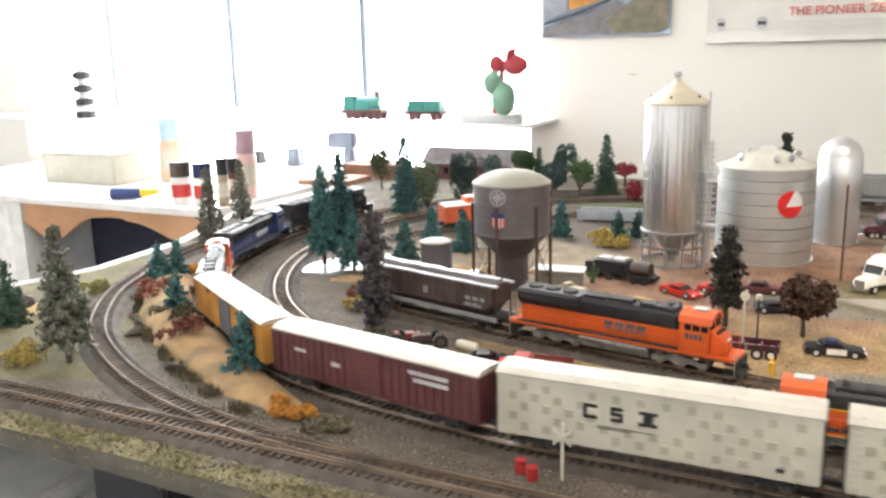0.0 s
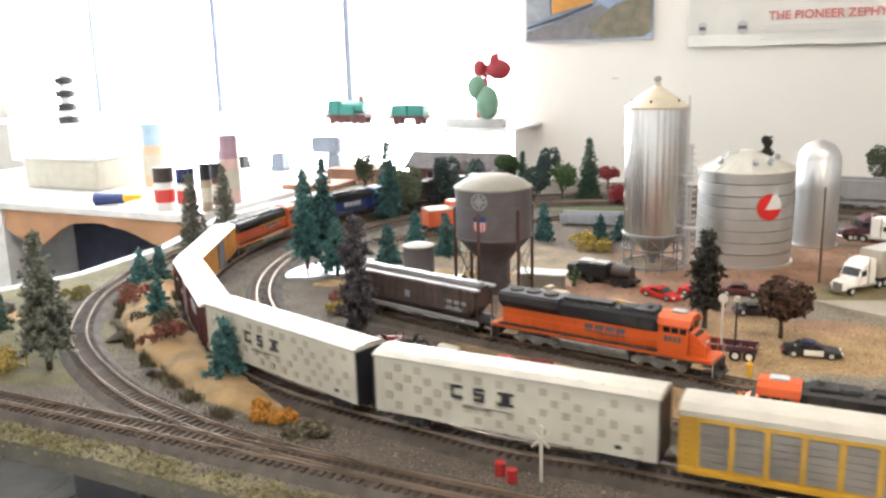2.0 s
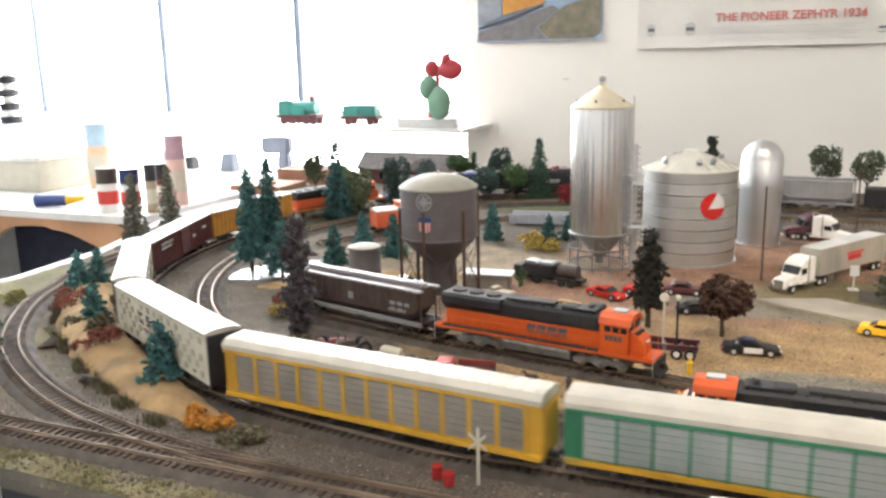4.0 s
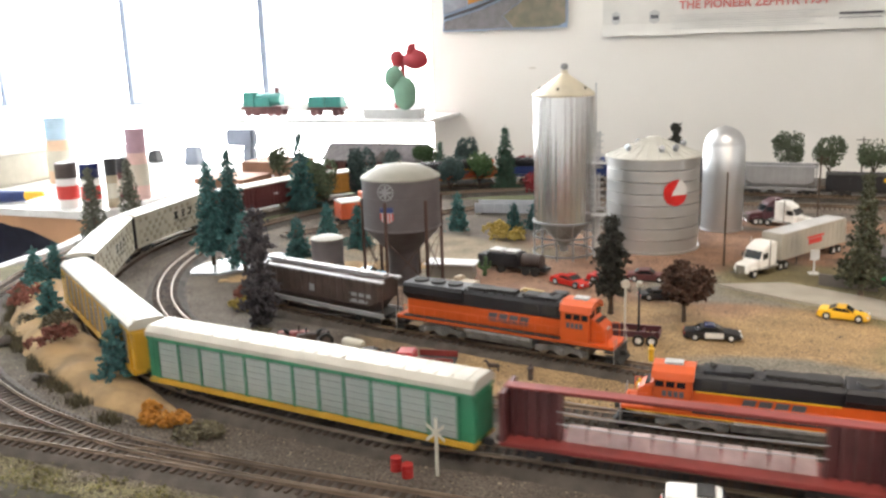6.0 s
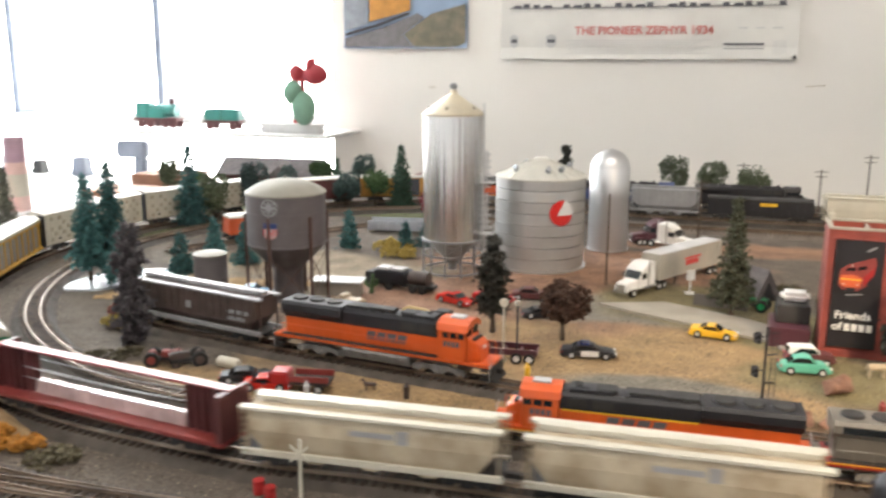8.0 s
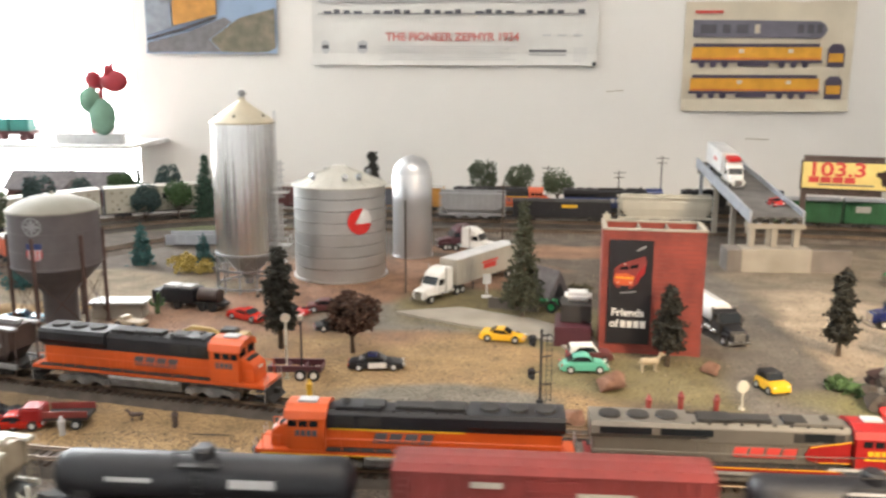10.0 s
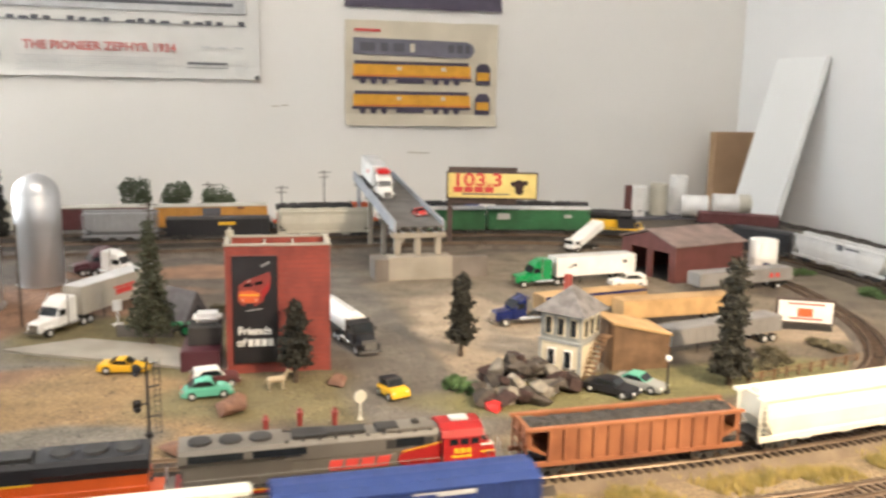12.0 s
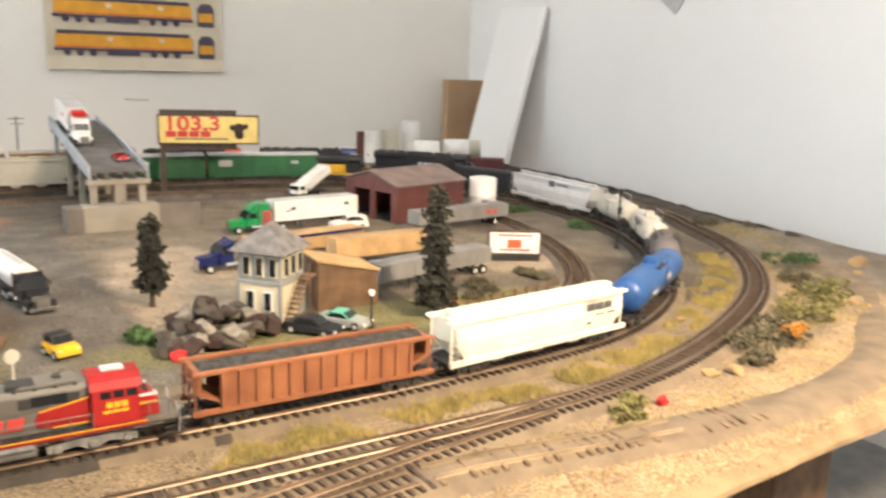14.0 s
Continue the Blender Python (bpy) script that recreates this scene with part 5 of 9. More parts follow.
gon.matrix_basis = pose(1.335, 1.70, 0.002, 0, 0, -38)

# ---- silos and tanks ----
def tall_silo():
    t = thing("grain_silo", "tall fluted galvanised grain silo on an open leg ring", "silo", m=pose(-0.238, 1.185, 0))
    r = 0.042
    bm, prof, n = B(), [], 224
    for k in range(n):
        a = 2 * math.pi * k / n
        q = r + (0.0003, 0.0003, 0.0001, -0.0001, -0.0002, -0.0001, 0.0001)[k % 7]
        prof.append((q * math.cos(a), q * math.sin(a)))
    prism(bm, prof, 0.052, 0.226, "z")
    part("shell", bm, "steel", t, "vertically fluted shiny steel shell")
    bm = B()
    lathe(bm, [(r + 0.0018, 0.2255), (r + 0.0022, 0.228), (0.007, 0.254), (0.0045, 0.256), (0.0045, 0.260), (0.0, 0.2605)], 40)
    part("roof", bm, "roof_cream", t, "cream conical roof", smooth=True)
    bm = B()
    lathe(bm, [(0.0, 0.260), (0.004, 0.2615), (0.0055, 0.265), (0.004, 0.2685), (0.0, 0.270)], 14)
    part("roof_vent", bm, "grey", t, smooth=True)
    for i in range(5):
        bm = B()
        a = -1.6 + i * 1.25
        rod(bm, (0.033 * math.cos(a), 0.033 * math.sin(a), 0.2335), (0.034 * math.cos(a), 0.034 * math.sin(a), 0.2375), 0.0016)
        part("roof_hatch", bm, "dark", t)
    for z, rr in ((0.050, 0.0445), (0.029, 0.0445), (0.004, 0.0445)):
        bm = B()
        lathe(bm, [(rr - 0.002, z), (rr, z), (rr, z + 0.0025), (rr - 0.002, z + 0.0025), (rr - 0.002, z)], 40)
        part("ring_beam", bm, "steel_dull", t)
    for i in range(12):
        a, b = 2 * math.pi * i / 12, 2 * math.pi * (i + 1) / 12
        pa, pb = (0.0435 * math.cos(a), 0.0435 * math.sin(a)), (0.0435 * math.cos(b), 0.0435 * math.sin(b))
        bm = B()
        rod(bm, (*pa, -0.001), (*pa, 0.052), 0.0011, seg=6)
        part("leg", bm, "steel_dull", t)
        bm = B()
        rod(bm, (*pa, 0.03), (*pb, 0.051), 0.0005, seg=5)
        rod(bm, (*pb, 0.03), (*pa, 0.051), 0.0005, seg=5)
        part("brace", bm, "steel_dull", t)
    bm = B()
    lathe(bm, [(0.040, 0.052), (0.006, 0.014), (0.006, 0.006), (0.0, 0.006)], 24)
    part("hopper_cone", bm, "steel_dull", t, smooth=True)
    ang = radians(-12)
    lx, ly = 0.047 * math.cos(ang), 0.047 * math.sin(ang)
    bm = B()
    for o in (-0.003, 0.003):
        rod(bm, (lx, ly + o, 0.0), (lx, ly + o, 0.243), 0.0006, seg=5)
    for i in range(48):
        rod(bm, (lx, ly - 0.003, 0.004 + i * 0.005), (lx, ly + 0.003, 0.004 + i * 0.005), 0.0004, seg=4)
    part("ladder", bm, "ltgrey", t)
    bm = B()
    for z in (0.012, 0.07, 0.128):
        for k in range(7):
            a = ang - 0.9 + k * 0.3
            rod(bm, (lx + 0.006 * math.cos(a), ly + 0.007 * math.sin(a * 2), z), (lx + 0.006 * math.cos(a), ly + 0.007 * math.sin(a * 2), z + 0.05), 0.0004, seg=4)
        for k in range(6):
            lathe(bm, [(0.008, z + k * 0.009), (0.0085, z + k * 0.009), (0.0085, z + k * 0.009 + 0.0008), (0.008, z + k * 0.009 + 0.0008)], 12, lx + 0.003, ly)
    tagged(part("ladder_cage", bm, "ltgrey", t), kind="stuff")
    for z in (0.062, 0.134):
        bm = B()
        box(bm, lx - 0.004, lx + 0.016, ly - 0.012, ly + 0.008, z, z + 0.0012)
        for x, y in ((lx + 0.016, ly - 0.012), (lx + 0.016, ly + 0.008), (lx, ly - 0.012)):
            rod(bm, (x, y, z), (x, y, z + 0.013), 0.0005, seg=5)
        rod(bm, (lx + 0.016, ly - 0.012, z + 0.013), (lx + 0.016, ly + 0.008, z + 0.013), 0.0005, seg=5)
        rod(bm, (lx, ly - 0.012, z + 0.013), (lx + 0.016, ly - 0.012, z + 0.013), 0.0005, seg=5)
        part("platform", bm, "ltgrey", t)


tall_silo()


def grain_bin():
    r = 0.066
    t = thing("grain_bin", "wide corrugated galvanised grain bin with a round red and white emblem", "silo", m=pose(-0.127, 1.276, 0))
    for k in range(8):
        z0, z1 = 0.002 + k * 0.0166, 0.002 + (k + 1) * 0.0166
        bm = B()
        prof = []
        for i in range(9):
            z = z0 + (z1 - z0) * i / 8
            prof.append((r + (0.0003 if i % 2 else 0.0) - (0.0012 if i == 0 else 0), z))
        lathe(bm, prof, 64)
        part("shell_ring", bm, "steel_bin", t, smooth=True)
    bm = B()
    lathe(bm, [(r + 0.003, 0.0), (r + 0.003, 0.0025), (r, 0.0028)], 64)
    part("base_ring", bm, "steel_bin", t)
    bm = B()
    lathe(bm, [(r - 0.001, 0.1335), (r + 0.0025, 0.1335), (r + 0.0022, 0.1352), (0.012, 0.158), (0.009, 0.1605), (0.0, 0.161)], 64)
    part("roof", bm, "roof_pale", t, "pale ribbed conical roof", smooth=True)
    for i in range(24):
        a = 2 * math.pi * i / 24
        bm = B()
        rod(bm, ((r + 0.001) * math.cos(a), (r + 0.001) * math.sin(a), 0.1362), (0.012 * math.cos(a), 0.012 * math.sin(a), 0.1585), 0.0005, seg=4)
        part("roof_rib", bm, "roof_pale", t)
    for a in (-2.3, -0.75, 0.6, 2.2, -1.2):
        bm = B()
        x, y = 0.046 * math.cos(a), 0.046 * math.sin(a)
        rod(bm, (x, y, 0.142), (x, y, 0.149), 0.0035, seg=10)
        rod(bm, (x, y, 0.148), (x * 1.08, y * 1.08, 0.1505), 0.0045, 0.004, 10)
        part("roof_vent", bm, "steel_dull", t)
    bm = B()
    for k in range(6):
        z = 0.006 + k * 0.02
        rod(bm, (-r - 0.003, -0.02, z), (-r - 0.003, -0.013, z), 0.0004, seg=4)
    part("ladder", bm, "steel_dull", t)
    # emblem follows the curve of the shell
    for name, colour, test in (("emblem_white", "white", lambda u, w: u * u + w * w < 1), ("emblem_red", "red", lambda u, w: u * u + w * w < 1 and (w < -0.18 or u < -0.30 + 0.55 * (w - 0.0)))):
        bm = B()
        R, k, d = 0.0185, 44, 0.0008 if colour == "white" else 0.0011
        for i in range(k):
            for j in range(k):
                u0, w0, u1, w1 = (2 * i / k - 1), (2 * j / k - 1), (2 * (i + 1) / k - 1), (2 * (j + 1) / k - 1)
                if test((u0 + u1) / 2, (w0 + w1) / 2):
                    q = []
                    for u, w in ((u0, w0), (u1, w0), (u1, w1), (u0, w1)):
                        a = -0.94 + u * R / r
                        q.append(bm.verts.new(((r + d) * math.cos(a), (r + d) * math.sin(a), 0.088 + w * R)))
                    bm.faces.new(q)
        bmesh.ops.remove_doubles(bm, verts=bm.verts, dist=1e-6)
        part(name, bm, colour, t)


grain_bin()


def dome_silo():
    t = thing("dome_silo", "narrow silver silo with a rounded top", "silo", m=pose(-0.036, 1.415, 0))
    r = 0.0315
    bm = B()
    lathe(bm, [(r + 0.002, 0.0), (r + 0.002, 0.002), (r, 0.002), (r, 0.040), (r, 0.088)], 48)
    part("lower_shell", bm, "steel_satin", t, smooth=True)
    bm = B()
    lathe(bm, [(r + 0.0004, 0.0875), (r + 0.0004, 0.131)] + [(r * math.cos(radians(a)), 0.1315 + r * math.sin(radians(a))) for a in range(0, 90, 9)] + [(0.0, 0.1645)], 48)
    part("upper_shell", bm, "steel_satin", t, smooth=True)


dome_silo()


def water_tower():
    t = thing("water_tower", "dark grey water tower with domed pale roof and painted emblems", "water tower", m=pose(-0.401, 0.985, 0))
    R = 0.049
    bm = B()
    lathe(bm, [(0.0, 0.0), (0.018, 0.0), (0.017, 0.004), (0.0190, 0.006), (0.0190, 0.041), (0.021, 0.046), (0.034, 0.059), (R - 0.002, 0.073), (R, 0.0755)], 48)
    part("shaft_and_bowl", bm, "wt_grey", t, smooth=True)
    bm = B()
    lathe(bm, [(R, 0.0750), (R + 0.0008, 0.0755), (R + 0.0008, 0.0775), (R, 0.078), (R, 0.096), (R + 0.0003, 0.0963), (R, 0.0966), (R, 0.117), (R + 0.0003, 0.1173), (R, 0.1176), (R, 0.139)], 48)
    part("tank", bm, "wt_grey", t, smooth=True)
    bm = B()
    lathe(bm, [(R - 0.001, 0.1385), (R + 0.0014, 0.1385), (R + 0.001, 0.1405), (R * 0.8, 0.1475), (R * 0.5, 0.1535), (R * 0.2, 0.156), (0.0, 0.1565)], 48)
    part("roof", bm, "wt_roof", t, "pale domed roof", smooth=True)
    bm = B()
    rod(bm, (0, 0, 0.156), (0, 0, 0.1595), 0.0025, 0.0018)
    part("finial", bm, "wt_roof", t)
    for i in range(6):
        a = math.pi / 6 + 2 * math.pi * i / 6
        x, y = (R + 0.001) * math.cos(a), (R + 0.001) * math.sin(a)
        bm = B()
        rod(bm, (x, y, -0.001), (x, y, 0.114), 0.0022, seg=8)
        rod(bm, (x, y, -0.001), (x, y, 0.003), 0.0035, seg=8)
        part("post", bm, "rustpost", t)
        b = a + math.pi / 3
        x2, y2 = (R + 0.001) * math.cos(b), (R + 0.001) * math.sin(b)
        bm = B()
        rod(bm, (x, y, 0.008), (x2, y2, 0.066), 0.0005, seg=4)
        rod(bm, (x2, y2, 0.008), (x, y, 0.066), 0.0005, seg=4)
        part("brace", bm, "rustpost", t)
    def decal(name, colour, az, z, hw, hh, test, d):
        bm, k = B(), 40
        for i in range(k):
            for j in range(k):
                u0, w0, u1, w1 = 2 * i / k - 1, 2 * j / k - 1, 2 * (i + 1) / k - 1, 2 * (j + 1) / k - 1
                if test((u0 + u1) / 2, (w0 + w1) / 2):
                    bm.faces.new([bm.verts.new(((R + d) * math.cos(az + u * hw / R), (R + d) * math.sin(az + u * hw / R), z + w * hh)) for u, w in ((u0, w0), (u1, w0), (u1, w1), (u0, w1))])
        bmesh.ops.remove_doubles(bm, verts=bm.verts, dist=1e-6)
        part(name, bm, colour, t)
    az = -1.55
    decal("round_emblem", "grey", az, 0.1265, 0.0105, 0.0105, lambda u, w: 0.72 < u * u + w * w < 1 or (u * u + w * w < 0.6 and (abs(u) < 0.14 or abs(w) < 0.14 or abs(abs(u) - abs(w)) < 0.14)), 0.0006)
    shield = lambda u, w: abs(u) < (1 if w > -0.4 else math.sqrt(max(0, 1 - ((w + 0.4) / 0.62) ** 2)))
    decal("shield_white", "ltgrey", az + 0.02, 0.0985, 0.0084, 0.0096, shield, 0.0010)
    decal("shield_red", "red", az + 0.02, 0.0985, 0.0084, 0.0096, lambda u, w: shield(u, w) and w < 0.25 and int((u + 1) * 4.5) % 2 == 0, 0.0014)
    decal("shield_blue", "navy", az + 0.02, 0.0985, 0.0084, 0.0096, lambda u, w: shield(u, w) and w >= 0.3, 0.0014)


water_tower()


def drum_tank():
    t = thing("oil_tank", "squat dark grey tank with a pale lid", "tank", m=pose(-0.521, 1.002, 0))
    bm = B()
    lathe(bm, [(0.0215, 0.0), (0.0215, 0.018), (0.0219, 0.0185), (0.0215, 0.019), (0.0215, 0.049)], 36)
    part("shell", bm, "wt_grey", t, smooth=True)
    bm = B()
    lathe(bm, [(0.0205, 0.0485), (0.0222, 0.0485), (0.0222, 0.0502), (0.015, 0.0525), (0.0, 0.053)], 36)
    part("lid", bm, "wt_roof", t, "pale lid", smooth=True)
    t2 = thing("cream_tank", "pale upright storage tank behind the water tower", "tank", m=pose(-0.53, 1.20, 0))
    bm = B()
    lathe(bm, [(0.016, 0.0), (0.016, 0.085), (0.012, 0.089), (0.0, 0.090)], 28)
    part("shell", bm, "csx", t2, smooth=True)


drum_tank()

# ---- trees and bushes ----
def leaf(bm, c, size, up):
    """One small bent clump of foliage."""
    d = Vector((random.gauss(0, 1), random.gauss(0, 1), random.gauss(0, 1) * 0.7 + up)).normalized()
    e = d.orthogonal().normalized()
    e.rotate(Matrix.Rotation(random.uniform(0, 6.28), 3, d))
    f = d.cross(e)
    s = size * random.uniform(0.6, 1.3)
    a, b, k, m = c - e * s, c + f * s * 0.7, c + e * s, c - f * s * 0.7
    v = [bm.verts.new(q) for q in (a, b, k, m, c + d * s * 0.7)]
    for q in ((0, 1, 4), (1, 2, 4), (2, 3, 4), (3, 0, 4)):
        bm.faces.new([v[i] for i in q])


def conifer(name, label, h, r, foliage, seed, bare=0.08, dense=1.0, droop=0.35, ragged=0.25, taper=0.85):
    random.seed(seed)
    shaggy = foliage.startswith("leaf")
    t = thing(name, label, "tree", "model trees")
    bm = B()
    limbs = bm
    rod(limbs, (0, 0, -0.003), (0, 0, h * 0.95), 0.0022 + h * 0.008, 0.0005, 7)
    bm = B()
    layers = int(h / 0.0062)
    for i in range(layers):
        f = i / layers
        z = h * (bare + (1 - bare) * f)
        rr = r * (1 - f) ** taper * random.uniform(1 - ragged, 1 + ragged) + 0.002
        n = max(4, int(9 * (1 - f) + 3))
        for k in range(n):
            a = 2 * math.pi * (k + random.random()) / n + i
            q = rr * random.uniform(0.65, 1.1)
            steps = max(2, int(q / 0.0042 * dense))
            if q > 0.008:
                rod(limbs, (0, 0, z), (q * math.cos(a), q * math.sin(a), z - droop * q), 0.0006, 0.0002, 3)
            for j in range(steps):
                w = (j + 1) / steps
                p = Vector((q * w * math.cos(a), q * w * math.sin(a), z - droop * q * w + random.uniform(-0.0015, 0.0015)))
                for _ in range(6 if shaggy else 4):
                    g = 0.0024 if shaggy else 0.0017
                    leaf(bm, p + Vector((random.gauss(0, g), random.gauss(0, g), random.gauss(0, g * 0.8))), 0.0029, 0.25)
    for i in range(5):
        leaf(bm, Vector((0, 0, h * (0.96 + 0.012 * i))), 0.0016, 1.0)
    part("trunk", limbs, "trunk", t)
    part("crown", bm, foliage, t)
    return t


def broadleaf(name, label, h, rx, foliage, seed, trunk=0.3, lumps=7, count=900, rz=None, size=0.0031):
    random.seed(seed)
    t = thing(name, label, "tree", "model trees")
    ch = h * (1 - trunk)
    rz = rz or ch / 2
    bm = B()
    rod(bm, (0, 0, -0.003), (0.001, 0, h * trunk), 0.0028, 0.0019, 7)
    for i in range(6):
        a = i * 1.05 + random.random()
        rod(bm, (0.001, 0, h * trunk * 0.9), (rx * 0.6 * math.cos(a), rx * 0.6 * math.sin(a), h * trunk + ch * random.uniform(0.25, 0.7)), 0.0012, 0.0004, 5)
    part("trunk", bm, "trunk", t)
    centres = [(Vector((0, 0, h * trunk + ch / 2)), 0.85)]
    for i in range(lumps):
        a, z = random.uniform(0, 6.28), random.uniform(-0.7, 0.75)
        q = math.sqrt(max(0, 1 - z * z)) * 0.55
        centres.append((Vector((rx * q * math.cos(a), rx * q * math.sin(a), h * trunk + ch / 2 + rz * z * 0.6)), random.uniform(0.35, 0.55)))
    bm = B()
    for i in range(count):
        c, k = random.choice(centres)
        d = Vector((random.gauss(0, 1), random.gauss(0, 1), random.gauss(0, 1))).normalized() * random.uniform(0.72, 1.04) * k
        leaf(bm, c + Vector((d.x * rx, d.y * rx, d.z * rz)), size, 0.15)
    part("crown", bm, foliage, t)
    return t


def bush(name, label, rx, h, foliage, seed, count=260, size=0.0026):
    random.seed(seed)
    bm = B()
    lumps = [(Vector((random.uniform(-0.6, 0.6) * rx, random.uniform(-0.5, 0.5) * rx, h * random.uniform(0.2, 0.5))), random.uniform(0.45, 0.75)) for _ in range(6)]
    for i in range(count):
        c, k = random.choice(lumps)
        d = Vector((random.gauss(0, 1), random.gauss(0, 1), random.gauss(0, 1))).normalized() * random.uniform(0.6, 1.0) * k
        p = c + Vector((d.x * rx * 0.7, d.y * rx * 0.6, abs(d.z) * h * 0.8 - 0.2 * h))
        leaf(bm, Vector((p.x, p.y, max(p.z, 0))), size, 0.3)
    return solid(name, bm, foliage, label, "bush", group="bushes")


def put(ob, x, y, z=0.0, rz=0.0):
    ob.matrix_basis = pose(x, y, z, 0, 0, rz)
    return ob


TEAL = "deep teal green model pine on the layout"
# (height, radius, foliage, x, y, z)
seed = 10
for h, r, fol, x, y, z, label, bare, dense in (
    (0.150, 0.021, "pine_teal", -0.705, 0.998, 0, "tall teal green model pine by the inner curve", 0.20, 1.3),
    (0.160, 0.020, "pine_teal", -0.710, 1.055, 0, "tallest teal green pine behind another one", 0.22, 1.3),
    (0.084, 0.021, "pine_teal", -0.645, 0.985, 0, "smaller teal green pine beside a taller one", 0.25, 1.0),
    (0.153, 0.024, "pine_teal", -0.788, 1.392, 0, "tall dark teal pine near the rear curve", 0.1, 1.0),
    (0.132, 0.024, "pine_green", -0.486, 1.712, 0, "tall dark green pine near the back wall", 0.08, 1.0),
    (0.062, 0.016, "pine_teal", -0.611, 1.075, 0, "small teal pine behind the oil tank", 0.08, 1.0),
    (0.058, 0.012, "pine_teal", -0.637, 1.212, 0, "small teal pine by the caboose", 0.08, 1.0),
    (0.068, 0.016, "pine_teal", -0.552, 1.155, 0, "small teal pine behind the oil tank", 0.08, 1.0),
    (0.064, 0.014, "pine_teal", -0.446, 1.31, 0, "small teal pine beside the water tower", 0.08, 1.0),
    (0.046, 0.011, "pine_teal", -0.355, 1.33, 0, "small teal pine by the yellow bushes", 0.08, 1.0),
    (0.046, 0.011, "pine_teal", -0.325, 1.345, 0, "small teal pine by the yellow bushes", 0.08, 1.0),
    (0.050, 0.0135, "pine_teal", -0.517, 0.592, 0.018, "small dark teal pine on the tan mound", 0.05, 1.4),
    (0.040, 0.011, "pine_teal", -0.72, 0.712, 0.018, "small teal pine on the tan mound", 0.05, 1.2),
    (0.047, 0.0125, "pine_teal", -0.878, 0.842, 0.008, "small teal pine at the end of the mound", 0.05, 1.2),
    (0.052, 0.0115, "pine_teal", -0.850, 0.850, 0.008, "small teal pine at the end of the mound", 0.05, 1.2),
    (0.078, 0.022, "pine_green", -0.897, 0.618, 0, "dark green pine near the front rim", 0.05, 1.0),
    (0.146, 0.021, "pine_grey", -0.717, 0.553, 0, "tall dusty grey green pine near the front rim", 0.2, 1.1),
    (0.075, 0.018, "pine_green", -0.82, 0.64, 0, "dark green pine behind the dusty pine", 0.05, 1.0),
    (0.132, 0.018, "pine_grey", -0.965, 1.047, 0, "thin sparse grey pine by the curved track", 0.12, 0.6),
    (0.118, 0.016, "pine_grey", -1.06, 1.24, 0, "thin sparse grey pine by the curved track", 0.12, 0.6),
    (0.146, 0.019, "pine_olive", 0.138, 1.062, 0, "tall thin olive pine near the road", 0.16, 0.8),
    (0.134, 0.024, "leaf_dark", -0.488, 0.784, 0, "tall shaggy purple grey tree by the yard track", 0.04, 1.3),
    (0.112, 0.017, "leaf_black", -0.124, 0.924, 0, "tall blackish tree beside the lamp", 0.24, 1.3),
    (0.150, 0.014, "leaf_black", -0.13, 1.60, 0, "tall dark tree behind the grain bin", 0.3, 1.3),
    (0.086, 0.016, "leaf_black", 0.283, 0.902, 0, "dark tree in front of the brick building", 0.25, 1.3),
    (0.094, 0.015, "leaf_black", 0.470, 0.950, 0, "dark slender tree on the gravel", 0.22, 1.3),
    (0.134, 0.019, "leaf_black", 0.712, 0.800, 0, "tall ragged dark tree near the trailers", 0.12, 1.3),
    (0.084, 0.012, "pine_green", -0.69, 1.86, 0, "slim dark pine near the back wall", 0.05, 1.0),
):
    seed += 1
    shaggy = fol.startswith("leaf")
    put(conifer("tall_tree" if shaggy else "pine_tree", label, h, r * (0.70 if shaggy else 1.22), fol, seed, bare, dense, 0.0 if shaggy else 0.35, 0.6 if shaggy else 0.25, 0.30 if shaggy else 0.85), x, y, z, seed * 40)
for h, rx, fol, x, y, label, trunk, count in (
    (0.070, 0.030, "leaf_rust", -0.044, 0.916, "round rusty brown tree over the police car", 0.28, 1500),
    (0.100, 0.027, "leaf_olive", -1.00, 1.66, "oval olive model tree near the window", 0.22, 1100),
    (0.072, 0.024, "leaf_green", -0.93, 1.66, "low green model tree beside the olive one", 0.15, 900),
    (0.110, 0.033, "leaf_olive", -0.767, 1.444, "oval olive model tree by the rear curve", 0.10, 1700),
    (0.118, 0.031, "leaf_blue", -0.723, 1.52, "tall oval blue green model tree", 0.06, 1800),
    (0.092, 0.023, "leaf_blue", -0.74, 1.70, "small oval blue green model tree", 0.1, 700),
    (0.080, 0.032, "leaf_green", -0.73, 1.86, "bright green oval model tree by the wall", 0.12, 1300),
    (0.094, 0.030, "leaf_blue", -0.63, 1.88, "dark oval model tree by the wall", 0.2, 1200),
    (0.082, 0.028, "leaf_blue", -0.587, 1.654, "dark blue green oval tree by the rear tracks", 0.14, 1300),
    (0.091, 0.030, "leaf_green", -0.534, 1.684, "dark green oval model tree by the rear tracks", 0.22, 1400),
    (0.056, 0.026, "leaf_red", -0.488, 1.87, "small crimson tree near the back wall", 0.35, 800),
    (0.050, 0.017, "leaf_red", -0.416, 1.67, "crimson bushy tree beside the silo", 0.02, 500),
    (0.112, 0.034, "leaf_olive", 0.065, 1.88, "loose olive tree by the back wall", 0.3, 1000),
    (0.104, 0.034, "leaf_olive", 0.143, 1.89, "loose olive tree by the back wall", 0.3, 1000),
    (0.100, 0.034, "leaf_olive", 0.224, 1.88, "loose olive tree by the back wall", 0.3, 1000),
):
    seed += 1
    put(broadleaf("tree", label, h, rx, fol, seed, trunk, 9, count), x, y, 0, seed * 50)
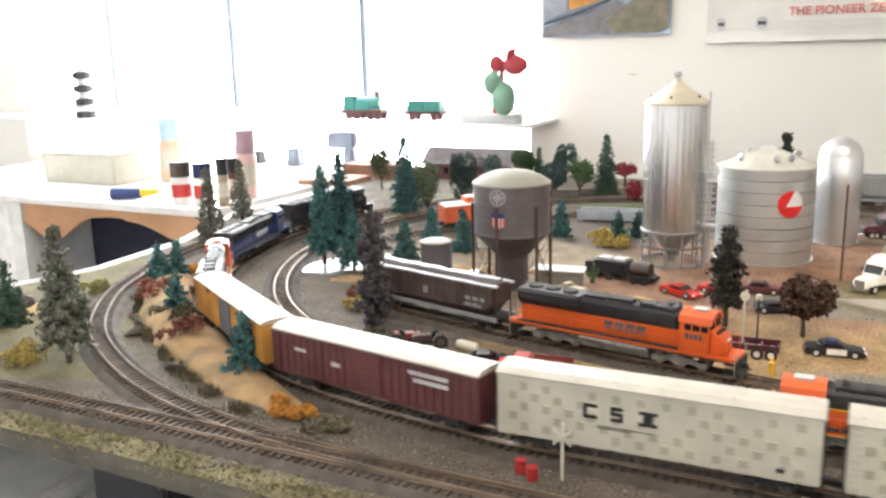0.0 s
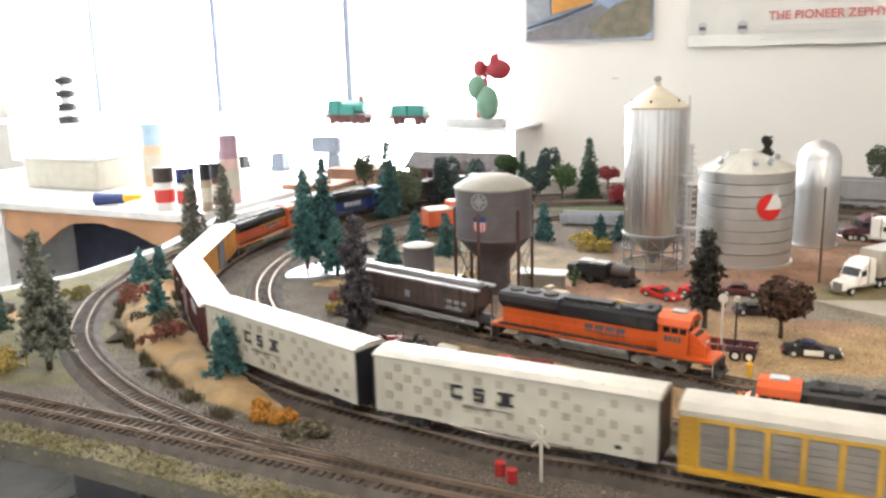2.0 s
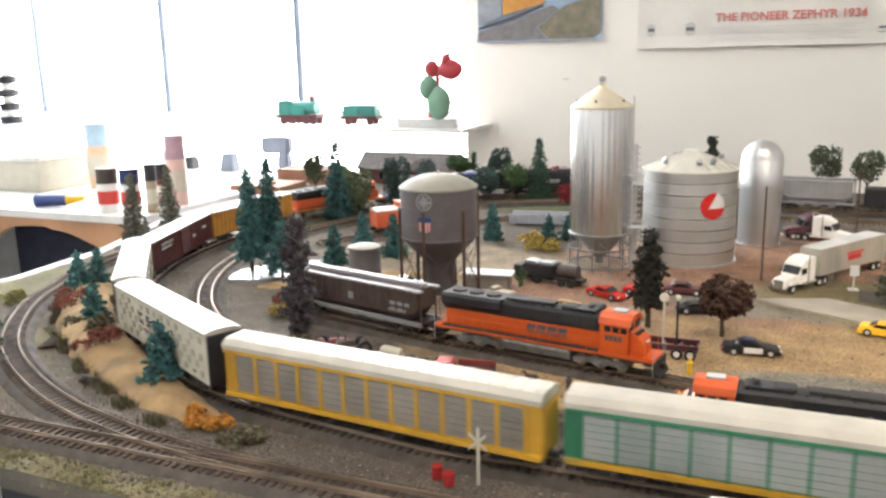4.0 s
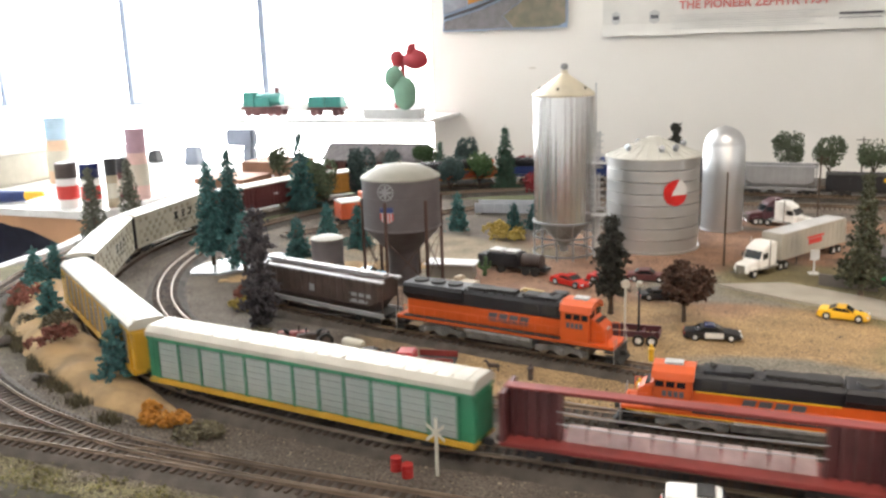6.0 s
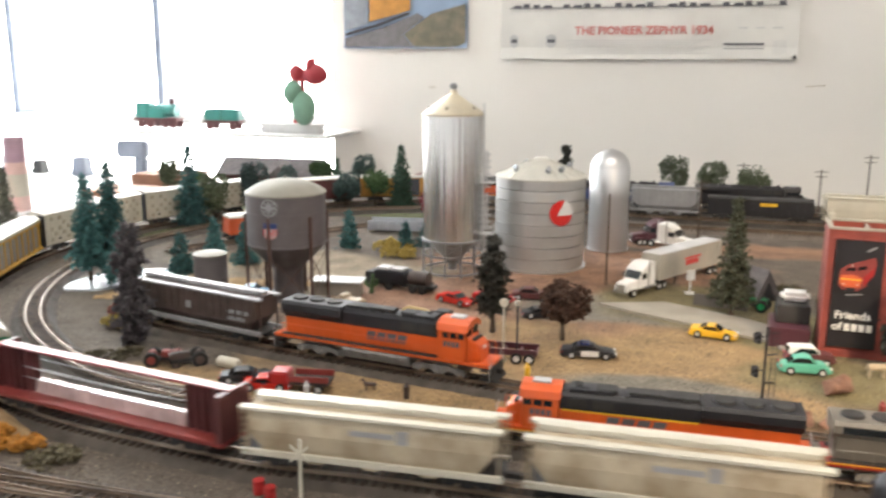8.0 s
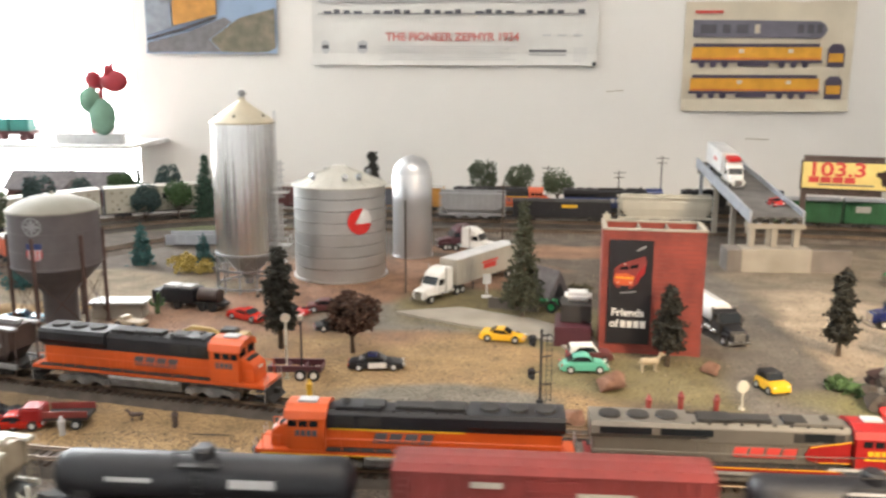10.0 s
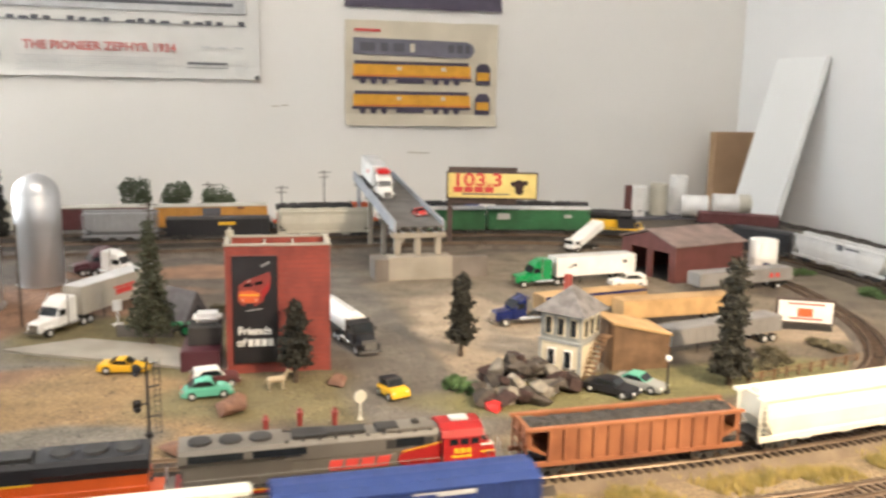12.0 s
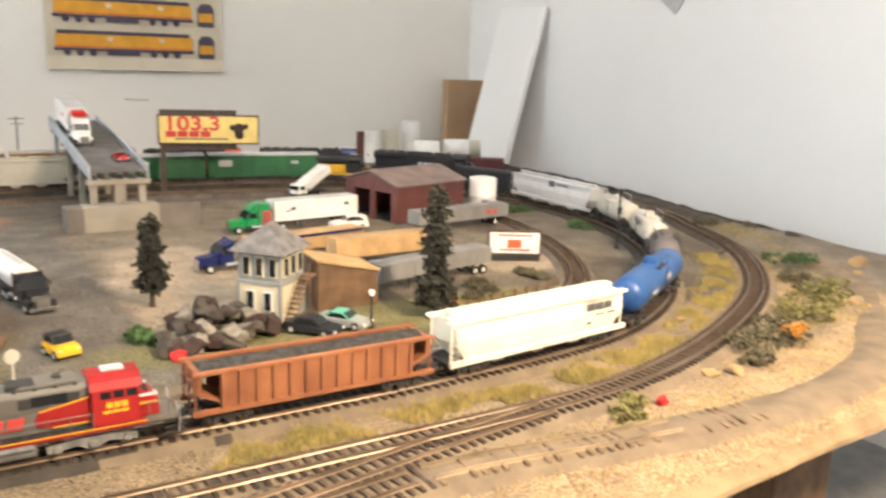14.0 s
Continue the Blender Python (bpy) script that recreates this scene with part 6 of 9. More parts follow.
for rx, h, fol, x, y, z, label, n in (
    (0.019, 0.018, "bush_orange", -0.440, 0.537, 0, "bright orange yellow bush at the foot of the mound", 300),
    (0.019, 0.016, "bush_orange", -0.412, 0.532, 0, "bright orange yellow bush beside another one", 300),
    (0.024, 0.012, "bush_olive", -0.380, 0.523, 0, "low grey brown bush", 300),
    (0.027, 0.022, "bush_red", -0.640, 0.632, 0.016, "dusty red bush on the mound", 360),
    (0.033, 0.027, "bush_red", -0.795, 0.748, 0.014, "dusty red bush on the mound", 360),
    (0.014, 0.016, "bush_orange", -0.835, 0.87, 0.008, "small orange bush on the mound", 200),
    (0.036, 0.028, "bush_yellow", -0.765, 0.535, 0, "yellow ochre bush near the front rim", 380),
    (0.030, 0.024, "bush_moss", -0.915, 0.765, 0, "mossy yellow bush by the curved track", 380),
    (0.030, 0.024, "bush_olive", -0.690, 0.675, 0.014, "grey olive brush on the mound", 260),
    (0.036, 0.030, "bush_yellow", -0.37, 1.27, 0, "olive yellow brush beside the silo", 520),
    (0.030, 0.026, "bush_yellow", -0.33, 1.25, 0, "olive yellow brush beside the silo", 420),
    (0.022, 0.018, "bush_yellow", -0.545, 0.83, 0, "yellow green bush by the yard track", 300),
    (0.016, 0.024, "bush_red", -0.565, 0.865, 0, "rusty orange bush by the inner curve", 240),
    (0.032, 0.012, "bush_olive", -0.48, 0.735, 0, "low dark weeds by the yard track", 300),
    (0.034, 0.014, "bush_olive", 0.27, 1.13, 0, "olive brush behind the brick building", 300),
    (0.030, 0.016, "bush_olive", 0.22, 1.20, 0, "olive brush by the road", 260),
    (0.032, 0.020, "leaf_green", 0.445, 0.83, 0, "dark green shrub beside the rock heap", 400),
    (0.040, 0.018, "bush_olive", 0.80, 0.86, 0, "olive brush by the trailers", 420),
    (0.018, 0.016, "bush_orange", 0.745, 0.83, 0, "orange bush by the trailers", 220),
    (0.030, 0.014, "bush_olive", 0.90, 0.89, 0, "grey weeds behind the small billboard", 260),
    (0.034, 0.015, "leaf_green", 1.16, 1.10, 0, "dark shrubs between the curved tracks", 300),
    (0.034, 0.015, "leaf_green", 1.15, 1.26, 0, "dark shrubs between the curved tracks", 300),
    (0.030, 0.015, "bush_olive", 1.13, 0.92, 0, "grey green shrubs inside the curve", 300),
    (0.048, 0.034, "bush_olive", 0.946, 0.58, 0.002, "grey green brush near the end of the layout", 340),
    (0.052, 0.036, "bush_moss", 1.125, 0.648, 0.002, "yellow green brush near the end of the layout", 340),
    (0.040, 0.028, "bush_olive", 0.985, 0.596, 0.002, "grey green brush beside a small orange bush", 300),
    (0.041, 0.022, "leaf_green", 1.25, 0.785, 0.004, "green brush near the end of the layout", 300),
    (0.014, 0.014, "bush_orange", 0.972, 0.572, 0.012, "small orange bush near the end of the layout", 160),
    (0.030, 0.016, "bush_olive", 1.19, 0.735, 0.003, "grey green brush near the end rim", 300),
    (0.034, 0.014, "bush_olive", 1.36, 1.02, 0.006, "low grey brush along the end rim", 300),
    (0.026, 0.013, "bush_moss", 0.715, 0.532, 0, "small green tuft on the front slope", 160),
    (0.018, 0.011, "bush_moss", 0.735, 0.538, 0, "small yellow green tuft on the front slope", 140),
    (0.036, 0.030, "bush_moss", 1.065, 0.628, 0.002, "yellow green brush beside the half-buried track", 340),
    (0.030, 0.024, "bush_olive", 1.16, 0.685, 0.003, "grey green brush beside the half-buried track", 300),
    (0.020, 0.016, "bush_olive", 0.90, 0.555, 0.001, "low olive tuft on the sandy slope", 200),
):
    seed += 1
    put(bush("bush", label, rx, h, fol, seed, n), x, y, z, seed * 33)


# ---- the tan mound inside the left curve ----
def mound(name, label, spine, width, height, material, seed):
    line = glide(spine)
    bm, rows, n, k = B(), [], 70, 14
    for i in range(n + 1):
        s = line.length * i / n
        c, w = line.at(s), line.way(min(max(s, 0.005), line.length - 0.005))
        side = Vector((-w.y, w.x, 0))
        e = math.sin(math.pi * min(1, max(0, i / n))) ** 0.45
        row = []
        for j in range(k + 1):
            u = 2 * j / k - 1
            prof = (1 - abs(u) ** 3.2)
            p = c + side * (u * width * (0.25 + 0.75 * e) * (1 + 0.25 * noise.noise(c * 25 + Vector((u, seed, 0)))))
            row.append(bm.verts.new((p.x, p.y, -0.002 + height * prof * e * (0.8 + 0.4 * noise.noise(p * 22 + Vector((0, 0, seed)))) + (0.0034 * noise.noise(p * 80) + 0.0016 * noise.noise(p * 190)) * prof)))
        rows.append(row)
    for a, b in zip(rows, rows[1:]):
        for j in range(k):
            bm.faces.new((a[j], a[j + 1], b[j + 1], b[j]))
    return solid(name, bm, material, label, "hill", "structure", smooth=True)


mound("mound", "tan sandy mound with rocky edges inside the curve", [(-0.425, 0.545), (-0.50, 0.575), (-0.60, 0.625), (-0.70, 0.69), (-0.79, 0.765), (-0.85, 0.85), (-0.88, 0.94)], 0.037, 0.023, "tanhill", 2)
mound("bank", "low tan bank beyond the curved track", [(-1.12, 0.60), (-1.0, 0.63), (-0.90, 0.67)], 0.05, 0.024, "tanhill", 5)
mound("slope", "brown earth bank beside the water tower", [(-0.650, 0.925), (-0.60, 0.960), (-0.54, 1.020), (-0.44, 1.06), (-0.38, 1.08)], 0.022, 0.012, "tanhill", 8)

# pale glossy patch added where the ground mirrors the window
bm, ring = B(), []
for i in range(40):
    a = 2 * math.pi * i / 40
    q = 1 + 0.22 * noise.noise(Vector((2 * math.cos(a), 2 * math.sin(a), 4)))
    ring.append((-0.672 + 0.048 * q * math.cos(a) + 0.03 * q * math.sin(a), 1.015 + 0.070 * q * math.sin(a)))
prism(bm, ring, -0.003, 0.0022, "z")
solid("frozen_pond", bm, "ground_sheen", "small pale glossy patch among the pines, added for window light on the ground", "pond", "structure", bevel=0.0006)


def rock(name, label, size, material, seed, flat=0.6):
    random.seed(seed)
    bm = B()
    lean = random.uniform(-0.35, 0.35)
    for _ in range(17):
        d = Vector((random.gauss(0, 1), random.gauss(0, 1), random.gauss(0, 1))).normalized() * size * random.uniform(0.8, 1.15)
        bm.verts.new((d.x * 1.35 + lean * d.z, d.y, max(d.z * flat * 1.25 + size * flat * 0.5, -0.001)))
    hull = bmesh.ops.convex_hull(bm, input=bm.verts)
    bmesh.ops.delete(bm, geom=[g for g in hull["geom_interior"] if isinstance(g, bmesh.types.BMVert)], context="VERTS")
    bmesh.ops.bevel(bm, geom=list(bm.edges), offset=size * 0.05, segments=1, affect="EDGES", clamp_overlap=True)
    bmesh.ops.subdivide_edges(bm, edges=list(bm.edges), cuts=1)
    for v in bm.verts:
        v.co += Vector((1, 1, 1)) * size * 0.10 * noise.noise(v.co / size * 2.3 + Vector((seed, 0, 0)))
    return solid(name, bm, material, label, "rock", group="rocks")


for i, (x, y, z, s, m, lab) in enumerate((
    (-0.60, 0.578, 0, 0.009, "rock", "dark rock at the foot of the mound"), (-0.72, 0.645, 0, 0.010, "rock", "dark rock at the foot of the mound"),
    (-0.93, 0.66, 0, 0.020, "rock", "grey rock on the tan bank"), (-0.87, 0.675, 0, 0.015, "rock", "grey rock on the tan bank"),
    (0.216, 0.835, 0, 0.016, "rock_flat", "flat red brown rock on the turf"), (0.325, 0.885, 0, 0.011, "rock_flat", "red brown rock by the brick building"),
    (0.175, 0.752, 0, 0.012, "rock_flat", "red brown rock beside the track"), (0.20, 0.745, 0, 0.009, "rock_flat", "red brown rock beside the track"),
    (0.465, 0.812, 0, 0.0185, "rock_grey", "large grey brown boulder in the heap"), (0.492, 0.795, 0, 0.0165, "rock", "grey boulder in the heap"),
    (0.515, 0.815, 0, 0.0150, "rock_grey", "grey boulder in the heap"), (0.47, 0.845, 0.008, 0.0140, "rock_red", "dark red brown boulder in the heap"),
    (0.505, 0.85, 0.010, 0.0145, "rock", "dark boulder in the heap"), (0.535, 0.835, 0, 0.0150, "rock", "grey boulder in the heap"),
    (0.455, 0.79, 0, 0.010, "red", "bright red painted rock in the heap"), (0.49, 0.825, 0.014, 0.0150, "rock_red", "dark red brown boulder in the heap"),
    (0.53, 0.868, 0.008, 0.0125, "rock", "dark boulder in the heap"),
    (0.862, 0.550, 0, 0.008, "tanhill", "pale tan rock near the end of the layout"), (0.84, 0.556, 0, 0.006, "tanhill", "pale tan rock near the end of the layout"),
    (1.33, 0.74, 0.006, 0.013, "tanhill", "pale tan rock near the end of the layout"), (1.385, 0.88, 0.006, 0.013, "rock", "brown rock on the end rim"), (1.40, 0.97, 0.006, 0.011, "rock", "brown rock on the end rim"),
)):
    put(rock("rock", lab, s, m, i + 3), x, y, z, i * 57)


random.seed(31)
for i in range(38):
    a, q = random.uniform(0, 6.28), math.sqrt(random.random())
    x, y = 0.492 + 0.058 * q * math.cos(a), 0.826 + 0.042 * q * math.sin(a)
    put(rock("rock", "angular dark stone in the heap beside the tower", random.uniform(0.006, 0.012), random.choice(("rock", "rock", "rock_red", "rock_grey")), 60 + i, 0.75), x, y, 0.028 * (1 - q) + 0.002, random.uniform(0, 360))
for i in range(30):
    x, y = random.uniform(0.80, 1.30), random.uniform(0.53, 0.80)
    if min(abs((Vector((x, y, 0)) - MAIN.at(s * 0.02)).length) for s in range(int(MAIN.length / 0.02))) > 0.036 and x < right_rim(y) - 0.02:
        put(rock("rock", "small tan stone on the end slope", random.uniform(0.003, 0.007), "tanhill", 90 + i), x, y, ground_height(x, y), i * 41)


# ---- dry grass between the front tracks ----
def grass_strip(name, label, line, s0, s1, offset, spread, count, material, h=0.006):
    bm = B()
    for i in range(count):
        s = random.uniform(s0, s1)
        c, w = line.at(s), line.way(s)
        side = Vector((-w.y, w.x, 0))
        p = c + side * (offset + random.gauss(0, spread))
        if noise.noise(p * 25) < -0.12:
            continue
        p.z = ground_height(p.x, p.y) - 0.0005
        for _ in range(4):
            a = random.uniform(0, 6.28)
            d = Vector((math.cos(a), math.sin(a), 0))
            hh = h * random.uniform(0.3, 1)
            bm.faces.new([bm.verts.new(q) for q in (p - d * 0.0005, p + d * 0.0005, p + d * random.uniform(-0.002, 0.003) + Vector((random.uniform(-0.002, 0.002), random.uniform(-0.002, 0.002), hh)))])
    return solid(name, bm, material, label, "grass", "stuff")


random.seed(77)
sr = lambda x, y: on_line(MAIN, x, y)
grass_strip("dry_grass", "yellow dry grass between the curved tracks", MAIN, sr(1.25, 0.88), sr(0.42, 0.557), -0.040, 0.011, 6500, "grass", 0.0085)
grass_strip("rim_grass", "mossy dry grass along the front rim", EDGE_TRACK, 0.1, 1.6, -0.042, 0.010, 4200, "bush_moss", 0.004)
grass_strip("slope_grass", "sparse yellow grass on the front slope", EDGE_TRACK, 1.75, 2.5, 0.03, 0.018, 900, "grass", 0.004)
grass_strip("outer_grass", "sparse grass outside the curve", MAIN, sr(1.36, 1.2), sr(1.0, 0.65), 0.05, 0.02, 1500, "grass", 0.005)


def crumbs(name, label, count, place, size, material):
    """Loose earth: many small uneven clods in one mesh."""
    bm = B()
    for i in range(count):
        x, y = place()
        r = size * random.uniform(0.4, 1.3)
        c = Vector((x, y, ground_height(x, y) + 0.2 * r))
        v = [bm.verts.new(c + Vector((math.cos(a) * r * random.uniform(0.7, 1.2), math.sin(a) * r * random.uniform(0.6, 1.1), -0.3 * r))) for a in (0.3, 1.6, 2.8, 4.0, 5.3)]
        top = bm.verts.new(c + Vector((random.uniform(-0.3, 0.3) * r, random.uniform(-0.3, 0.3) * r, r * random.uniform(0.5, 0.9))))
        for a, b in zip(v, v[1:] + v[:1]):
            bm.faces.new((a, b, top))
    return solid(name, bm, material, label, "soil", "stuff")


def front_slope():
    x = random.uniform(0.50, 1.34)
    return x, front_edge(x) + 0.002 + abs(random.gauss(0, 0.055))


def left_rim_soil():
    x = random.uniform(-0.95, 0.45)
    return x, front_edge(x) + random.uniform(0.001, 0.03)


def gravel_material():
    """Grains that differ one by one, from near black to pale tan."""
    m = bpy.data.materials.new("mixed_gravel")
    m.use_nodes = True
    n, l = m.node_tree.nodes, m.node_tree.links
    geo, ramp = n.new("ShaderNodeNewGeometry"), n.new("ShaderNodeValToRGB")
    el = ramp.color_ramp.elements
    el[0].color, el[1].color = (0.030, 0.024, 0.020, 1), (0.36, 0.29, 0.21, 1)
    for pos, c in ((0.45, (0.075, 0.058, 0.045, 1)), (0.75, (0.15, 0.115, 0.085, 1))):
        el.new(pos).color = c
    l.new(geo.outputs["Random Per Island"], ramp.inputs[0])
    l.new(ramp.outputs[0], n["Principled BSDF"].inputs["Base Color"])
    n["Principled BSDF"].inputs["Roughness"].default_value = 0.85
    return m


M["gravel"] = gravel_material()


def front_ballast():
    return random.uniform(-0.62, 0.42), random.uniform(0.425, 0.70)


def inner_ballast():
    a, q = random.uniform(1.7, 4.6), random.uniform(0.50, 0.73)
    return -0.25 + q * math.cos(a), 1.18 + q * math.sin(a)


def yard_ground():
    return random.uniform(-0.32, 1.05), random.uniform(0.70, 1.30)


crumbs("ballast_grains", "loose dark ballast grains along the front tracks", 15000, front_ballast, 0.0010, "gravel")
crumbs("curve_grains", "loose ballast grains around the curve", 6000, inner_ballast, 0.0010, "gravel")
crumbs("yard_pebbles", "scattered pebbles and debris on the yard", 5000, yard_ground, 0.0011, "gravel")
crumbs("loose_soil", "crumbly pale tan soil along the front rim", 3600, front_slope, 0.0024, "tan_fascia")
crumbs("loose_cinders", "dark crumbs and moss along the front rim", 1800, left_rim_soil, 0.0018, "bush_olive")
MOUND_SPINE = glide([(-0.425, 0.545), (-0.50, 0.575), (-0.60, 0.625), (-0.70, 0.69), (-0.79, 0.765), (-0.85, 0.85), (-0.88, 0.94)])
for off in (0.035, -0.035):
    grass_strip("mound_grass", "dark brown green weeds along the foot of the mound", MOUND_SPINE, 0.02, MOUND_SPINE.length - 0.05, off, 0.005, 1700, "bush_olive", 0.011)

# ---- road vehicles, +x is the front ----
def wheels(t, spots, r, w, rim="ltgrey"):
    for x, y in spots:
        bm = B()
        rod(bm, (x, y - w / 2, r), (x, y + w / 2, r), r, seg=14)
        tyre = part("wheel", bm, "rubber", t)
        bm = B()
        rod(bm, (x, y - w / 2 - 0.0002, r), (x, y + w / 2 + 0.0002, r), r * 0.55, seg=10)
        part("rim", bm, rim, tyre)


def car(label, colour, m, L=0.050, W=0.021, H=0.0155, roof=None, style="saloon", top=None):
    t = thing("car", label, "car", "model cars", m=m)
    a, h = L / 2, H
    shapes = {
        "saloon": ([(-a, 0.35), (-a * 0.97, 0.62), (-a * 0.6, 0.66), (a * 0.35, 0.64), (a * 0.92, 0.5), (a, 0.34), (a * 0.98, 0.16), (-a * 0.98, 0.16)], [(-a * 0.66, 0.64), (-a * 0.38, 0.97), (a * 0.08, 1.0), (a * 0.42, 0.62)]),
        "sports": ([(-a, 0.4), (-a * 0.95, 0.7), (-a * 0.5, 0.72), (a * 0.3, 0.6), (a * 0.85, 0.46), (a, 0.28), (a * 0.98, 0.14), (-a * 0.98, 0.14)], [(-a * 0.62, 0.7), (-a * 0.25, 0.98), (a * 0.05, 1.0), (a * 0.45, 0.58)]),
        "beetle": ([(-a, 0.28), (-a * 0.9, 0.5), (-a * 0.55, 0.62), (a * 0.3, 0.62), (a * 0.75, 0.56), (a * 0.97, 0.34), (a * 0.98, 0.14), (-a * 0.98, 0.14)], [(-a * 0.78, 0.55), (-a * 0.45, 0.86), (-a * 0.05, 1.0), (a * 0.2, 0.95), (a * 0.42, 0.6)]),
        "suv": ([(-a, 0.3), (-a * 0.98, 0.6), (-a * 0.6, 0.62), (a * 0.4, 0.62), (a * 0.95, 0.56), (a, 0.4), (a, 0.16), (-a, 0.16)], [(-a * 0.96, 0.6), (-a * 0.9, 0.98), (a * 0.15, 1.0), (a * 0.42, 0.6)]),
    }
    low, cabin = shapes[style]
    bm = B()
    prism(bm, [(x, z * h) for x, z in low], -W / 2, W / 2)
    part("body", bm, colour, t, bevel=0.0012)
    bm = B()
    prism(bm, [(x, z * h) for x, z in cabin], -W * 0.41, W * 0.41)
    part("cabin", bm, roof or colour, t, bevel=0.0010)
    x0, x1, z0 = min(x for x, _ in cabin), max(x for x, _ in cabin), 0.66 * h
    for s in (-1, 1):
        bm = B()
        yo = sorted((s * W * 0.405, s * W * 0.416))
        prism(bm, [(x0 * 0.80, z0), (x0 * 0.50, 0.93 * h), (x1 * 0.2, 0.93 * h), (x1 * 0.74, z0)], *yo)
        part("side_window", bm, "glass", t)
        boxpart("headlight", "white", t, (a * 0.94, a * 0.99, min(s * W * 0.28, s * W * 0.44), max(s * W * 0.28, s * W * 0.44), 0.36 * h, 0.48 * h))
        boxpart("tail_light", "red", t, (-a * 1.005, -a * 0.97, min(s * W * 0.28, s * W * 0.44), max(s * W * 0.28, s * W * 0.44), 0.4 * h, 0.52 * h))
    for sx, dx in ((1, -0.06), (-1, 0.06)):
        cs = cabin[-1] if sx > 0 else cabin[0]
        ct = cabin[-2] if sx > 0 else cabin[1]
        bm = B()
        o = 0.0004 * sx
        f = lambda k: (cs[0] + (ct[0] - cs[0]) * k + o, (cs[1] + (ct[1] - cs[1]) * k) * h + 0.0003)
        prism(bm, [f(0.18), f(0.88), (f(0.88)[0] - o * 2, f(0.88)[1] - 0.0004), (f(0.18)[0] - o * 2, f(0.18)[1] - 0.0004)], -W * 0.35, W * 0.35)
        part("windscreen", bm, "glass", t)
    for s in (-1, 1):
        boxpart("bumper", "chrome" if style == "saloon" else colour, t, (min(s * a, s * (a + 0.0008)), max(s * a, s * (a + 0.0008)), -W * 0.45, W * 0.45, 0.2 * h, 0.3 * h))
    wheels(t, [(x, y) for x in (-a * 0.62, a * 0.62) for y in (-W * 0.44, W * 0.44)], 0.0042, 0.0034)
    if top:
        boxpart("roof_rack", top, t, (-a * 0.3, a * 0.05, -W * 0.3, W * 0.3, h, h + 0.0014))
    return t


def tractor_unit(t, x, colour, H=0.038, sleeper=True, stacks="chrome"):
    """Cab of a long-nosed truck whose front bumper is at x."""
    bm = B()
    prism(bm, [(x - 0.024, 0.007), (x - 0.024, 0.0205), (x - 0.002, 0.018), (x, 0.014), (x, 0.007)], -0.0095, 0.0095)
    part("bonnet", bm, colour, t, bevel=0.0012)
    bm = B()
    k = x - 0.058 if sleeper else x - 0.042
    prism(bm, [(k, 0.009), (k, H), (x - 0.044, H), (x - 0.031, H * 0.86), (x - 0.023, 0.021), (x - 0.023, 0.009)], -0.0135, 0.0135)
    cabp = part("cab", bm, colour, t, bevel=0.0014)
    for s in (-1, 1):
        yo = sorted((s * 0.0133, s * 0.0138))
        boxpart("side_window", "glass", cabp, (x - 0.038, x - 0.027, yo[0], yo[1], 0.0215, 0.029))
        bm = B()
        rod(bm, (x - 0.041, s * 0.0142, 0.01), (x - 0.041, s * 0.0142, H + 0.003), 0.0009, seg=8)
        part("exhaust_pipe", bm, stacks, t)
        bm = B()
        rod(bm, (x - 0.06, s * 0.0125, 0.0085), (x - 0.03, s * 0.0125, 0.0085), 0.0030, seg=10)
        part("fuel_tank", bm, "chrome", t)
        boxpart("mirror", "dark", t, (x - 0.0265, x - 0.0255, min(s * 0.0145, s * 0.0165), max(s * 0.0145, s * 0.0165), 0.022, 0.027))
        boxpart("fender", colour, t, (x - 0.018, x - 0.004, min(s * 0.009, s * 0.0135), max(s * 0.009, s * 0.0135), 0.010, 0.0135), bevel=0.001)
    bm = B()
    prism(bm, [(x - 0.0245, 0.0215), (x - 0.0298, 0.0310), (x - 0.0285, 0.0312), (x - 0.0232, 0.0217)], -0.0115, 0.0115)
    part("windscreen", bm, "glass", cabp)
    boxpart("grille", "chrome", t, (x - 0.0003, x + 0.0006, -0.0065, 0.0065, 0.0075, 0.0165))
    boxpart("bumper", "chrome", t, (x, x + 0.0014, -0.0135, 0.0135, 0.004, 0.0072), bevel=0.0004)
    boxpart("chassis", "dark", t, (x - 0.085, x - 0.002, -0.005, 0.005, 0.006, 0.009))
    wheels(t, [(x - 0.011, -0.0115), (x - 0.011, 0.0115)] + [(x - q, y) for q in (0.068, 0.080) for y in (-0.0115, 0.0115)], 0.0056, 0.0045)


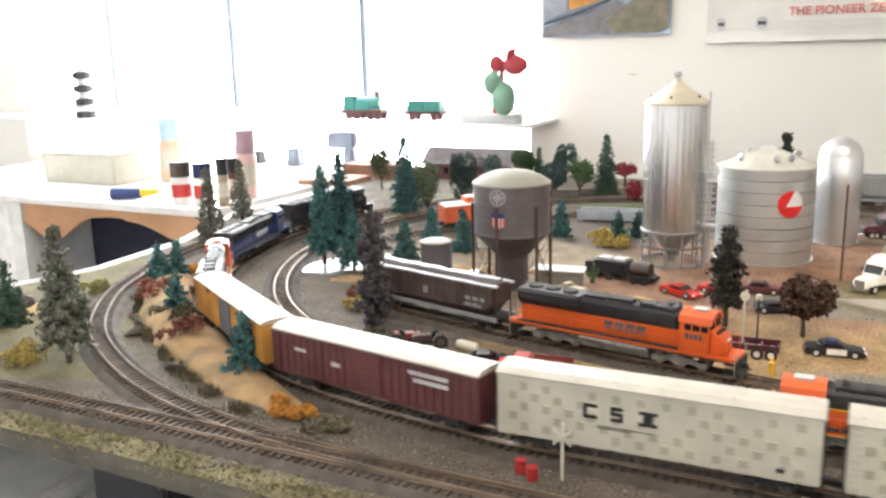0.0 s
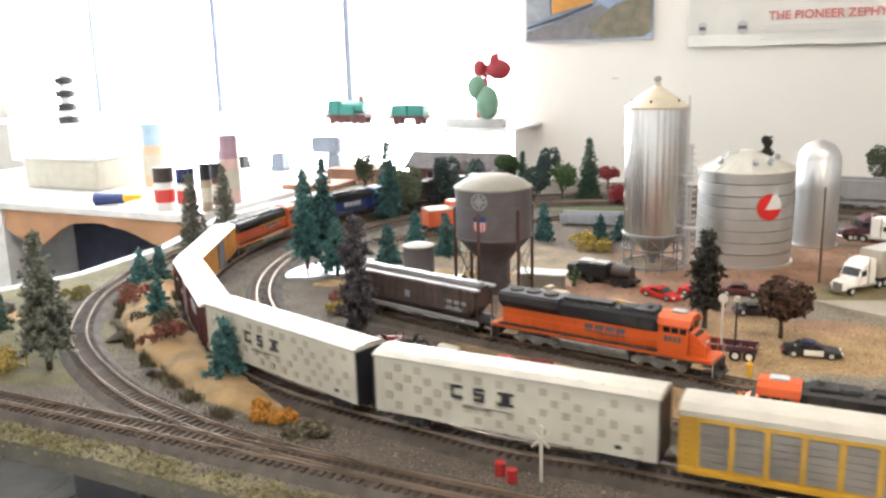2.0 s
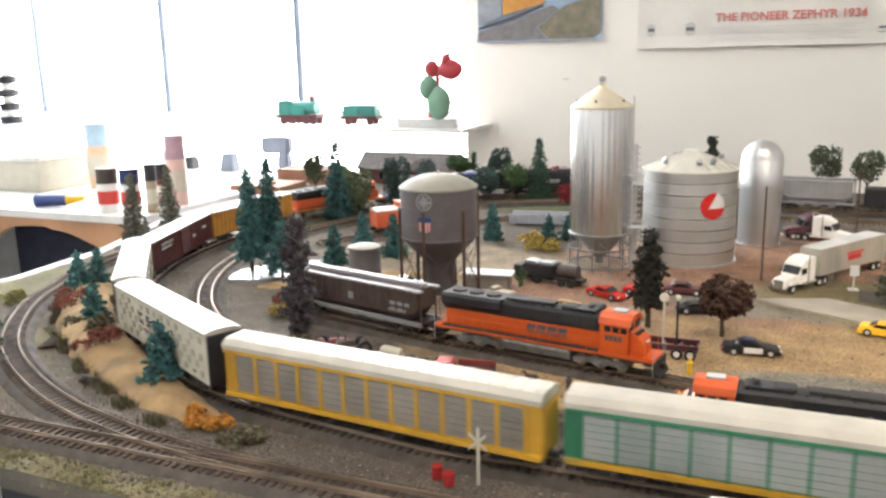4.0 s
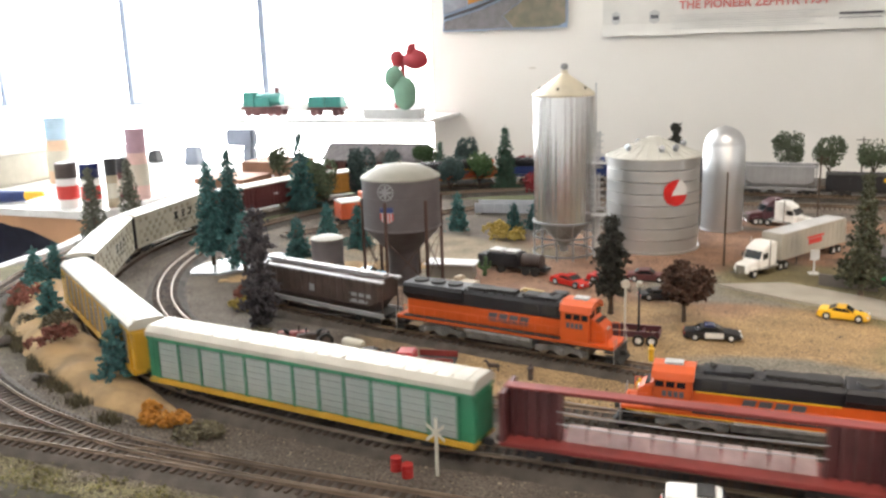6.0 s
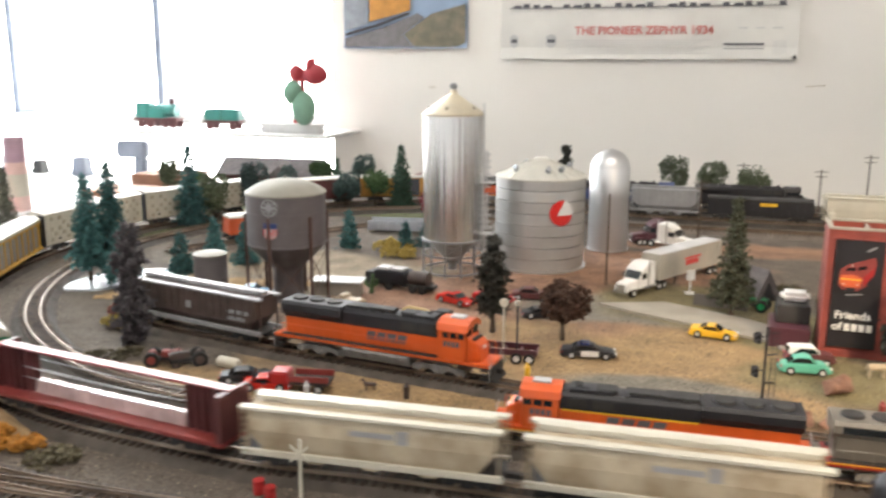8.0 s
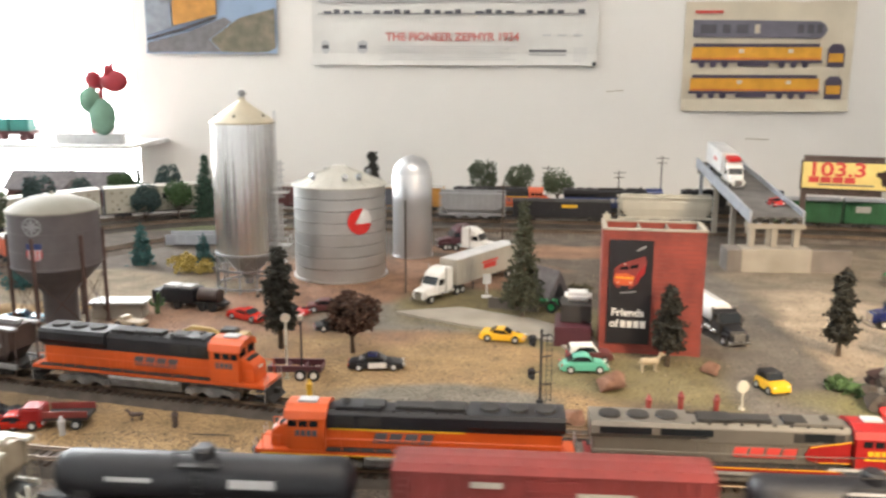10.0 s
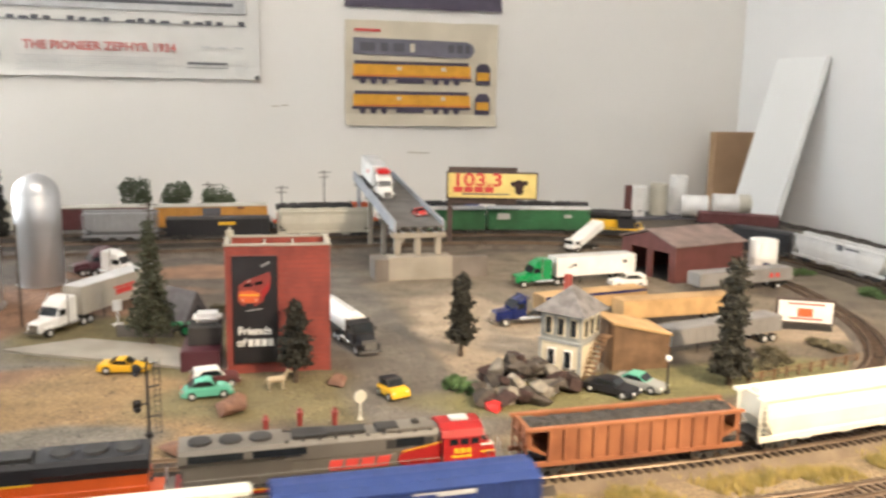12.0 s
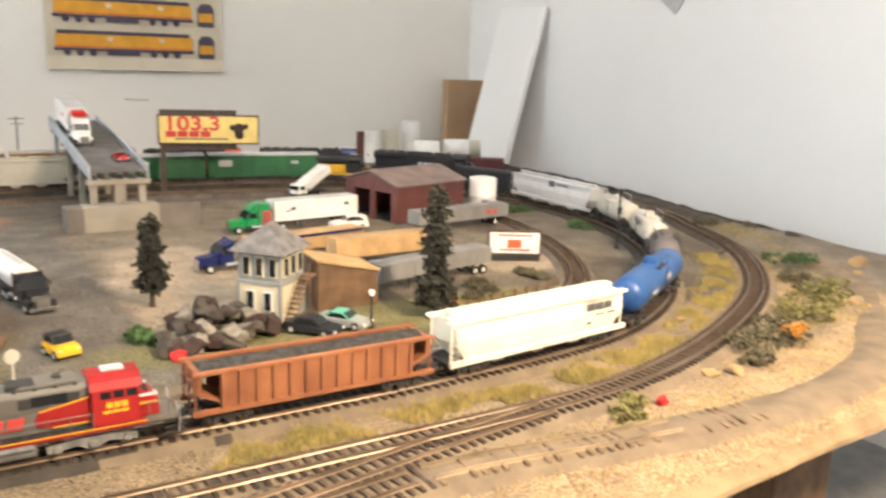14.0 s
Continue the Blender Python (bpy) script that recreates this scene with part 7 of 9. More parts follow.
def trailer(t, x0, x1, colour, H=0.045, bars=(), barcol="inkred", z0=0.0135, wheel_end=True):
    bm = B()
    box(bm, x0, x1, -0.0146, 0.0146, z0, H)
    part("trailer_box", bm, colour, t, bevel=0.0006)
    bm = B()
    for i in range(15):
        x = x0 + (x1 - x0) * i / 14
        for s in (-1, 1):
            yo = sorted((s * 0.0145, s * 0.0149))
            box(bm, x - 0.0003, x + 0.0003, yo[0], yo[1], z0 + 0.001, H - 0.001)
    tagged(part("panel_ribs", bm, colour, t), kind="stuff")
    boxpart("trailer_roof", "ltgrey" if colour in ("white", "roofwhite") else colour, t, (x0 + 0.0006, x1 - 0.0006, -0.014, 0.014, H - 0.0002, H + 0.0006))
    boxpart("trailer_frame", "dark", t, (x0 + 0.004, x1 - 0.004, -0.006, 0.006, z0 - 0.003, z0 - 0.0002))
    if wheel_end:
        wheels(t, [(x0 + q, y) for q in (0.012, 0.026) for y in (-0.0118, 0.0118)], 0.0056, 0.0045)
    bm = B()
    for y in (-0.009, 0.009):
        rod(bm, (x1 - 0.045, y, z0), (x1 - 0.045, y, 0.0005), 0.0009, seg=6)
    part("landing_gear", bm, "dark", t)
    for s in (-1, 1):
        marks(t, bars, barcol, s, 0.0149)


def lorry(label, colour, m, boxcol=None, L=0.19, H=0.046, bars=(), barcol="inkred", sleeper=True):
    t = thing("truck", label, "truck", "model trucks", m=m)
    tractor_unit(t, 0, colour, 0.036 if not sleeper else 0.041, sleeper)
    if boxcol:
        trailer(t, -0.066 - L, -0.066, boxcol, H, bars, barcol)
    return t


def toward(x, y, x2, y2, z=0.0):
    """Front at (x, y), tail towards (x2, y2)."""
    return pose(x, y, z, 0, 0, math.degrees(math.atan2(y - y2, x - x2)))


BARS = [(-0.20, -0.145, 0.030, 0.0335), (-0.19, -0.15, 0.023, 0.0295), (-0.24, -0.225, 0.022, 0.024)]
lorry("white highway truck with a grey box trailer and red bars", "white", toward(0.005, 1.115, 0.16, 1.36), "roofwhite", 0.155, 0.048, [(-0.165, -0.125, 0.033, 0.036), (-0.160, -0.128, 0.025, 0.032)])
lorry("green truck with a white box trailer", "trkgreen", toward(0.648, 1.264, 0.86, 1.285), "white", 0.140, 0.043, [(-0.100, -0.092, 0.029, 0.033), (-0.092, -0.084, 0.027, 0.029), (-0.19, -0.182, 0.030, 0.035)], "ink")
lorry("dark blue truck with a yellow and blue trailer", "trkblue", toward(0.547, 1.064, 0.82, 1.105), "woodlight", 0.16, 0.034, [(-0.225, -0.068, 0.0305, 0.034)], "trkblue", False)
lorry("white truck with a white tank behind the silo", "white", toward(0.10, 1.43, 0.02, 1.47), None)
lorry("dark maroon truck tractor by the rear road", "purple", toward(0.0, 1.46, 0.09, 1.50), None)
for x0, y0, x1, y1, col, lab, H in (
    (0.70, 1.025, 0.862, 1.030, "woodlight", "yellow wood-sided box trailer parked", 0.036),
    (0.695, 0.905, 0.865, 0.940, "trailgrey", "grey box trailer with a pale blue end", 0.032),
    (0.895, 1.165, 1.07, 1.186, "trailgrey", "grey box trailer with red marks", 0.033),
):
    t = thing("trailer", lab, "trailer", "parked trailers", m=toward(x0, y0, x1, y1))
    trailer(t, -math.hypot(x1 - x0, y1 - y0), 0, col, H, [(-0.150, -0.143, 0.020, 0.027), (-0.138, -0.131, 0.020, 0.027)] if "red" in lab else (), "inkred")
    if "blue" in lab:
        boxpart("trailer_front", "paleblue", t, (-0.0004, 0.0008, -0.0142, 0.0142, 0.014, H - 0.001), "pale blue front wall")


def tipper():
    t = thing("tipper_truck", "white tipper truck with its bed raised", "truck", m=toward(0.845, 1.505, 0.96, 1.555))
    boxpart("chassis", "dark", t, (-0.075, -0.002, -0.006, 0.006, 0.006, 0.0095))
    boxpart("cab", "white", t, (-0.022, 0.0, -0.0125, 0.0125, 0.008, 0.026), bevel=0.0018)
    boxpart("windscreen", "glass", t, (-0.0002, 0.0006, -0.0105, 0.0105, 0.017, 0.0235))
    for s in (-1, 1):
        boxpart("side_window", "glass", t, (-0.014, -0.004, min(s * 0.0124, s * 0.0129), max(s * 0.0124, s * 0.0129), 0.017, 0.023))
    bm = B()
    box(bm, 0.0, 0.066, -0.0135, 0.0135, 0.0, 0.015)
    part("tipping_bed", bm, "white", t, m=pose(-0.024, 0, 0.0135, 0, 0, 0) @ pose(0, 0, 0, 0, -26, 180), bevel=0.0008)
    bm = B()
    rod(bm, (-0.055, 0, 0.009), (-0.060, 0, 0.030), 0.0016, seg=8)
    part("hydraulic_ram", bm, "chrome", t)
    wheels(t, [(-q, y) for q in (0.010, 0.055, 0.067) for y in (-0.0112, 0.0112)], 0.0056, 0.0045)


tipper()
car("white pickup car parked by the white trailer", "white", pose(0.822, 1.232, 0, 0, 0, 175), 0.056, 0.023, 0.021, style="suv")


def tank_lorry():
    t = thing("tank_truck", "black truck with a white tank trailer on the gravel road", "truck", m=toward(0.372, 0.968, 0.335, 1.16))
    tractor_unit(t, 0, "black", 0.033, False)
    bm = B()
    lathe(bm, [(0.0, -0.150), (0.008, -0.1495), (0.0125, -0.146), (0.0135, -0.141), (0.0135, -0.050), (0.0125, -0.045), (0.0, -0.044)], 24)
    for v in bm.verts:
        v.co = Vector((v.co.z, v.co.y * 1.05, v.co.x + 0.0255))
    part("tank", bm, "white", t, smooth=True)
    boxpart("walkway", "ltgrey", t, (-0.140, -0.055, -0.003, 0.003, 0.0386, 0.0395))
    boxpart("tank_frame", "dark", t, (-0.145, -0.05, -0.006, 0.006, 0.008, 0.0125))
    wheels(t, [(-q, y) for q in (0.125, 0.138) for y in (-0.0118, 0.0118)], 0.0056, 0.0045)


tank_lorry()
police = car("black and white police car under the tree", "black", pose(-0.012, 0.872, 0, 0, 0, 8), 0.056, 0.021, 0.0145, top="trkblue")
for s in (-1, 1):
    boxpart("door_panel", "white", police, (-0.008, 0.010, min(s * 0.0104, s * 0.0110), max(s * 0.0104, s * 0.0110), 0.0035, 0.0092), "white door panel")
car("red sports car beside the silo", "redcar", pose(-0.193, 1.030, 0, 0, 0, -28), 0.052, 0.022, 0.0135, style="sports")
car("second red sports car with a black roof", "red", pose(-0.150, 1.055, 0, 0, 0, -15), 0.052, 0.022, 0.0135, "glass", style="sports")
car("dark red saloon car behind the tree", "maroon", pose(-0.105, 1.075, 0, 0, 0, 5), 0.050)
car("black coupe near the round tree", "black", pose(-0.080, 1.000, 0, 0, 0, 20), 0.048, 0.020, 0.0125)
car("yellow sports car on the concrete road", "yellow", pose(0.115, 0.975, 0, 0, 0, -10), 0.050, 0.021, 0.0145, style="sports")
car("mint green beetle car on the turf", "teal", pose(0.197, 0.882, 0, 0, 0, 4), 0.047, 0.020, 0.0185, style="beetle")
car("dark car with a white roof behind the green beetle", "maroon", pose(0.205, 0.912, 0, 0, 0, 6), 0.046, 0.020, 0.019, "white", "suv")
car("small yellow car with a black top", "yellow", pose(0.370, 0.842, 0, 0, 0, -72), 0.030, 0.021, 0.019, "black", "suv")
car("dark old saloon car with a red bonnet emblem", "black", pose(0.583, 0.806, 0, 0, 0, -52), 0.056, 0.024, 0.016)
car("grey green old saloon car", "tower_grey", pose(0.617, 0.812, 0, 0, 0, -52), 0.054, 0.023, 0.016, "teal")
car("blue saloon car behind the brown hopper", "carblue", pose(-0.455, 0.992, 0, 0, 0, 15), 0.052, 0.022, 0.015)
car("black saloon car by the yard track", "black", pose(-0.318, 0.715, 0, 0, 0, 22), 0.050, 0.020, 0.013)
car("red saloon car by the yard track", "redcar", pose(-0.290, 0.702, 0, 0, 0, 12), 0.046, 0.020, 0.013)
car("white station wagon near the front track", "white", pose(0.012, 0.514, 0, 0, 0, 5), 0.062, 0.025, 0.0235, style="suv", top="dark")
car("red car on the ramp", "red", pose(0.538, 1.42, 0.0895, 7.0, 0, -84), 0.034, 0.018, 0.012)


def red_pickup():
    t = thing("pickup_truck", "long red flatbed pickup by the yard", "truck", m=pose(-0.262, 0.708, 0, 0, 0, 8))
    boxpart("bed", "dark", t, (-0.005, 0.032, -0.011, 0.011, 0.008, 0.011), bevel=0.0006)
    for s in (-1, 1):
        boxpart("bed_side", "redox", t, (-0.005, 0.032, min(s * 0.010, s * 0.011), max(s * 0.010, s * 0.011), 0.011, 0.0165))
    boxpart("cab", "loco_red", t, (-0.024, -0.006, -0.010, 0.010, 0.006, 0.019), bevel=0.0016)
    boxpart("bonnet", "loco_red", t, (-0.036, -0.0242, -0.009, 0.009, 0.006, 0.0125), bevel=0.0014)
    boxpart("windscreen", "glass", t, (-0.0245, -0.0238, -0.008, 0.008, 0.013, 0.018))
    wheels(t, [(x, y) for x in (-0.029, 0.022) for y in (-0.0095, 0.0095)], 0.0046, 0.0036)


red_pickup()


def black_army_truck():
    t = thing("dump_truck", "black heavy truck with pale roof boxes near the silo", "truck", m=pose(-0.275, 1.075, 0, 0, 0, -12))
    boxpart("chassis", "dark", t, (-0.045, 0.045, -0.008, 0.008, 0.006, 0.010))
    boxpart("body", "black", t, (-0.040, 0.006, -0.014, 0.014, 0.0102, 0.026), bevel=0.0012)
    for x in (-0.03, -0.008):
        boxpart("roof_box", "ltgrey", t, (x - 0.009, x + 0.009, -0.009, 0.009, 0.0262, 0.0292), bevel=0.0006)
    bm = B()
    lathe(bm, [(0.0, 0.008), (0.0095, 0.009), (0.0095, 0.036), (0.0, 0.037)], 18)
    for v in bm.verts:
        v.co = Vector((v.co.z, v.co.y, v.co.x + 0.0175))
    part("tank", bm, "hop_dark", t, smooth=True)
    boxpart("cab", "black", t, (-0.055, -0.041, -0.012, 0.012, 0.008, 0.022), bevel=0.0012)
    wheels(t, [(x, y) for x in (-0.046, -0.018, 0.018, 0.032) for y in (-0.012, 0.012)], 0.0058, 0.0045, "dark")


black_army_truck()


def flat_wagon():
    t = thing("trailer", "dark maroon low trailer with two axles", "trailer", m=pose(-0.086, 0.842, 0, 0, 0, 2))
    bm = B()
    for y in (-0.011, 0.011):
        box(bm, -0.026, 0.026, y - 0.0012, y + 0.0012, 0.0085, 0.0145)
    for x in (-0.025, -0.008, 0.009, 0.025):
        box(bm, x - 0.0012, x + 0.0012, -0.0098, 0.0098, 0.009, 0.012)
    part("frame", bm, "purple", t)
    wheels(t, [(x, y) for x in (0.006, 0.019) for y in (-0.0125, 0.0125)], 0.0058, 0.004, "white")
    bm = B()
    rod(bm, (-0.022, 0, 0.009), (-0.022, 0, -0.001), 0.001, seg=6)
    part("stand_leg", bm, "purple", t)


flat_wagon()


def excavator_arm():
    t = thing("excavator", "tan toy excavator with a long bent arm", "excavator", m=pose(-0.215, 0.938, 0, 0, 0, -4))
    bm = B()
    prism(bm, [(-0.032, 0.004), (-0.030, 0.010), (-0.012, 0.019), (0.010, 0.017), (0.022, 0.011), (0.022, 0.007), (0.008, 0.013), (-0.011, 0.015), (-0.026, 0.008), (-0.028, 0.003)], -0.0022, 0.0022)
    part("arm", bm, "tanplastic", t, bevel=0.0004)
    bm = B()
    prism(bm, [(-0.038, 0.0), (-0.036, 0.009), (-0.029, 0.010), (-0.030, 0.004), (-0.033, 0.0)], -0.006, 0.006)
    part("bucket", bm, "tanplastic", t)
    boxpart("cab", "black", t, (0.022, 0.040, -0.008, 0.008, 0.006, 0.018), bevel=0.0014)
    boxpart("engine_deck", "tanplastic", t, (0.040, 0.052, -0.009, 0.009, 0.006, 0.013), bevel=0.0012)
    for y in (-0.009, 0.009):
        boxpart("crawler", "rubber", t, (0.016, 0.050, y - 0.003, y + 0.003, 0.0, 0.006), bevel=0.002)
    j = thing("jeep", "small tan open jeep near the water tower", "car", m=pose(-0.318, 0.985, 0, 0, 0, -20))
    boxpart("tub", "tan", j, (-0.018, 0.018, -0.009, 0.009, 0.004, 0.0095), bevel=0.0012)
    boxpart("seat_block", "tan", j, (-0.014, -0.004, -0.008, 0.008, 0.0096, 0.0135), bevel=0.0012)
    wheels(j, [(x, y) for x in (-0.012, 0.012) for y in (-0.009, 0.009)], 0.0042, 0.003)


excavator_arm()


def farm_tractor(x, y, rz, colour, label):
    t = thing("tractor", label, "tractor", m=pose(x, y, 0, 0, 0, rz))
    boxpart("bonnet", colour, t, (0.0, 0.020, -0.0042, 0.0042, 0.0085, 0.0155), bevel=0.0012)
    boxpart("seat", colour, t, (-0.012, -0.005, -0.004, 0.004, 0.010, 0.0155), bevel=0.001)
    boxpart("chassis", "dark", t, (-0.011, 0.018, -0.003, 0.003, 0.005, 0.0085))
    bm = B()
    rod(bm, (0.010, 0.0, 0.015), (0.010, 0.0, 0.0215), 0.0008, seg=6)
    part("exhaust", bm, "dark", t)
    bm = B()
    rod(bm, (-0.003, 0, 0.012), (-0.0065, 0, 0.018), 0.0006, seg=5)
    rod(bm, (-0.0065, -0.003, 0.018), (-0.0065, 0.003, 0.018), 0.0005, seg=5)
    part("steering", bm, "dark", t)
    wheels(t, [(-0.008, -0.0085), (-0.008, 0.0085)], 0.0078, 0.0042, colour)
    wheels(t, [(0.015, -0.0065), (0.015, 0.0065)], 0.0045, 0.003, colour)


farm_tractor(0.170, 1.100, 160, "trkgreen", "dark green farm tractor beside the pine")
farm_tractor(-0.420, 0.732, 20, "redox", "red steam tractor in the junk by the yard")
farm_tractor(-0.392, 0.738, -140, "hop_dark", "weathered dark brown tractor in the junk by the yard")


# ---- buildings ----
def brick_building():
    t = thing("brick_building", "tall red brick building with a large dark mural", "building", m=pose(0.2175, 0.941, 0, 0, 0, -4.5))
    w, d, h = 0.105, 0.055, 0.134
    def side(nm, dims):
        boxpart(nm, "brick", t, dims)
    side("front_wall", (0, w, 0, 0.003, -0.001, h))
    side("back_wall", (0, w, d - 0.003, d, -0.001, h))
    side("side_wall", (0, 0.003, 0.0031, d - 0.0031, -0.001, h))
    side("side_wall", (w - 0.003, w, 0.0031, d - 0.0031, -0.001, h))
    boxpart("roof", "concrete_dk", t, (0.0031, w - 0.0031, 0.0031, d - 0.0031, h - 0.010, h - 0.007))
    for x in (0.003, w * 0.36, w * 0.64, w - 0.004):
        boxpart("roof_wall", "concrete", t, (x, x + 0.002, 0.0032, d - 0.0032, h - 0.0069, h - 0.001))
    bm = B()
    for dims in ((-0.001, w + 0.001, -0.001, 0.004, h, h + 0.002), (-0.001, w + 0.001, d - 0.004, d + 0.001, h, h + 0.002), (-0.001, 0.004, 0.0041, d - 0.0041, h, h + 0.002), (w - 0.004, w + 0.001, 0.0041, d - 0.0041, h, h + 0.002)):
        box(bm, *dims)
    part("coping", bm, "concrete", t, "pale stone coping")
    bm = B()
    for k in range(1, 27):
        box(bm, 0.0005, w - 0.0005, -0.0004, 0.0001, k * 0.005 - 0.0003, k * 0.005 + 0.0003)
    tagged(part("mortar_relief", bm, "brick_dark", t), kind="stuff")
    boxpart("water_barrel", "csx", t, (0.0, 0.008, 0.03, 0.038, h + 0.002, h + 0.014), bevel=0.003)
    mu = boxpart("mural", "muralblack", t, (0.007, 0.052, -0.0022, -0.0006, 0.012, 0.124), "dark mural with a red locomotive and white lettering")
    y = -0.0022
    def flat(nm, pts, col, dd=0.0004):
        bm = B()
        prism(bm, pts, y - dd, y + 0.0001)
        part(nm, bm, col, mu)
    flat("red_engine", [(0.012, 0.078), (0.013, 0.094), (0.020, 0.099), (0.034, 0.104), (0.044, 0.108), (0.046, 0.100), (0.040, 0.092), (0.038, 0.078), (0.030, 0.072), (0.016, 0.073)], "redox")
    flat("engine_nose", [(0.013, 0.080), (0.014, 0.088), (0.026, 0.089), (0.034, 0.086), (0.032, 0.076), (0.017, 0.076)], "orange_w", 0.0007)
    flat("engine_stripe", [(0.0135, 0.0835), (0.0137, 0.0850), (0.0335, 0.0845), (0.0332, 0.0830)], "yellow", 0.0009)
    flat("engine_coupler", [(0.020, 0.0700), (0.020, 0.0755), (0.028, 0.0755), (0.028, 0.0705)], "black", 0.0009)
    flat("engine_side", [(0.0352, 0.0770), (0.0352, 0.0880), (0.0450, 0.0990), (0.0440, 0.0900)], "loco_red", 0.0008)
    for cx, cz in ((0.017, 0.0790), (0.030, 0.0790), (0.0235, 0.0985)):
        flat("engine_lamp", [(cx - 0.0009, cz - 0.0007), (cx + 0.0009, cz - 0.0007), (cx + 0.0009, cz + 0.0007), (cx - 0.0009, cz + 0.0007)], "csx", 0.0010)
    flat("engine_window", [(0.018, 0.0925), (0.019, 0.0955), (0.027, 0.0965), (0.027, 0.0930)], "glass", 0.0008)
    flat("engine_window", [(0.029, 0.0935), (0.029, 0.0970), (0.037, 0.0990), (0.037, 0.0955)], "glass", 0.0008)
    flat("rail_glint", [(0.020, 0.068), (0.036, 0.070), (0.036, 0.0688), (0.020, 0.0668)], "grey")
    flat("sky_glint", [(0.035, 0.114), (0.044, 0.119), (0.0448, 0.117), (0.036, 0.1125)], "grey")
    lettering("lettering", "Friends", 0.0115, "white", mu, pose(0.0285, y - 0.0004, 0.046, 90, 0, 0))
    lettering("lettering", "of", 0.0115, "white", mu, pose(0.0145, y - 0.0004, 0.034, 90, 0, 0))
    for i in range(4):
        boxpart("marking", "white", mu, (0.0215 + 0.0068 * i, 0.0268 + 0.0068 * i, y - 0.0005, y, 0.030, 0.0375))


brick_building()


def signal_tower():
    t = thing("signal_tower", "two-storey cream and grey railway signal tower with a hipped roof", "building", m=pose(0.566, 0.845, 0, 0, 0, 40))
    w, d = 0.047, 0.047
    boxpart("lower_storey", "cream", t, (0, w, 0, d, -0.001, 0.036), bevel=0.0004)
    boxpart("belt_course", "tower_grey", t, (-0.0012, w + 0.0012, -0.0012, d + 0.0012, 0.0361, 0.039))
    boxpart("upper_storey", "tower_grey", t, (0.0005, w - 0.0005, 0.0005, d - 0.0005, 0.0391, 0.068))
    for x, y in ((-0.0008, -0.0008), (w - 0.0022, -0.0008), (-0.0008, d - 0.0022), (w - 0.0022, d - 0.0022)):
        boxpart("corner_post", "tower_grey", t, (x, x + 0.003, y, y + 0.003, -0.001, 0.0360))
    bm = B()
    o, z0, z1 = 0.007, 0.068, 0.094
    v = [bm.verts.new(p) for p in ((-o, -o, z0), (w + o, -o, z0), (w + o, d + o, z0), (-o, d + o, z0), (w * 0.42, d / 2, z1), (w * 0.58, d / 2, z1))]
    for f in ((0, 1, 5, 4), (1, 2, 5), (2, 3, 4, 5), (3, 0, 4), (3, 2, 1, 0)):
        bm.faces.new([v[i] for i in f])
    part("roof", bm, "shingle", t, "grey hipped shingle roof")
    for i in range(3):
        bm = B()
        box(bm, 0.004 + i * 0.0142, 0.0125 + i * 0.0142, -0.0012, 0.0004, 0.044, 0.064)
        wf = part("window_frame", bm, "cream", t)
        boxpart("pane", "glass", wf, (0.0052 + i * 0.0142, 0.0113 + i * 0.0142, -0.0018, -0.0011, 0.0455, 0.0625))
        bm = B()
        box(bm, -0.0012, 0.0004, 0.004 + i * 0.0142, 0.0125 + i * 0.0142, 0.044, 0.064)
        wf = part("window_frame", bm, "cream", t)
        boxpart("pane", "glass", wf, (-0.0018, -0.0011, 0.0052 + i * 0.0142, 0.0113 + i * 0.0142, 0.0455, 0.0625))
    for i in range(2):
        bm = B()
        box(bm, -0.0012, 0.0002, 0.009 + i * 0.019, 0.018 + i * 0.019, 0.010, 0.030)
        wf = part("window_frame", bm, "white", t)
        boxpart("pane", "glass", wf, (-0.0018, -0.0011, 0.0103 + i * 0.019, 0.0167 + i * 0.019, 0.0115, 0.0285))
    boxpart("lower_door", "tower_grey", t, (0.034, 0.044, -0.0012, 0.0002, 0.0, 0.029))
    # outside stair
    for k in range(9):
        x = 0.004 + k * 0.0036
        boxpart("stair_tread", "wood", t, (x, x + 0.0040, -0.012, -0.0015, 0.003 + k * 0.0042, 0.0042 + k * 0.0042))
    for y in (-0.012, -0.002):
        bm = B()
        rod(bm, (0.004, y, 0.001), (0.038, y, 0.040), 0.0007, seg=5)
        rod(bm, (0.004, y, 0.011), (0.038, y, 0.050), 0.0004, seg=5)
        part("stair_rail", bm, "wood", t)
    boxpart("landing", "wood", t, (0.036, 0.049, -0.013, -0.0015, 0.0385, 0.0400))
    for x in (0.0365, 0.0485):
        bm = B()
        rod(bm, (x, -0.0125, 0.0), (x, -0.0125, 0.052), 0.0006, seg=5)
        part("landing_post", bm, "wood", t)
    boxpart("chimney", "brick", t, (0.038, 0.045, 0.034, 0.041, 0.075, 0.100))


signal_tower()


def brown_lean_to():
    t = thing("lean_to_shed", "plain brown wooden shed with a sloping roof", "building", m=pose(0.614, 0.867, 0, 0, 0, -3))
    bm = B()
    prism(bm, [(0, 0), (0, 0.050), (0.066, 0.036), (0.066, 0)], 0, 0.055)
    part("wall_block", bm, "wood", t)
    bm = B()
    prism(bm, [(-0.002, 0.0515), (-0.002, 0.0535), (0.068, 0.0385), (0.068, 0.0365)], -0.002, 0.057)
    part("roof", bm, "woodlight", t, "yellowish wooden roof")


brown_lean_to()


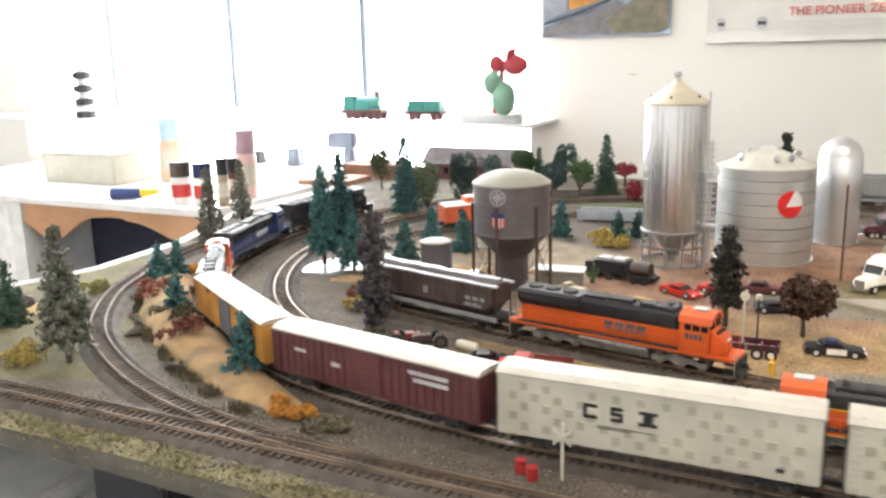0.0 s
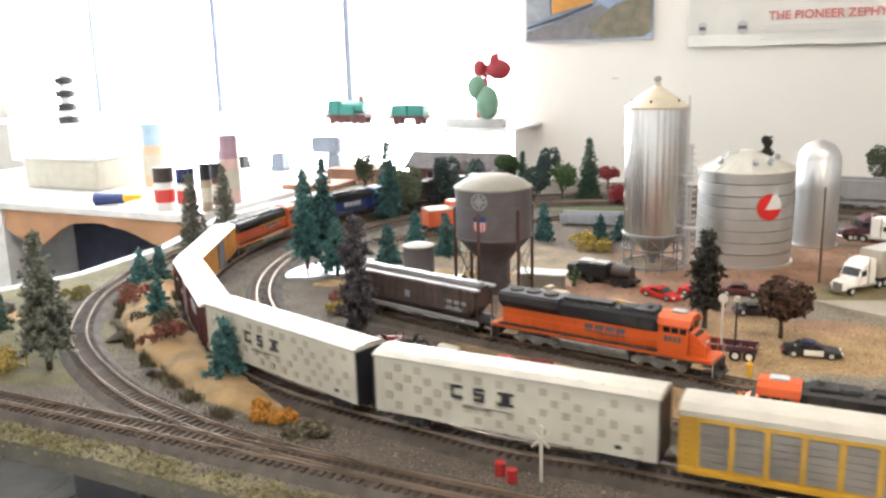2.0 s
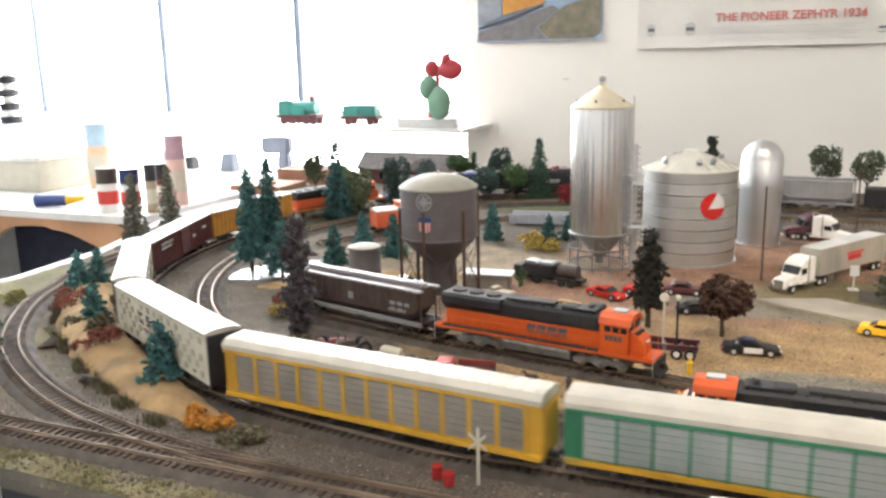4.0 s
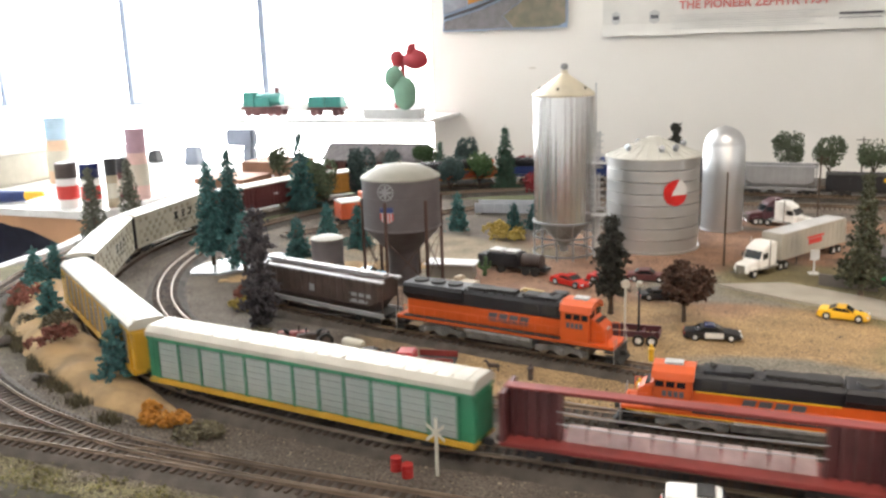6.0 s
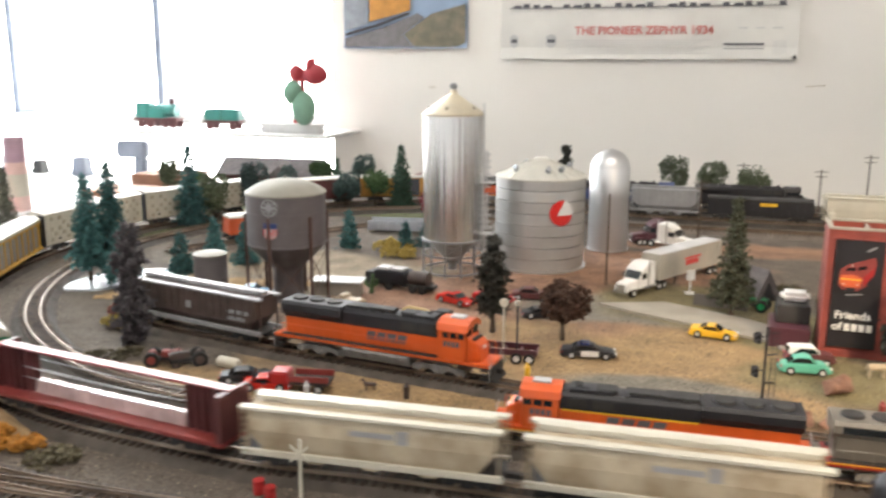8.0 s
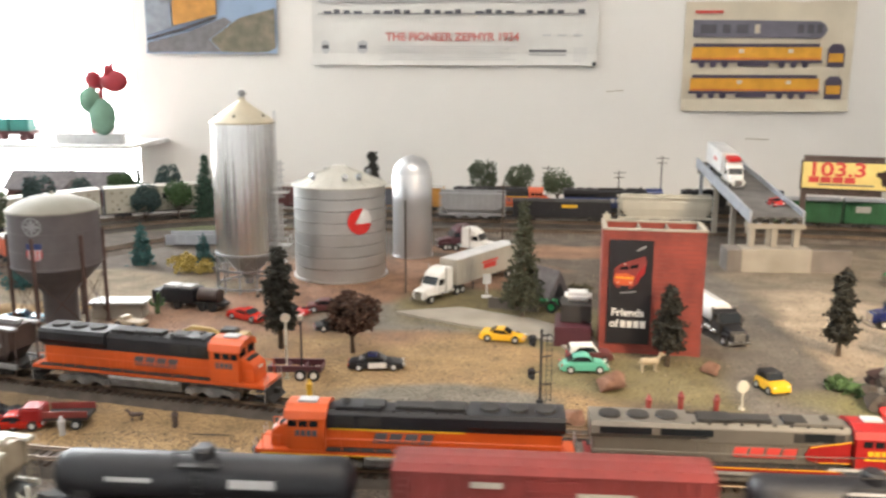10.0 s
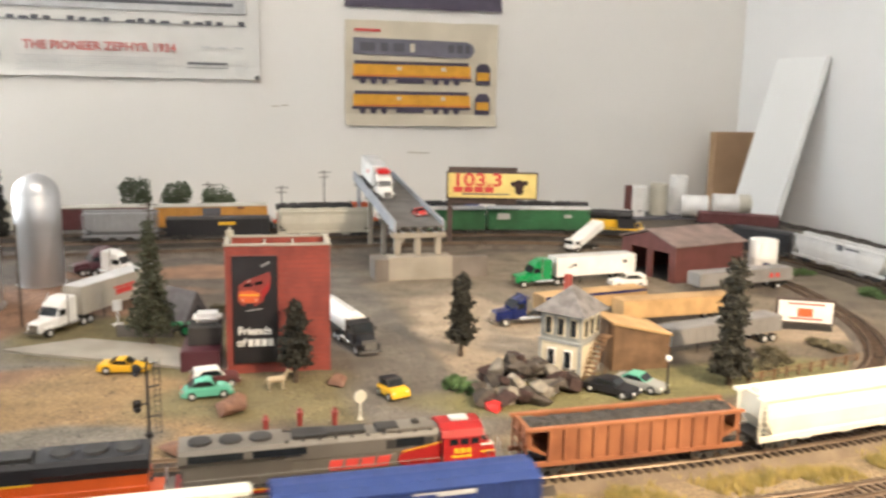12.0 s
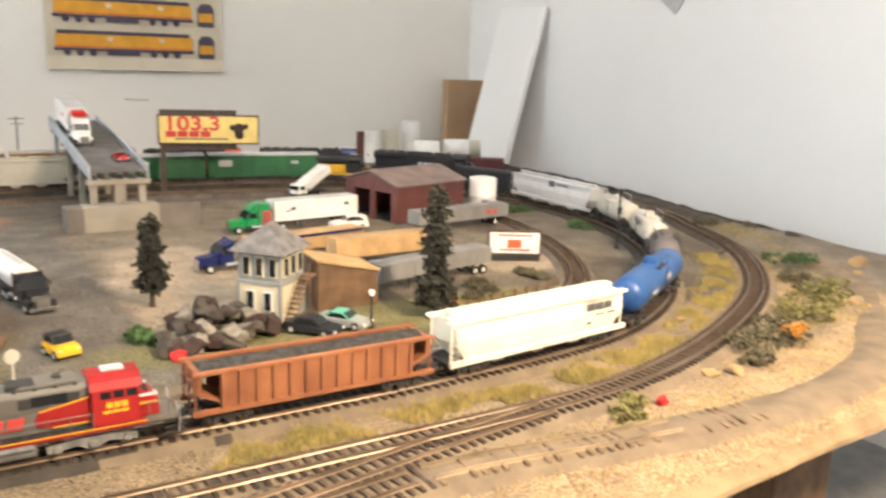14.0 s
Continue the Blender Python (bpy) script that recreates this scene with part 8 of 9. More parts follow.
def engine_shed():
    t = thing("engine_shed", "dark oxide red engine shed with two open doorways", "building", m=pose(0.905, 1.235, 0, 0, 0, 14))
    L, d, e, r = 0.150, 0.125, 0.058, 0.076
    th = 0.003
    boxpart("side_wall", "shedred", t, (0, L, 0, th, -0.001, e))
    boxpart("side_wall", "shedred", t, (0, L, d - th, d, -0.001, e))
    bm = B()
    prism(bm, [(th, -0.001), (th, e), (d / 2, r - 0.002), (d - th, e), (d - th, -0.001)], L - th, L, "x")
    part("end_wall", bm, "shedred", t)
    bm = B()
    for y0, y1 in ((th, 0.014), (0.052, 0.064), (0.102, d - th)):
        box(bm, 0, th, y0, y1, -0.001, 0.046)
    prism(bm, [(th, 0.046), (th, e), (d / 2, r - 0.002), (d - th, e), (d - th, 0.046)], 0, th, "x")
    part("door_wall", bm, "shedred", t)
    for s in (0, 1):
        bm = B()
        a, b = (-0.004, e - 0.001), (d / 2, r)
        if s:
            a, b = (d / 2, r), (d + 0.004, e - 0.001)
        prism(bm, [a, b, (b[0], b[1] + 0.0025), (a[0], a[1] + 0.0025)], -0.004, L + 0.004, "x")
        part("roof_slope", bm, "shedroof", t)
    boxpart("inner_floor", "dark", t, (th, L - th, th, d - th, -0.001, 0.0006))


engine_shed()


def upright_tank(name, label, x, y, r, h, col, mark=None):
    t = thing(name, label, "tank", m=pose(x, y, 0))
    bm = B()
    lathe(bm, [(r, 0), (r, h * 0.5), (r + 0.0003, h * 0.5 + 0.0006), (r, h * 0.5 + 0.0012), (r, h - 0.003), (r * 0.97, h - 0.001), (r * 0.5, h + 0.001), (0, h + 0.0015)], 32)
    part("shell", bm, col, t, smooth=True)
    if mark:
        for q, c in ((0.0, "inkred"), (0.004, "trkblue")):
            bm = B()
            for i in range(8):
                a0, a1 = -2.2 + i * 0.06, -2.2 + (i + 1) * 0.06
                bm.faces.new([bm.verts.new(((r + 0.0005) * math.cos(a), (r + 0.0005) * math.sin(a), z)) for a, z in ((a0, h * 0.3 + q), (a1, h * 0.3 + q), (a1, h * 0.3 + q + 0.0036), (a0, h * 0.3 + q + 0.0036))])
            part("marking", bm, c, t)


upright_tank("white_tank", "tall white storage tank beside the shed", 1.085, 1.265, 0.023, 0.062, "white", True)


def ramp():
    t = thing("highway_ramp", "grey model highway ramp on concrete piers with a roadway", "bridge")
    f, b = Vector((0.521, 1.350, 0.079)), Vector((0.526, 1.76, 0.118))
    n = 12
    def section(nm, col, offs):
        bm, rows = B(), []
        for i in range(n + 1):
            c = f.lerp(b, i / n)
            rows.append([bm.verts.new((c.x + o, c.y, c.z + z)) for o, z in offs])
        k = len(offs)
        for p, q in zip(rows, rows[1:]):
            for j in range(k):
                bm.faces.new((p[j], p[(j + 1) % k], q[(j + 1) % k], q[j]))
        bm.faces.new(rows[0][::-1])
        bm.faces.new(rows[-1])
        return part(nm, bm, col, t)
    section("roadway", "deck", [(-0.037, 0.0), (-0.037, 0.004), (0.037, 0.004), (0.037, 0.0)])
    for s in (-1, 1):
        section("parapet", "girder", [(s * 0.0371, -0.006), (s * 0.0371, 0.012), (s * 0.0405, 0.012), (s * 0.0405, -0.006)])
    for o in (-0.026, -0.0087, 0.0087, 0.026):
        section("girder", "girder", [(o - 0.003, -0.007), (o - 0.003, -0.0002), (o + 0.003, -0.0002), (o + 0.003, -0.007)])
        bm = B()
        rod(bm, (f.x + o, f.y - 0.002, f.z - 0.0005), (f.x + o, f.y + 0.001, f.z - 0.0005), 0.0045, seg=12)
        part("girder_end", bm, "dark", t)
    boxpart("pier_cap", "concrete", t, (0.478, 0.564, 1.350, 1.368, 0.064, 0.0719), bevel=0.0008)
    for x in (0.487, 0.520, 0.553):
        boxpart("pier_column", "concrete", t, (x - 0.0045, x + 0.0045, 1.353, 1.365, 0.036, 0.0638), bevel=0.0008)
    boxpart("abutment", "concrete", t, (0.470, 0.572, 1.338, 1.372, -0.001, 0.0359), bevel=0.0008)
    boxpart("dark_wall", "concrete_dk", t, (0.5725, 0.632, 1.342, 1.352, -0.001, 0.034), bevel=0.0006)
    boxpart("dark_wall", "concrete_dk", t, (0.448, 0.4695, 1.335, 1.380, -0.001, 0.034), bevel=0.0006)
    for y in (1.49, 1.62, 1.74):
        c = f.lerp(b, (y - f.y) / (b.y - f.y))
        boxpart("pier_cap", "concrete", t, (c.x - 0.04, c.x + 0.04, y - 0.006, y + 0.006, c.z - 0.014, c.z - 0.0072))
        if y != 1.74:
            for o in (-0.03, 0.03):
                boxpart("pier_column", "concrete", t, (c.x + o - 0.004, c.x + o + 0.004, y - 0.004, y + 0.004, -0.001, c.z - 0.0141))
        else:
            for o in (-0.032, 0.032):
                boxpart("pier_column", "girder", t, (c.x + o - 0.003, c.x + o + 0.003, y + 0.000, y + 0.006, -0.001, c.z - 0.0141))
    slope = math.degrees(math.atan2(b.z - f.z, b.y - f.y))
    tr = lorry("white delivery truck driving down the ramp", "white", pose(0.505, 1.520, 0.0997, 0, slope, -90), "white", 0.115, 0.050, [(-0.12, -0.10, 0.03, 0.036)], "red")
    boxpart("roof_fairing", "red", tr, (-0.058, -0.034, -0.011, 0.011, 0.0412, 0.0490), "red roof fairing", bevel=0.002)
    return t


ramp()


def billboard(name, label, x0, y0, x1, y1, z0, z1, face, posts=True, backing=None):
    L = math.hypot(x1 - x0, y1 - y0)
    t = thing(name, label, "billboard", m=pose(x0, y0, 0, 0, 0, math.degrees(math.atan2(y1 - y0, x1 - x0))))
    boxpart("board", "hop_dark", t, (0, L, 0.0006, 0.004, z0, z1), bevel=0.0004)
    pan = boxpart("face", face, t, (0.003, L - 0.003, -0.0008, 0.0004, z0 + 0.003, z1 - 0.003))
    return t, pan, L


t, pan, L = billboard("billboard", "yellow billboard with red lettering on a brown post", 0.640, 1.622, 0.808, 1.578, 0.090, 0.142, "signyellow")
lettering("lettering", "103.3", 0.034, "inkred", pan, pose(0.059, -0.0012, 0.1255, 90, 0, 0) @ Matrix.Diagonal((1.28, 1, 1, 1)))
for i in range(4):
    boxpart("marking", "inkred", pan, (0.014 + 0.0195 * i, 0.031 + 0.0195 * i, -0.0013, -0.0008, 0.1030, 0.1135))
boxpart("marking", "ink", pan, (0.03, 0.12, -0.0013, -0.0008, 0.0985, 0.1010))
bm = B()
for cx, cz, r in ((0.138, 0.118, 0.010), (0.127, 0.120, 0.005), (0.150, 0.122, 0.005), (0.139, 0.107, 0.008)):
    rod(bm, (cx, -0.0013, cz), (cx, -0.0008, cz), r, seg=16)
part("dark_figure_shape", bm, "rock_red", pan)
boxpart("backing", "hop_dark", t, (0.004, 0.135, 0.006, 0.010, 0.080, 0.150))
bm = B()
box(bm, 0.003, 0.013, 0.0042, 0.014, -0.001, 0.09)
part("post", bm, "hop_dark", t)
t, pan, L = billboard("small_billboard", "small white billboard with a red picture on a dark base", 0.898, 0.978, 0.960, 0.944, 0.008, 0.041, "white")
boxpart("picture", "orange_w", pan, (0.026, 0.044, -0.0013, -0.0008, 0.018, 0.029))
for z, a, b in ((0.0335, 0.014, 0.058), (0.0145, 0.016, 0.056)):
    boxpart("marking", "inkred", pan, (a, b, -0.0013, -0.0008, z, z + 0.002))
boxpart("base", "dark", t, (0.002, L - 0.002, 0, 0.006, -0.001, 0.0079))


def station():
    t = thing("station_house", "long low brown station with a dark grey gabled roof", "building", m=pose(-0.865, 1.895, 0, 0, 0, 0))
    L, d = 0.25, 0.085
    boxpart("wall_block", "shedred", t, (-L / 2, L / 2, -d / 2, d / 2, -0.001, 0.036))
    for s in (-1, 1):
        bm = B()
        prism(bm, [(s * (d / 2 + 0.008), 0.034), (0, 0.071), (0, 0.074), (s * (d / 2 + 0.008), 0.037)], -L / 2 - 0.008, L / 2 + 0.008, "x")
        part("roof_slope", bm, "roofbrown", t)
    bm = B()
    prism(bm, [(-0.03, 0.036), (0, 0.062), (0.03, 0.036)], -d / 2 - 0.012, 0, "y")
    for v in bm.verts:
        v.co.x += 0.035
    part("front_gable", bm, "roofbrown", t)
    for i in range(7):
        x = -L / 2 + 0.02 + i * 0.034
        boxpart("window", "glass", t, (x, x + 0.012, -d / 2 - 0.0006, -d / 2 + 0.0004, 0.012, 0.028))
    bm = B()
    rod(bm, (0.0, 0.01, 0.06), (0.0, 0.01, 0.094), 0.003, seg=8)
    part("chimney", bm, "dark", t)


station()


def low_girder(x, y, rz, L, label):
    t = thing("girder_bridge", label, "bridge", m=pose(x, y, 0, 0, 0, rz))
    for s in (-1, 1):
        boxpart("side_girder", "girder", t, (-L / 2, L / 2, s * 0.018 - 0.001, s * 0.018 + 0.001, 0.004, 0.021))
    boxpart("deck", "deck", t, (-L / 2, L / 2, -0.0165, 0.0165, 0.008, 0.012))
    for x in (-L / 2 + 0.004, L / 2 - 0.004):
        boxpart("support", "concrete", t, (x - 0.004, x + 0.004, -0.017, 0.017, -0.001, 0.0079))
    for i in range(9):
        x = -L / 2 + L * i / 8
        for s in (-1, 1):
            boxpart("stiffener", "girder", t, (x - 0.0008, x + 0.0008, s * 0.0195 - 0.0008, s * 0.0195 + 0.0008, 0.004, 0.021))


low_girder(-0.395, 1.465, 8, 0.135, "low grey plate girder bridge by the rear track")
t = thing("canopy", "grey flat-roofed shelter behind the water tower", "building", m=pose(-0.352, 1.03, 0, 0, 0, 6))
boxpart("wall_block", "concrete", t, (-0.03, 0.03, -0.012, 0.012, -0.001, 0.018))
boxpart("roof", "ltgrey", t, (-0.034, 0.034, -0.016, 0.016, 0.0181, 0.0205), bevel=0.0006)


def a_frame():
    t = thing("tent_shed", "dark a-frame shed beside the pine", "building", m=pose(0.168, 1.165, 0, 0, 0, 40))
    bm = B()
    prism(bm, [(-0.024, 0), (0, 0.042), (0.024, 0)], -0.03, 0.03)
    part("roof", bm, "roofbrown", t)
    bm = B()
    prism(bm, [(-0.014, 0), (0, 0.026), (0.014, 0)], -0.0305, -0.030)
    part("doorway", bm, "black", t)
    w = thing("dark_wall", "low dark wall in front of the pine", "wall", m=pose(0.125, 1.10, 0, 0, 0, -14))
    boxpart("panel", "concrete_dk", w, (-0.03, 0.035, -0.0015, 0.0015, -0.001, 0.014))
    s = thing("loading_steps", "dark stepped side building with a white cover", "building", m=pose(0.195, 0.985, 0, 0, 0, -4))
    boxpart("lower_block", "purple", s, (-0.022, 0.018, -0.03, 0.03, -0.001, 0.022), bevel=0.001)
    boxpart("middle_block", "dark", s, (-0.016, 0.018, -0.01, 0.03, 0.0222, 0.042), bevel=0.001)
    boxpart("cover", "white", s, (-0.012, 0.018, 0.004, 0.03, 0.0422, 0.052), bevel=0.004)


a_frame()


# ---- signals, poles, signs ----
def telegraph_pole(x, y, h, arms=2, rz=0, col="trunk"):
    t = thing("telegraph_pole", "thin dark telegraph pole with cross arms" if arms else "tall thin brown pole", "pole", "telegraph poles", m=pose(x, y, 0, 0, 0, rz))
    bm = B()
    rod(bm, (0, 0, -0.002), (0, 0, h), 0.0016, 0.0012, 7)
    part("pole", bm, col, t)
    for i in range(arms):
        boxpart("cross_arm", col, t, (-0.014 + i * 0.003, 0.014 - i * 0.003, -0.0024, -0.0012, h - 0.006 - i * 0.010, h - 0.0046 - i * 0.010))


telegraph_pole(-0.018, 1.172, 0.126, 0)
for x, y, h in ((0.355, 1.90, 0.088), (0.448, 1.92, 0.118), (0.205, 1.92, 0.094), (0.11, 1.53, 0.105)):
    telegraph_pole(x, y, h, 2, 10)


def signal_mast(x, y, h, rz, heads, label):
    t = thing("signal_mast", label, "railway signal", m=pose(x, y, 0, 0, 0, rz))
    bm = B()
    rod(bm, (0, 0, -0.001), (0, 0, h), 0.0013, 0.0011, 8)
    rod(bm, (0, 0, -0.001), (0, 0, 0.004), 0.0034, 0.003, 8)
    part("mast", bm, "black", t)
    for z, dx in heads:
        hd = boxpart("signal_head", "black", t, (dx - 0.0032, dx + 0.0032, -0.004, -0.0012, z - 0.005, z + 0.005), bevel=0.001)
        for o in (-0.0025, 0.0025):
            bm = B()
            rod(bm, (dx, -0.0045, z + o), (dx, -0.0078, z + o * 1.02), 0.0019, 0.0021, 10)
            part("hood", bm, "black", hd)
        bm = B()
        rod(bm, (0, 0, z), (dx, -0.001, z), 0.0006, seg=6)
        part("bracket", bm, "black", t)
    return t


sm = signal_mast(0.150, 0.792, 0.070, 10, [(0.061, -0.009), (0.030, -0.009)], "black twin-head railway signal mast with a ladder")
ladder(sm, 0.008, 0.002, 0.0, 0.066, "black", "x", 0.005)
for z in (0.018, 0.044, 0.064):
    bm = B()
    rod(bm, (0, 0, z), (0.009, 0.002, z), 0.0007, seg=5)
    part("arm", bm, "black", sm)
signal_mast(1.112, 0.965, 0.086, -35, [(0.080, 0.0), (0.055, 0.0)], "dark railway signal mast inside the curve")


def round_sign(x, y, h, r, rz, label, col="csx"):
    t = thing("round_sign", label, "sign", m=pose(x, y, 0, 0, 0, rz))
    bm = B()
    rod(bm, (0, 0, -0.001), (0, 0, h - r), 0.0010, seg=7)
    rod(bm, (0, 0, -0.001), (0, 0, 0.002), 0.003, 0.0024, 8)
    part("post", bm, col, t)
    bm = B()
    rod(bm, (0, -0.0009, h - r), (0, 0.0009, h - r), r, seg=18)
    part("disc", bm, col, t)


round_sign(0.329, 0.792, 0.0275, 0.0058, 20, "cream round sign on a short post beside the track")
round_sign(-0.094, 0.835, 0.066, 0.0045, 10, "cream round sign on a tall post beside the lamp")


def crossbuck(x, y, rz):
    t = thing("crossing_sign", "small weathered white crossbuck sign beside the front track", "sign", m=pose(x, y, 0, 0, 0, rz))
    bm = B()
    box(bm, -0.0011, 0.0011, -0.0008, 0.0008, -0.001, 0.0445)
    part("post", bm, "csx", t)
    for s in (-1, 1):
        bm = B()
        prism(bm, [(-0.0065, 0.0345 - s * 0.0055 - 0.0013), (0.0065, 0.0345 + s * 0.0055 - 0.0013), (0.0065, 0.0345 + s * 0.0055 + 0.0013), (-0.0065, 0.0345 - s * 0.0055 + 0.0013)], -0.0016 - 0.0007 * (s > 0), -0.0009 - 0.0007 * (s > 0))
        part("blade", bm, "csx", t)


crossbuck(-0.1735, 0.521, 5)


def street_lamp(x, y, h, label, globe="white"):
    t = thing("street_lamp", label, "lamp", m=pose(x, y, 0))
    bm = B()
    lathe(bm, [(0.003, -0.001), (0.003, 0.002), (0.0016, 0.005), (0.0011, 0.008), (0.0009, h - 0.005), (0.002, h - 0.004), (0.0, h - 0.0035)], 10)
    part("post", bm, "black", t, smooth=True)
    bm = B()
    lathe(bm, [(0.0, h - 0.004), (0.0022, h - 0.0035), (0.0032, h - 0.001), (0.0026, h + 0.0015), (0.0, h + 0.0025)], 14)
    part("globe", bm, globe, t, smooth=True)


street_lamp(0.638, 0.795, 0.036, "black street lamp with a small white globe")
street_lamp(-0.082, 0.846, 0.060, "tall black street lamp beside the low trailer", "csx")
t = thing("notice_sign", "small white notice on a post by the road", "sign", m=pose(0.092, 1.16, 0, 0, 0, 10))
boxpart("post", "white", t, (-0.0009, 0.0009, -0.0009, 0.0009, -0.001, 0.024))
boxpart("panel", "white", t, (-0.0055, 0.0055, -0.0015, -0.0009, 0.018, 0.032), bevel=0.0003)
boxpart("foot", "white", t, (-0.006, 0.006, -0.006, 0.006, -0.001, 0.0012))


def barrel(x, y, col, label, h=0.0108, r=0.0041):
    bm = B()
    lathe(bm, [(0, 0), (r, 0), (r * 1.02, h * 0.03), (r, h * 0.06), (r, h * 0.32), (r * 1.05, h * 0.34), (r, h * 0.37), (r, h * 0.64), (r * 1.05, h * 0.66), (r, h * 0.69), (r, h * 0.96), (r * 1.03, h), (r * 0.9, h * 0.99), (0, h * 0.985)], 18)
    solid("barrel", bm, col, label, "barrel", smooth=True, m=pose(x, y, 0), group="barrels")


barrel(-0.205, 0.520, "loco_red", "small red oil barrel beside the front track")
barrel(-0.193, 0.513, "loco_red", "small red oil barrel beside the front track")
bm = B()
lathe(bm, [(0, -0.013), (0.004, -0.0125), (0.0055, -0.010), (0.0055, 0.010), (0.004, 0.0125), (0, 0.013)], 16)
for v in bm.verts:
    v.co = Vector((v.co.z, v.co.y, v.co.x + 0.0055))
solid("small_tank", bm, "csx", "small tan tank lying by the yard", "tank", smooth=True, m=pose(-0.352, 0.742, 0, 0, 0, -12))


def animal(name, label, x, y, rz, k, col):
    t = thing(name, label, "animal", m=pose(x, y, 0, 0, 0, rz))
    bm = B()
    lathe(bm, [(0, -0.9 * k), (0.30 * k, -0.8 * k), (0.36 * k, -0.4 * k), (0.31 * k, 0.1 * k), (0.37 * k, 0.6 * k), (0.22 * k, 0.9 * k), (0, 0.95 * k)], 12)
    for v in bm.verts:
        v.co = Vector((v.co.z, v.co.y * 0.85, v.co.x + 1.05 * k))
    part("torso", bm, col, t, smooth=True)
    bm = B()
    rod(bm, (0.75 * k, 0, 1.2 * k), (1.15 * k, 0, 1.75 * k), 0.22 * k, 0.15 * k, 8)
    part("neck", bm, col, t)
    bm = B()
    rod(bm, (1.0 * k, 0, 1.78 * k), (1.55 * k, 0, 1.6 * k), 0.18 * k, 0.10 * k, 8)
    part("head", bm, col, t)
    for x0 in (-0.65, 0.6):
        for y0 in (-0.2, 0.2):
            bm = B()
            rod(bm, (x0 * k, y0 * k, 1.0 * k), (x0 * k * 1.05, y0 * k, 0), 0.13 * k, 0.07 * k, 7)
            part("leg", bm, col, t)
    bm = B()
    rod(bm, (-0.85 * k, 0, 1.2 * k), (-1.15 * k, 0, 0.75 * k), 0.07 * k, 0.03 * k, 6)
    part("tail", bm, col, t)


animal("horse", "pale tan toy horse on the turf", 0.262, 0.885, 10, 0.0105, "tan")
animal("dog", "dark brown toy dog on the sand", -0.196, 0.722, 190, 0.0062, "hop_dark")


def figurine(x, y, col, h=0.019):
    bm = B()
    lathe(bm, [(0, 0), (h * 0.14, 0), (h * 0.15, h * 0.45), (h * 0.19, h * 0.72), (h * 0.09, h * 0.83), (h * 0.10, h * 0.92), (0, h)], 10)
    solid("figurine", bm, col, "tiny painted toy figurine, plain shape", "figurine", smooth=True, m=pose(x, y, 0), group="figurines")


for x, y, c in ((-0.062, 0.792, "yellow"), (-0.158, 0.712, "hop_dark"), (-0.245, 0.690, "ltgrey"), (-0.06, 0.705, "yellow"), (0.245, 0.78, "redox"), (0.275, 0.79, "redox"), (0.305, 0.785, "redox")):
    figurine(x, y, c, 0.017)


# concrete road slab across the sand
bm = B()
prism(bm, [(-0.02, 1.072), (0.019, 1.048), (0.10, 1.008), (0.175, 0.966), (0.20, 0.90), (0.225, 0.905), (0.215, 1.0), (0.15, 1.055), (0.06, 1.10)], -0.002, 0.0028, "z")
solid("road", bm, "concrete", "worn concrete road slab across the sand", "road", "structure", bevel=0.0006)


def cactus(x, y):
    t = thing("cactus", "small green cactus figure near the water tower", "plant", m=pose(x, y, 0, 0, 0, 10))
    bm = B()
    rod(bm, (0, 0, -0.001), (0.002, 0, 0.026), 0.0030, 0.0024, 8)
    part("stem", bm, "leaf_green", t)
    for s in (-1, 1):
        bm = B()
        rod(bm, (0, 0, 0.010), (s * 0.007, 0, 0.012), 0.0018, seg=7)
        rod(bm, (s * 0.007, 0, 0.011), (s * 0.008, 0, 0.020), 0.0018, 0.0014, 7)
        part("arm", bm, "leaf_green", t)


cactus(-0.312, 1.045)


def rail_fence(x0, y0, x1, y1, n):
    t = thing("rail_fence", "low brown wooden rail fence by the trailers", "fence")
    for i in range(n + 1):
        k = i / n
        x, y = x0 + (x1 - x0) * k, y0 + (y1 - y0) * k
        boxpart("post", "wood", t, (x - 0.001, x + 0.001, y - 0.001, y + 0.001, -0.001, 0.011))
    for z in (0.005, 0.009):
        bm = B()
        rod(bm, (x0, y0, z), (x1, y1, z), 0.0007, seg=5)
        part("rail", bm, "wood", t)


rail_fence(0.735, 0.800, 0.90, 0.835, 9)

# ---- posters on the back wall ----
def poster(name, label, x0, x1, z0, z1, col, curl=0.006):
    t = thing(name, label, "poster", "posters")
    bm, nx, nz = B(), 30, 18
    g = []
    for i in range(nx + 1):
        row = []
        for j in range(nz + 1):
            x, z = x0 + (x1 - x0) * i / nx, z0 + (z1 - z0) * j / nz
            e = max(0, 0.12 - j / nz) + max(0, i / nx - 0.93) * 0.7
            row.append(bm.verts.new((x, WALL_Y - 0.004 - curl * (0.5 + 0.5 * noise.noise(Vector((x * 9, z * 11, x0)))) - e * 0.06, z + 0.002 * noise.noise(Vector((x * 20, z, 1))))))
        g.append(row)
    for i in range(nx):
        for j in range(nz):
            bm.faces.new((g[i][j], g[i + 1][j], g[i + 1][j + 1], g[i][j + 1]))
    part("sheet", bm, col, t)
    return t


PY = WALL_Y - 0.0125


def ink(t, name, x0, x1, z0, z1, col, k=0):
    return boxpart(name, col, t, (x0, x1, PY - 0.0006 - 0.0004 * k, PY - 0.0004 * k, z0, z1))


def shape(t, name, pts, col, k=0):
    bm = B()
    prism(bm, pts, PY - 0.0006 - 0.0004 * k, PY - 0.0004 * k)
    return part(name, bm, col, t)


